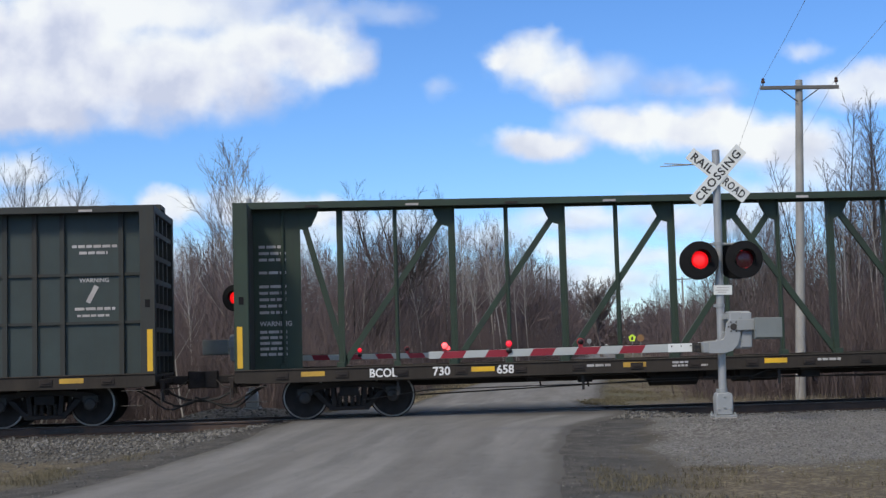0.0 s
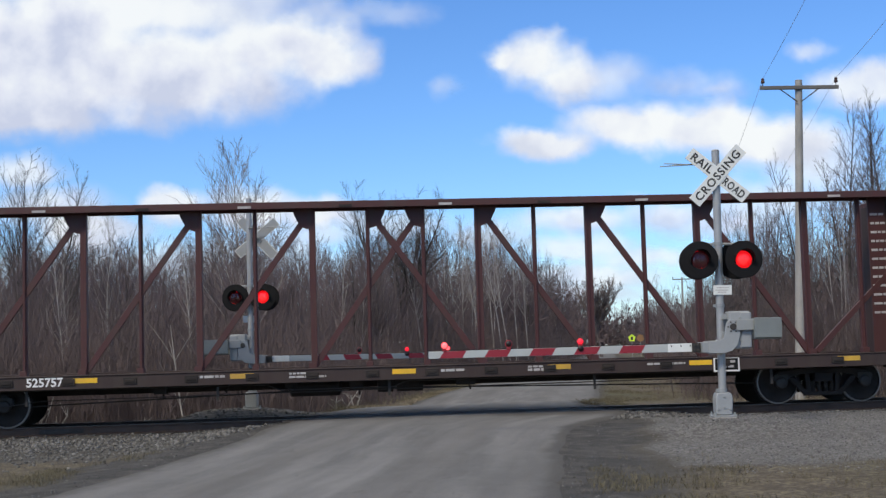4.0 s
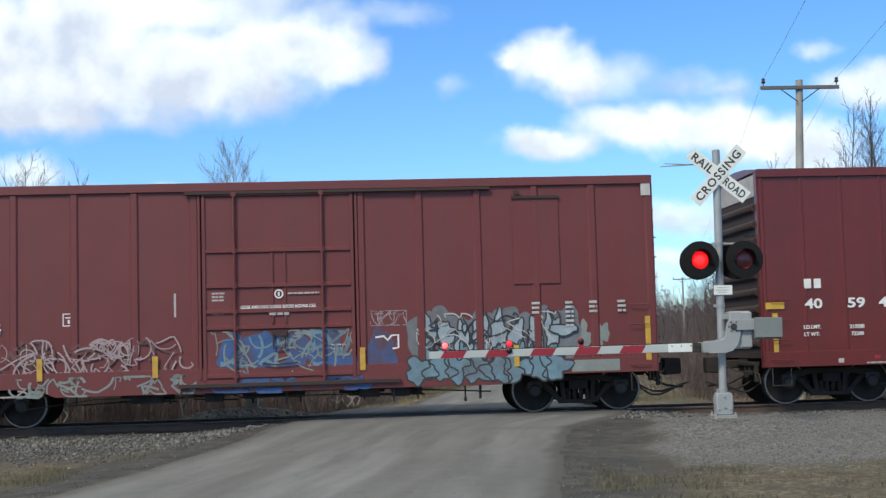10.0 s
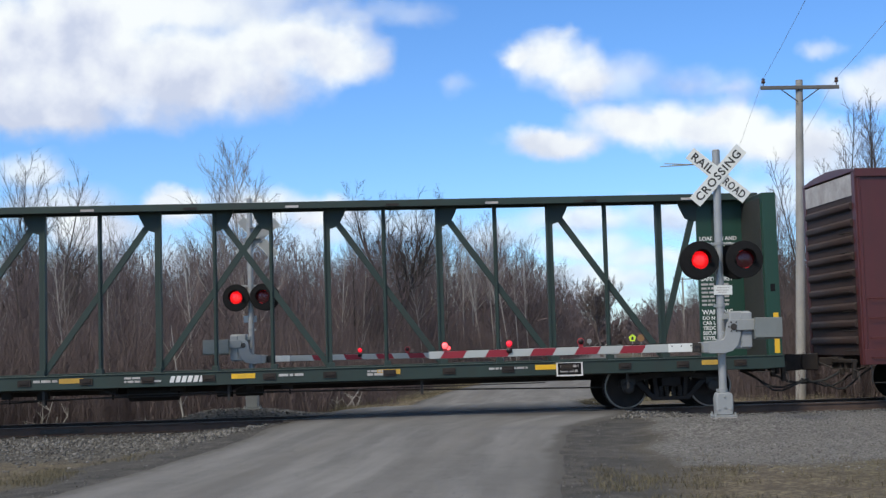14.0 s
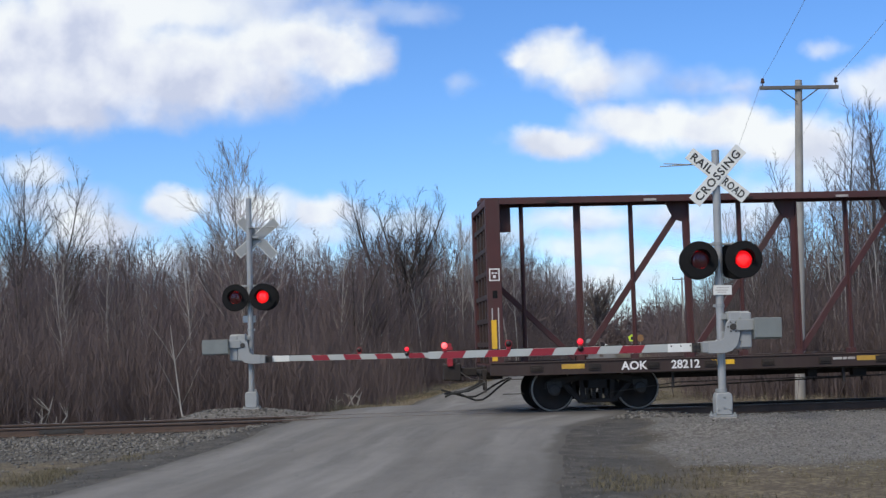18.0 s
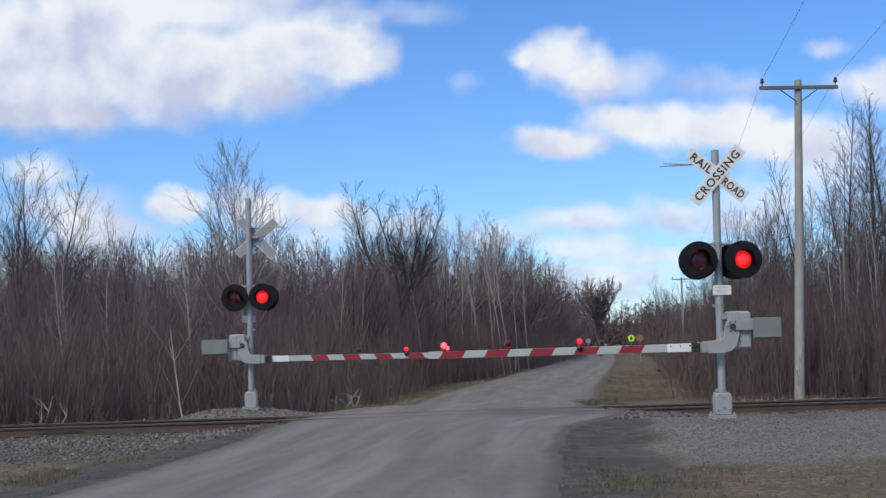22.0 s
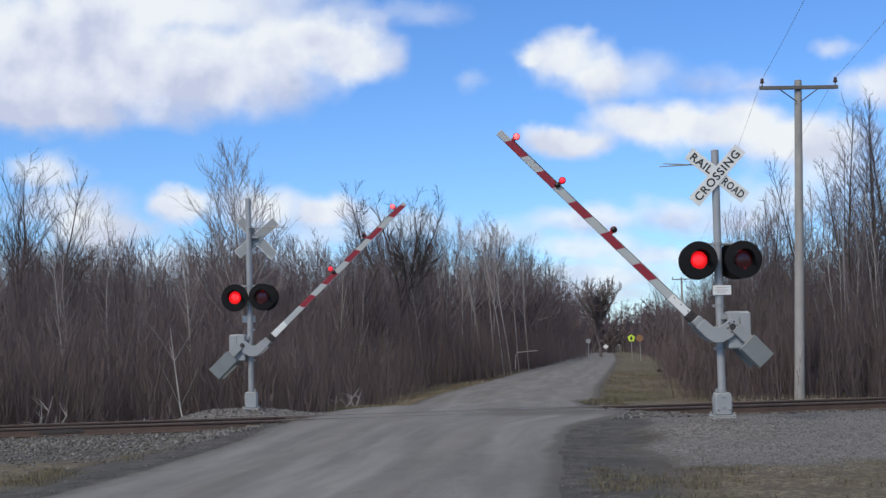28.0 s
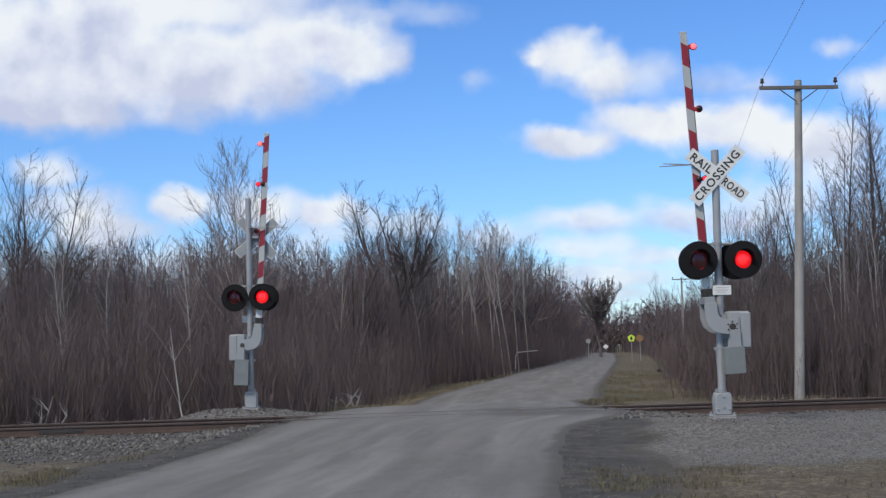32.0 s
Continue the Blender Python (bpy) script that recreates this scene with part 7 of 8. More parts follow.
    for x, z0, z1 in ((-8.4, 1.05, 1.93), (-2.90, 1.02, 1.47), (-6.2, 1.02, 1.47), (0.34, 1.40, 1.82), (2.92, 1.04, 1.48), (6.22, 1.05, 1.50), (8.49, 1.05, 1.50)):
        decal("reflector", x - 0.055, x + 0.055, z0, z1, c, "yellow", -1.645 if abs(x) < 1 else y - 0.002)
    for x in (-8.1, 8.3):
        decal("label_plate", x - 0.23, x + 0.23, 0.93, 1.06, c, "yellow_worn", -1.6)
    bm = bmesh.new()
    for x0, x1, z in ((-5.95, -5.21, 4.4), (-5.9, -5.2, 1.6)):
        box(bm, x0, x1, -1.62, -1.585, z, z + 0.06)
        box(bm, x1 - 0.06, x1, -1.62, -1.585, z - 0.08, z + 0.1)
    part("tack_board", bm, M["car_red_dark"], c)
    centrebeam(-146.98, "beam_bright", "end_panel", "bright green empty centerbeam flatcar with white instructions", "", "", 8)
    bm = bmesh.new()
    for k in range(6):
        x = -1.40 + 0.118 * k
        prism(bm, [(x, 0.86), (x + 0.085, 0.86), (x + 0.125, 0.99), (x + 0.04, 0.99)], -1.606, -1.601)
    part("operator_mark", bm, M["letter"], CARS[-1][0], "slanted white operator mark")
    centrebeam(-171.35, "beam_red", "open", "maroon empty centerbeam flatcar at the end of the train", "AOK", "28212", 9, True)


build_train()


# ---- woods ----
def grow(rng, height, trunk_r, limbs, bare, angle, reach, subs=6, twigs=4, thin=1.0, leaders=1, fork_at=0.3, lean=(0.0, 0.0), light=False, rise=0.16, wob=0.04):
    """A leafless tree as two sets of triangles: the trunk with its limbs, and the crown of branches and twigs.
    angle: of the limbs from the upright, in degrees; leaders: stems that the trunk splits into."""
    out = {"trunk": ([], []), "crown": ([], [])}

    def tube_into(kind, pts, radii, n):
        v, f = out[kind]
        base = len(v)
        for i, p in enumerate(pts):
            d = pts[min(i + 1, len(pts) - 1)] - pts[max(i - 1, 0)]
            d = d / (np.linalg.norm(d) + 1e-9)
            a = np.cross(d, (0.31, 0.95, 0.1))
            a /= np.linalg.norm(a) + 1e-9
            b = np.cross(d, a)
            for k in range(n):
                q = 2 * math.pi * k / n
                v.append(p + radii[i] * (a * math.cos(q) + b * math.sin(q)))
        for i in range(len(pts) - 1):
            for k in range(n):
                j = (k + 1) % n
                p0, p1, q0, q1 = base + i * n + k, base + i * n + j, base + (i + 1) * n + k, base + (i + 1) * n + j
                f.append((p0, p1, q1))
                f.append((p0, q1, q0))

    def twig(pts, r):
        """A flat tapered twig."""
        v, f = out["crown"]
        base = len(v)
        a = np.cross(pts[-1] - pts[0], (rng.normal(0, 0.5), 0.95, 0.1))
        a *= r / (np.linalg.norm(a) + 1e-9)
        n = len(pts) - 1
        for i, p in enumerate(pts[:-1]):
            k = 1 - 0.6 * i / n
            v.extend((p + a * k, p - a * k))
        v.append(pts[-1])
        for i in range(n - 1):
            b = base + 2 * i
            f.append((b, b + 1, b + 3))
            f.append((b, b + 3, b + 2))
        b = base + 2 * (n - 1)
        f.append((b, b + 1, b + 2))

    def curve(p, d, length, n, wobble, lift):
        pts = [p]
        for _ in range(n):
            d = d + rng.normal(0, wobble, 3) + np.array([0, 0, lift])
            d = d / np.linalg.norm(d)
            pts.append(pts[-1] + d * length / n)
        return pts

    def along(pts, u):
        n = len(pts) - 1
        i = min(n - 1, int(u * n))
        d = pts[i + 1] - pts[i]
        return pts[i] + d * (u * n - i), d / np.linalg.norm(d)

    def aside(d, degrees_off):
        """A direction turned away from d to a random side."""
        s = np.cross(d, rng.normal(0, 1, 3))
        s /= np.linalg.norm(s) + 1e-9
        q = radians(degrees_off)
        return d * math.cos(q) + s * math.sin(q)

    def sub_branch(p, d, length, r):
        pts = curve(p, d, length, 2 if light else 3, 0.14, rise * 0.8)
        twig(pts, max(0.0055, r) * thin)
        for k in range(twigs):
            q, dd = along(pts, 0.25 + 0.75 * (k + rng.uniform(0.1, 0.9)) / twigs)
            dd = aside(dd, rng.uniform(22, 48))
            e = q + dd * length * rng.uniform(0.3, 0.6)
            twig([q, e + np.array([0, 0, 0.05 * length])], 0.0042 * thin)

    def limb(p, d, length, r):
        n = 3 if light else 4
        pts = curve(p, d, length, n, 0.10, rise)
        tube_into("trunk", pts, [max(0.005, r * (1 - 0.75 * i / n)) for i in range(n + 1)], 3)
        count = max(2, int(subs * (0.5 + 0.35 * length)))
        for k in range(count):
            u = 0.18 + 0.82 * (k + rng.uniform(0, 1)) / count
            q, dd = along(pts, u)
            sub_branch(q, aside(dd, rng.uniform(20, 46)), length * rng.uniform(0.28, 0.5) * (1.25 - 0.6 * u), r * 0.42)

    def stem(p, d, length, r, first, number):
        n = 6 if light else 9
        pts = curve(p, d / np.linalg.norm(d), length, n, wob, 0.02)
        tube_into("trunk", pts, [max(0.008, r * (1 - 0.92 * (i / n) ** 0.9)) for i in range(n + 1)], 4 if light else 6)
        turn = rng.uniform(0, 6.28)
        for k in range(number):
            u = first + (0.97 - first) * (k + rng.uniform(0, 1)) / number
            q, dd = along(pts, u)
            turn += 2.4 + rng.normal(0, 0.4)
            el = radians(90 - angle * rng.uniform(0.75, 1.25) * (1.12 - 0.35 * u))
            side = np.array([math.cos(turn) * math.cos(el), math.sin(turn) * math.cos(el), math.sin(el)])
            size = min(reach * height * (1.12 - u) ** 0.7 * rng.uniform(0.65, 1.15), 1.15 * (height * 1.04 - q[2]) + 0.3)
            limb(q, side, size, max(0.009, r * 0.45 * (1.1 - u)))
        return pts

    base = np.array([lean[0], lean[1], 1.0])
    if leaders == 1:
        stem(np.zeros(3), base, height, trunk_r, bare, limbs)
    else:
        low = stem(np.zeros(3), base, height * fork_at * 1.15, trunk_r, 0.75, 1)
        for k in range(leaders):
            q, dd = along(low, rng.uniform(0.72, 0.95))
            a = 6.28 * k / leaders + rng.normal(0, 0.3)
            s = math.tan(radians(angle * 0.55 * rng.uniform(0.6, 1.3)))
            stem(q, np.array([math.cos(a) * s, math.sin(a) * s, 1.0]), (height - q[2]) * rng.uniform(0.85, 1.04), trunk_r * 0.62, 0.12, max(3, limbs // leaders))
    return {k: (np.array(v, float).reshape(-1, 3), np.array(f, int).reshape(-1, 3)) for k, (v, f) in out.items()}


rng = np.random.default_rng(17)
SORTS = {
    "slim": [grow(rng, 7.5, 0.055, 22, 0.26, 38, 0.36, 8, 5) for _ in range(4)],
    "bushy": [grow(rng, 7.5, 0.080, 28, 0.22, 46, 0.44, 8, 5) for _ in range(3)],
    "forked": [grow(rng, 7.5, 0.080, 30, 0.2, 36, 0.38, 7, 5, leaders=3, fork_at=0.25, wob=0.07) for _ in range(3)],
    "birch": [grow(rng, 8.5, 0.060, 22, 0.38, 36, 0.30, 8, 5) for _ in range(3)],
    "tall": [grow(rng, 11.0, 0.085, 34, 0.32, 42, 0.28, 7, 5) for _ in range(3)],
    "tall_birch": [grow(rng, 11.0, 0.062, 30, 0.40, 34, 0.26, 6, 4, thin=1.2) for _ in range(3)],
    "spire": [grow(rng, 10.4, 0.085, 46, 0.28, 52, 0.24, 7, 5, rise=0.2, wob=0.03) for _ in range(3)],
    "vase": [grow(rng, 8.5, 0.075, 40, 0.26, 40, 0.46, 8, 5, thin=1.1, rise=0.2)],
    "spreading": [grow(rng, 11.2, 0.17, 66, 0.3, 46, 0.34, 9, 6, thin=1.4, leaders=6, fork_at=0.34, wob=0.09), grow(rng, 9.6, 0.11, 44, 0.3, 34, 0.36, 8, 5, thin=1.0, leaders=2, fork_at=0.30, wob=0.07)],
    "round": [grow(rng, 11.4, 0.26, 120, 0.22, 40, 0.30, 10, 7, thin=2.5, rise=0.10, leaders=6, fork_at=0.34, wob=0.08)],
}
SIZE = {"slim": 7.5, "bushy": 7.5, "forked": 7.5, "birch": 8.5, "tall": 11.0, "tall_birch": 11.0, "spire": 10.4}
TREE_MESH = {}


def tree(sort, i, x, y, size, turn, bark, twig_mat, label):
    key = (sort, i, bark, twig_mat)
    if key not in TREE_MESH:
        g = SORTS[sort][i]
        TREE_MESH[key] = (arrays_mesh("trunk", *g["trunk"], M[bark]), arrays_mesh("crown", *g["crown"], M[twig_mat]))
    t = empty("bare_tree", Matrix.Translation((x, y, ground_z(x, y) - 0.05)) @ pose(0, 0, 0, 0, 0, turn) @ Matrix.Diagonal((size, size, size, 1)), label, "tree", "bare trees of the woods")
    a, b = TREE_MESH[key]
    piece("trunk", a, t)
    piece("crown", b, t)


LEFT_EDGE = lambda y: road_x(y) - 6.2 + 3.0 * step(95, 180, y)
RIGHT_EDGE = lambda y: road_x(y) + 8.6


def in_lane(x, y):
    """The strip kept clear of trees below the overhead wires."""
    return y < 156 and abs(x / y - 0.181) < 0.0085


rt = random.Random(5)
LABELS = {"slim": "slim leafless young tree with grey-brown bark", "bushy": "leafless broadleaf tree with a dense twiggy crown", "forked": "leafless tree with several grey-brown stems", "birch": "pale-barked leafless birch among darker trees", "tall": "tall slender leafless tree with a narrow crown", "tall_birch": "tall pale-barked birch with a narrow crown", "spire": "tall dark leafless tree with short rising branches"}


def plant(sort, x, y, high, bark=""):
    size = high / SIZE[sort]
    i = rt.randrange(len(SORTS[sort]))
    bark = bark or ("bark_pale" if "birch" in sort else rt.choice(["bark", "bark", "bark_dark"]))
    tree(sort, i, x, y, size, rt.uniform(0, 360), bark, "twig_pale" if "birch" in sort else "twig", LABELS[sort])


def stand(y, right=False):
    """The usual height of the woods: young growth by the track, taller trees further on."""
    return 11.6 if right else min(13.5, 2.3 + 0.088 * y)


# the front rows of the woods, tree by tree
made = 0
while made < 150:
    y = rt.uniform(38, 80)
    x = rt.uniform(-0.36 * y - 2, LEFT_EDGE(y) - 0.4)
    s, o = track_so(x, y)
    if o > -7.5:
        continue
    k = rt.random() ** 0.8
    sort = "slim" if k < 0.5 else "bushy" if k < 0.66 else "forked" if k < 0.84 else "birch"
    plant(sort, x, y, stand(y) * rt.uniform(0.72, 1.04))
    made += 1
made = 0
while made < 75:
    y = 60 + 150 * rt.random() ** 1.3
    x = LEFT_EDGE(y) - 0.3 - abs(rt.gauss(0, 3.0))
    plant(rt.choice(["tall", "tall", "tall_birch", "tall", "bushy"]), x, y, stand(y) * rt.uniform(0.75, 1.02))
    made += 1
made = 0
while made < 80:
    y = 44 + 130 * rt.random() ** 1.2
    x = RIGHT_EDGE(y) + abs(rt.gauss(0, 1)) * (2.5 + 0.05 * y) + 0.8
    if x > 0.36 * y + 3 or in_lane(x, y) or x / y < 0.215 and y < 90:
        continue
    plant(rt.choice(["tall", "spire", "spire", "slim", "birch"]), x, y, stand(y, True) * rt.uniform(0.5, 0.82))
    made += 1
# trees that stand out
tree("vase", 0, -6.22, 41.0, 0.97, 20, "bark_pale", "twig_pale", "tall pale leafless tree with rising branches behind the signal")
tree("spreading", 0, -2.94, 75.0, 1.01, 40, "bark_dark", "twig_dark", "broad dark leafless tree with spreading stems above the woods")
tree("round", 0, 23.6, 200.0, 1.12, 130, "bark", "twig_pale", "round-crowned leafless tree at the bend of the road")
tree("spreading", 1, -15.94, 48.0, 1.03, 30, "bark_dark", "twig_dark", "tall dark forked tree at the edge of the woods")
tree("bushy", 1, -14.71, 50.0, 1.18, 160, "bark_dark", "twig_dark", "dark leafless tree rising above the young growth")
tree("birch", 2, -14.68, 60.0, 1.06, 70, "bark_pale", "twig_pale", "pale-barked leafless birch among darker trees")
for x, y, high in ((0.0, 90.0, 10.2), (0.9, 93.0, 11.0), (1.9, 95.0, 11.6), (2.7, 92.0, 11.0), (3.6, 98.0, 12.2), (4.3, 97.0, 11.6), (5.0, 101.0, 11.8), (1.3, 88.0, 10.4), (5.9, 106.0, 11.2), (2.2, 99.0, 11.4), (3.9, 104.0, 11.6), (7.2, 114.0, 10.9)):
    plant("tall_birch", x, y, high)
for x, y, high in ((13.76, 45.0, 10.3), (15.0, 46.0, 10.5), (15.98, 47.0, 10.4), (17.2, 49.5, 10.2), (16.2, 52.0, 9.4), (18.4, 75.0, 10.2), (18.5, 72.0, 9.0), (17.6, 74.0, 9.4), (19.4, 80.0, 9.6), (20.4, 83.0, 9.2)):
    plant("spire", x, y, high, "bark_dark")
# thin pale stems that lean over the brush beside the pole
for x, top, y, high in ((12.75, -0.09, 42.0, 6.2), (13.45, -0.28, 42.4, 6.0), (14.05, -0.10, 42.0, 6.6), (13.9, 0.02, 42.3, 7.0), (12.75, -0.18, 41.6, 5.0), (12.5, -0.31, 41.0, 3.6), (13.25, -0.04, 42.2, 5.6), (14.6, -0.06, 43.0, 6.8), (13.0, -0.20, 43.0, 6.4)):
    key = ("leaning", x)
    SORTS[key] = [grow(rng, high, 0.034, 9, 0.55, 30, 0.16, 4, 3, lean=(top, 0.0), wob=0.03, thin=0.9)]
    tree(key, 0, x, y, 1.0, 0, "bark_pale", "twig_pale", "thin leaning pale-barked birch beside the pole")


def scatter(name, label, sorts, spots, material, keep=("trunk", "crown")):
    """Woods too deep to count, as one object."""
    vs, fs, base = [], [], 0
    for x, y, size, turn, pick in spots:
        g = sorts[pick % len(sorts)]
        c, s = math.cos(turn), math.sin(turn)
        rot = np.array([(c, s, 0), (-s, c, 0), (0, 0, 1)]) * size
        for kind in keep:
            v, f = g[kind]
            vs.append(v @ rot + np.array([x, y, ground_z(x, y) - 0.05]))
            fs.append(f + base)
            base += len(v)
    ob = new(name, arrays_mesh(name, np.concatenate(vs), np.concatenate(fs), M[material]))
    return tagged(ob, label, "woods", kind="stuff")


MIX = [grow(rng, 7.5, 0.055, 17, 0.20, 38, 0.36, 5, 3, thin=1.8, light=True) for _ in range(5)] + [grow(rng, 7.5, 0.06, 19, 0.14, 46, 0.40, 5, 3, thin=1.8, light=True) for _ in range(3)]
spots = []
while len(spots) < 400:
    y = 46 + 80 * rt.random() ** 1.2
    x = rt.uniform(-0.36 * y - 2, LEFT_EDGE(y) - 1)
    spots.append((x, y, stand(y) / 7.5 * rt.uniform(0.6, 0.98), rt.uniform(0, 6.28), rt.randrange(8)))
scatter("woodland", "deep leafless woods of thin grey-brown trees", MIX, spots, "twig")
spots = []
while len(spots) < 190:
    y = 48 + 200 * rt.random() ** 1.2
    x = RIGHT_EDGE(y) + rt.uniform(1.0, 8 + 0.1 * y)
    if x < 0.37 * y + 3 and not in_lane(x, y):
        spots.append((x, y, stand(y, True) / 7.5 * rt.uniform(0.45, 0.75), rt.uniform(0, 6.28), rt.randrange(8)))
scatter("woodland", "deep leafless woods beside the road", MIX, spots, "twig")
FARMIX = [grow(rng, 7.5, 0.07, 13, 0.12, 42, 0.38, 3, 2, thin=3.8, light=True) for _ in range(6)] + [grow(rng, 7.5, 0.1, 11, 0.06, 46, 0.40, 3, 2, thin=9.0, light=True) for _ in range(3)]
spots = []
while len(spots) < 330:
    y = 85 + 200 * rt.random()
    x = LEFT_EDGE(y) + 0.6 - 12 * rt.random() ** 1.5
    spots.append((x, y, stand(y) / 7.5 * rt.uniform(0.55, 0.98), rt.uniform(0, 6.28), rt.randrange(6)))
while len(spots) < 540:
    y = rt.uniform(110, 290)
    x = RIGHT_EDGE(y) - 1.0 + 15 * rt.random() ** 1.4
    if in_lane(x, y):
        continue
    spots.append((x, y, stand(y, True) / 7.5 * rt.uniform(0.5, 0.85), rt.uniform(0, 6.28), rt.randrange(6)))
while len(spots) < 880:
    y = rt.uniform(290, 350)
    x = rt.uniform(0.06 * y, 0.19 * y)
    spots.append((x, y, rt.uniform(0.9, 1.65), rt.uniform(0, 6.28), 6 + rt.randrange(3)))
while len(spots) < 1100:
    # the back of the left woods
    y = rt.uniform(82, 135)
    x = rt.uniform(-0.36 * y - 2, LEFT_EDGE(y) - 2)
    spots.append((x, y, (0.066 * y + 1.6) / 7.5 * rt.uniform(0.55, 1.0), rt.uniform(0, 6.28), rt.randrange(6)))
scatter("woodland", "far leafless woods closing the road", FARMIX, spots, "twig")
spots = []
while len(spots) < 70:
    y = rt.uniform(-75, -50)
    spots.append((rt.uniform(-75, 75), y, rt.uniform(0.5, 0.9), rt.uniform(0, 6.28), rt.randrange(6)))
scatter("woodland", "low leafless woods on the near side of the fields", FARMIX, spots, "twig")


def shrub(rng, height, stems, spread):
    """A clump of thin upright stems with fine rising side twigs."""
    v, f = [], []

    def spike(p, q, r):
        base = len(v)
        q2 = rng.uniform(-0.35, 0.35)
        a = r * np.array([math.cos(q2), math.sin(q2), 0.0])
        v.extend((p + a, p - a, q))
        f.append((base, base + 1, base + 2))
    for _ in range(stems):
        p = np.array([rng.normal(0, spread * 0.5), rng.normal(0, spread * 0.5), 0.0])
        d = np.array([rng.normal(0, 0.13), rng.normal(0, 0.13), 1.0])
        h = height * rng.uniform(0.4, 1.1)
        q = p + d * h
        spike(p, q, 0.0075 * rng.uniform(0.6, 1.2))
        for k in range(7):
            u = rng.uniform(0.05, 0.92)
            s = p + (q - p) * u
            e = s + np.array([rng.normal(0, 0.28), rng.normal(0, 0.28), rng.uniform(0.35, 1.0)]) * rng.uniform(0.4, 1.0)
            spike(s, e, 0.0055)
            g = s + (e - s) * rng.uniform(0.2, 0.9)
            spike(g, g + np.array([rng.normal(0, 0.13), rng.normal(0, 0.13), rng.uniform(0.05, 0.45)]), 0.0046)
    z = (np.zeros((0, 3)), np.zeros((0, 3), int))
    return {"trunk": z, "crown": (np.array(v), np.array(f))}


SHRUBS = [shrub(rng, h, 13, 1.2) for h in (1.3, 1.3, 2.3, 2.3, 3.5, 3.5)]


def clump(deep):
    """Which clump grows there: low at the edge, tall inside."""
    return rt.randrange(2) + (0 if deep < 0.3 else 2 if deep < 0.6 else 4)


spots = []
while len(spots) < 1750:
    y = 33.5 + 50 * rt.random() ** 1.5
    x = rt.uniform(-0.36 * y - 2, LEFT_EDGE(y) + 1.3)
    s, o = track_so(x, y)
    if o > -4.6 or math.hypot(x - FAR_MAST[0], y - FAR_MAST[1]) < 3.2 or math.hypot(x + 6.6, y - 32.75) < 1.5 or math.hypot(x + 10.0, y - 32.5) < 1.4:
        continue
    deep = min(1.0, (-o - 4.0) / 7.0, (LEFT_EDGE(y) + 3.0 - x) / 4.0)
    spots.append((x, y, rt.uniform(0.75, 1.25), rt.uniform(0, 6.28), clump(deep)))
scatter("brush", "dense brown leafless brush below the trees", SHRUBS, spots, "brush", ("crown",))
spots = []
while len(spots) < 900:
    y = 40 + 60 * rt.random() ** 1.6
    x = RIGHT_EDGE(y) - 1.2 + abs(rt.gauss(0, 1)) * (2.5 + 0.05 * y)
    if x > 0.37 * y + 3:
        continue
    # tall dark growth behind the pole, low beside the verge
    deep = (x - RIGHT_EDGE(y) + 1.8) / 3.0
    spots.append((x, y, rt.uniform(0.75, 1.25) * (1.25 if deep > 1.2 else 1.0), rt.uniform(0, 6.28), clump(deep)))
scatter("brush", "dense brown leafless brush beside the pole", SHRUBS, spots, "brush", ("crown",))
spots = []
while len(spots) < 520:
    y = rt.uniform(45, 56)
    x = rt.uniform(0.225 * y, 0.36 * y + 2)
    spots.append((x, y, rt.uniform(1.0, 1.75), rt.uniform(0, 6.28), 4 + rt.randrange(2)))
while len(spots) < 640:
    y = rt.uniform(62, 80)
    x = rt.uniform(0.205 * y, 0.27 * y)
    spots.append((x, y, rt.uniform(1.0, 1.7), rt.uniform(0, 6.28), 4 + rt.randrange(2)))
scatter("brush", "tall dark thicket behind the pale leaning birches", SHRUBS, spots, "brush_dark", ("crown",))
spots = []
while len(spots) < 480:
    y = rt.uniform(75, 260)
    side = rt.random() < 0.6
    x = LEFT_EDGE(y) + 1.5 - abs(rt.gauss(0, 4)) if side else RIGHT_EDGE(y) + abs(rt.gauss(0, 6))
    spots.append((x, y, rt.uniform(1.0, 1.5), rt.uniform(0, 6.28), 2 + rt.randrange(4)))
while len(spots) < 800:
    y = rt.uniform(74, 135)
    x = LEFT_EDGE(y) + 1.2 - abs(rt.gauss(0, 1.8))
    spots.append((x, y, rt.uniform(1.0, 1.6), rt.uniform(0, 6.28), 2 + rt.randrange(4)))
scatter("brush", "brown brush along the far road", SHRUBS, spots, "brush", ("crown",))


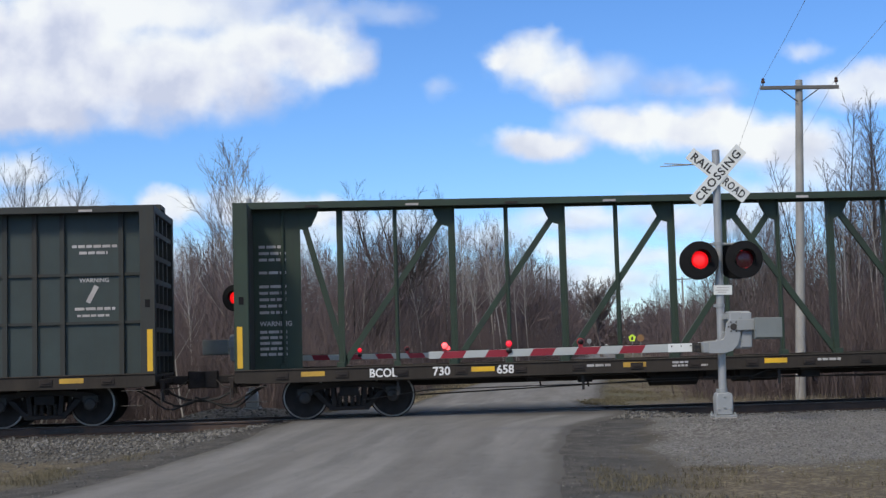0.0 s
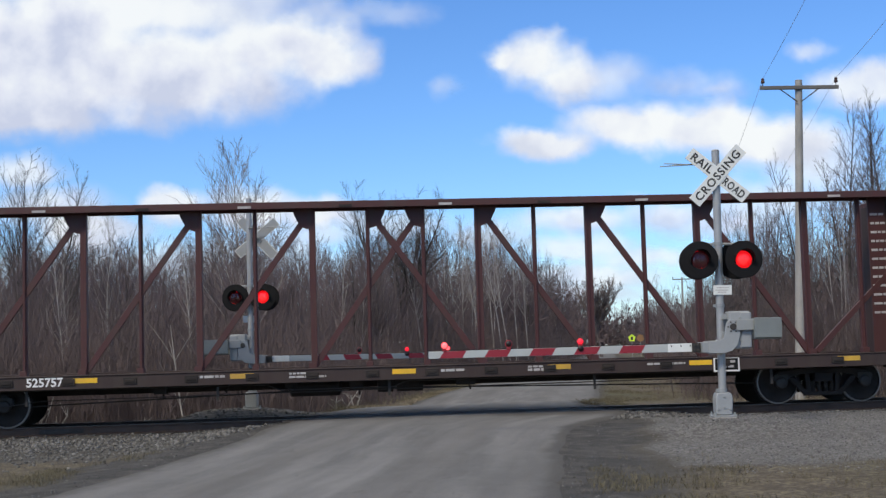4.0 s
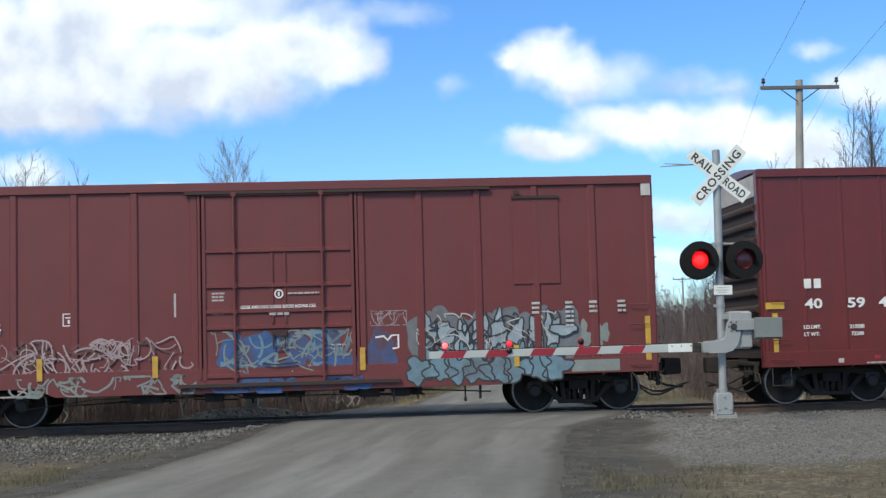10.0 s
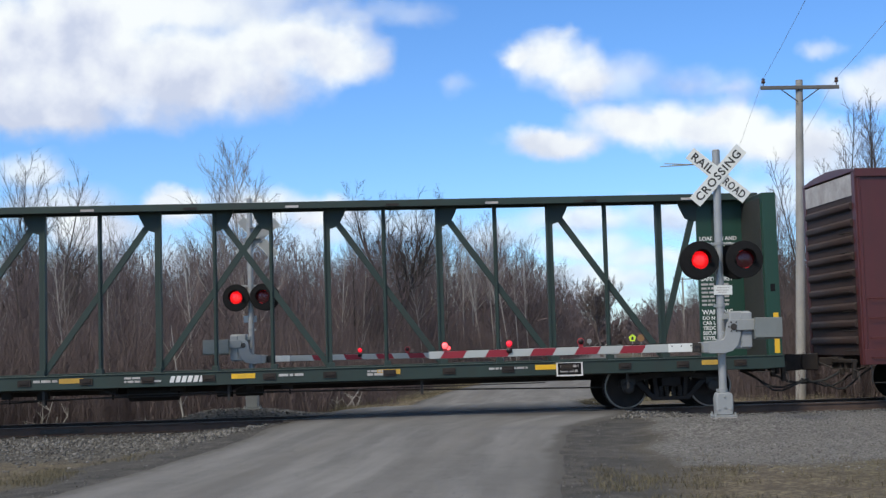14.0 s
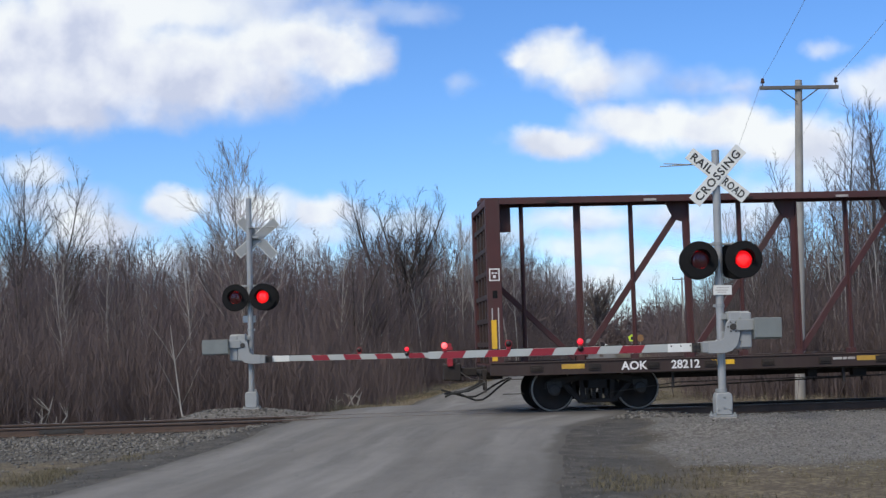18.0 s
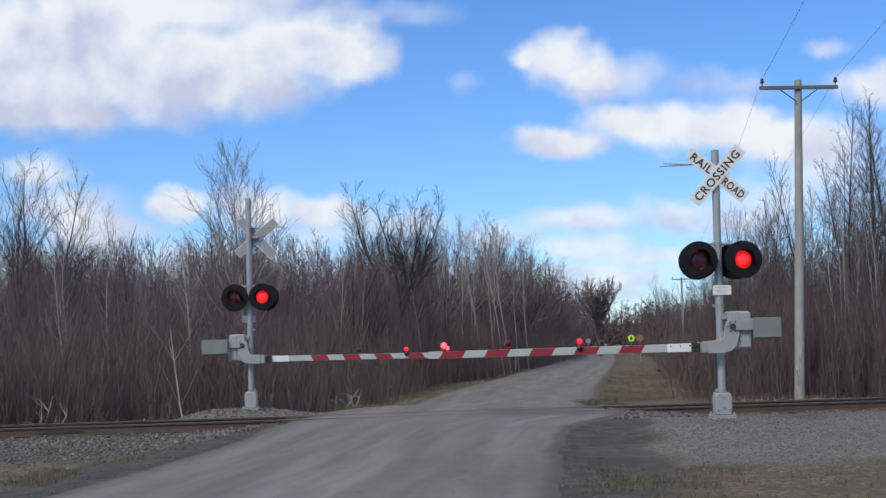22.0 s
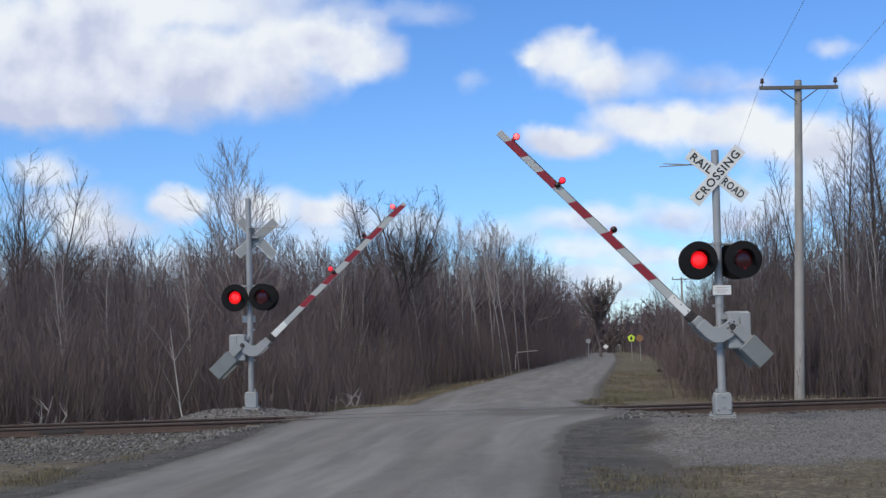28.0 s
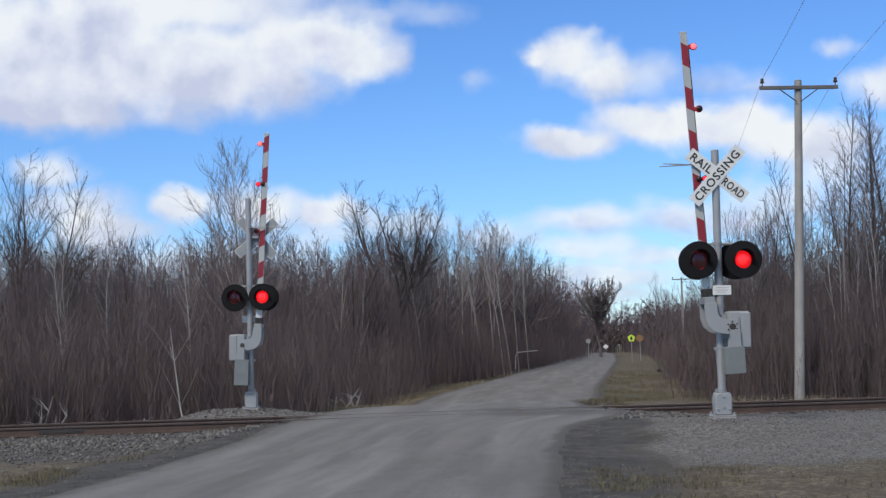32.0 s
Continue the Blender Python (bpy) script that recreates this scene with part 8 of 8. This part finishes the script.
def pale_branch(name, x, y, high, seed, label, stems=3):
    """A small dead branch or sapling, bare and pale."""
    g = np.random.default_rng(seed)
    thing = empty(name, Matrix(), label, "branch", "pale dead branches at the edge of the woods" if stems > 1 else "")
    z0 = ground_z(x, y) - 0.05
    for k in range(stems):
        p = np.array([x + g.normal(0, 0.08), y, z0])
        d = np.array([g.normal(0, 0.25 if stems > 1 else 0.05), g.normal(0, 0.1), 1.0]) * high * g.uniform(0.6, 1.0) / 3
        pts = [p]
        for i in range(3):
            pts.append(pts[-1] + d + g.normal(0, 0.06 if stems > 1 else 0.02, 3) * high)
        bm = bmesh.new()
        tube(bm, [tuple(q) for q in pts], [0.030, 0.022, 0.015, 0.005], 5)
        part("stem", bm, M["bark_pale"], thing)
        for i in (1, 2):
            for _ in range(3):
                e = pts[i] + np.array([g.normal(0, 0.2), g.normal(0, 0.1), g.uniform(0.1, 0.35)]) * high
                bm = bmesh.new()
                tube(bm, [tuple(pts[i]), tuple((pts[i] + e) / 2 + g.normal(0, 0.02, 3)), tuple(e)], [0.010, 0.007, 0.003], 4)
                part("side_branch", bm, M["bark_pale"], thing)


for x, y, high, seed in ((-10.1, 32.5, 1.3, 1), (-9.8, 32.6, 1.0, 2),  (-2.95, 37.2, 0.9, 4), (-2.55, 37.6, 0.7, 5), (-7.7, 32.6, 0.6, 6), (12.6, 44.0, 1.6, 7), (14.2, 43.0, 1.2, 8)):
    pale_branch("dead_branch", x, y, high, seed, "pale bare dead branch at the edge of the brush", 2)
pale_branch("sapling", -6.6, 32.75, 3.3, 3, "thin white-barked sapling beside the gravel pad", 1)
bm = bmesh.new()
tube(bm, [(5.2, 98.0, -0.3), (5.25, 98.0, 0.75), (5.4, 98.0, 0.95), (6.1, 98.1, 1.02), (6.9, 98.0, 1.05)], [0.05, 0.05, 0.045, 0.04, 0.03], 6)
tagged(new("broken_sapling", finish(bm, "broken_sapling", M["bark_pale"])), "pale broken sapling bent over beside the road", "branch")
bm = bmesh.new()
bmesh.ops.create_icosphere(bm, subdivisions=2, radius=0.17)
for v in bm.verts:
    v.co.z *= 0.8
    v.co += v.normal * 0.05 * noise.noise(v.co * 6)
stump = tagged(new("stump", finish(bm, "stump", M["black"])), "charred black stump on the grass verge", "stump")
stump.location = (14.6, 90.0, ground_z(14.6, 90.0) + 0.07)


def grass(name, label, spots, material, tall, seed):
    g = np.random.default_rng(seed)
    vs, fs, base = [], [], 0
    for x, y in spots:
        z = ground_z(x, y)
        for _ in range(8):
            px, py = x + g.normal(0, 0.07), y + g.normal(0, 0.07)
            h = tall * g.uniform(0.4, 1.2)
            lx, ly = g.normal(0, 0.7) * h, g.normal(0, 0.7) * h
            w = g.uniform(0.0018, 0.004)
            a = g.uniform(0, 3.14)
            dx, dy = w * math.cos(a), w * math.sin(a)
            vs.append(((px - dx, py - dy, z - 0.01), (px + dx, py + dy, z - 0.01), (px + lx * 0.4 + dx * 0.7, py + ly * 0.4 + dy * 0.7, z + 0.6 * h), (px + lx * 0.4 - dx * 0.7, py + ly * 0.4 - dy * 0.7, z + 0.6 * h), (px + lx, py + ly, z + h)))
            fs.append(((base, base + 1, base + 2), (base, base + 2, base + 3), (base + 3, base + 2, base + 4)))
            base += 5
    ob = new(name, arrays_mesh(name, np.array(vs).reshape(-1, 3), np.array(fs).reshape(-1, 3), M[material]))
    tagged(ob, label, "grass", kind="stuff")


spots = []
while len(spots) < 1300:
    y = rt.uniform(11.5, 23)
    w = rt.choice([-1, 1]) * (3.4 + abs(rt.gauss(0, 1.9)))
    x = road_x(y) + w
    if w > 0 and y > 16.5 + rt.gauss(0, 0.5) and rt.random() < 0.97:
        continue
    if w < 0 and y > 21 + rt.gauss(0, 0.6):
        continue
    if noise.noise((x * 0.9, y * 0.9, 3.3)) < 0.02:
        continue
    spots.append((x, y))
grass("grass", "short dry tufts of grass on the near verge", spots, "dry_grass", 0.075, 2)
spots = []
while len(spots) < 5200:
    y = 32 + 60 * rt.random() ** 1.6
    if rt.random() < 0.5:
        x = road_x(y) + 2.9 + 0.7 * step(33, 52, y) + abs(rt.gauss(0, 2.6))
    else:
        x = road_x(y) - 2.8 - 0.7 * step(33, 52, y) - abs(rt.gauss(0, 1.6))
    s, o = track_so(x, y)
    if o > -2.6 or math.hypot(x - FAR_MAST[0], y - FAR_MAST[1]) < 2.7 or noise.noise((x * 0.4, y * 0.22, 8.0)) < -0.08:
        continue
    spots.append((x, y))
for _ in range(1500):
    s, o = rt.uniform(4.5, 16), -rt.uniform(3.0, 9.5)
    p = on_track(s, o)
    spots.append((p.x, p.y))
grass("grass", "dry straw-coloured grass on the far verge", spots, "dry_grass", 0.11, 3)
spots = []
while len(spots) < 1700:
    y = 33 + 60 * rt.random() ** 1.4
    x = road_x(y) - 2.75 - 0.7 * step(33, 52, y) - abs(rt.gauss(0, 0.9))
    s, o = track_so(x, y)
    if o < -2.8 and math.hypot(x - FAR_MAST[0], y - FAR_MAST[1]) > 2.7:
        spots.append((x, y))
grass("grass", "flattened pale grass between the road and the brush", spots, "straw", 0.10, 9)
spots = []
while len(spots) < 420:
    y = rt.uniform(36.5, 41.5)
    x = rt.uniform(8.6, 14.5)
    if noise.noise((x * 0.8, y * 0.8, 1.0)) > -0.05:
        spots.append((x, y))
grass("grass", "tall pale straw at the foot of the brush", spots, "straw", 0.38, 7)
spots = []
while len(spots) < 260:
    y = rt.uniform(31.8, 33.6)
    x = rt.uniform(-12, -2.5)
    if noise.noise((x * 1.1, y * 0.8, 5.0)) > 0.08 and math.hypot(x - FAR_MAST[0], y - FAR_MAST[1]) > 2.3:
        spots.append((x, y))
grass("grass", "thin dry weeds along the far side of the track", spots, "dry_grass", 0.30, 8)


# ---- what moves ----
def motions():
    for ob, rows in CLOUD_ROWS:
        walk(ob, rows)
    for car, mid in CARS:
        walk(car, [(t, Matrix.Translation(on_track(mid + travel(t), 0)) @ pose(0, 0, 0, 0, 0, TRACK_TURN)) for t in [0.25 * k for k in range(129)]])
    mids = {car: mid for car, mid in CARS}
    for w, dx, car in TURNING:
        # the wheels roll while their car is near the crossing
        seat = Matrix.Translation((dx, 0, 0.457))
        t0, t1 = max(0.0, (-26 - mids[car]) / SPEED), min(32.0, (26 - mids[car]) / SPEED)
        rows, t, k = [], t0, 0
        if t0 > 0:
            rows.append((0.0, seat))
        while t < t1:
            rows.append((t, seat @ pose(0, 0, 0, 0, 73.2 * k, 0)))
            t, k = t + 1 / 17.5, k + 1
        rows.append((32.0, rows[-1][1]))
        clean = []
        for r in rows:
            if not clean or frame(r[0]) > frame(clean[-1][0]):
                clean.append(r)
        walk(w, clean)
    for sig, table, swap in ((NEAR, GATE_NEAR, False), (FARS, GATE_FAR, True)):
        walk(sig["arm"], gate_rows(sig, table))
        for side in ("left", "right"):
            seen = side if not swap else ("right" if side == "left" else "left")
            first = seen == "left"
            for slat, z in sig[side]:
                seat = Matrix.Translation((0, -0.163, z))
                walk(slat, blink_rows(first, seat @ pose(0, 0, 0, -86.5), seat))
            for cap in sig["cap_" + side]:
                first = (side == "left") != swap
                walk(cap, blink_rows(first, Matrix.Translation((0, 0, -0.115)), Matrix()))


motions()
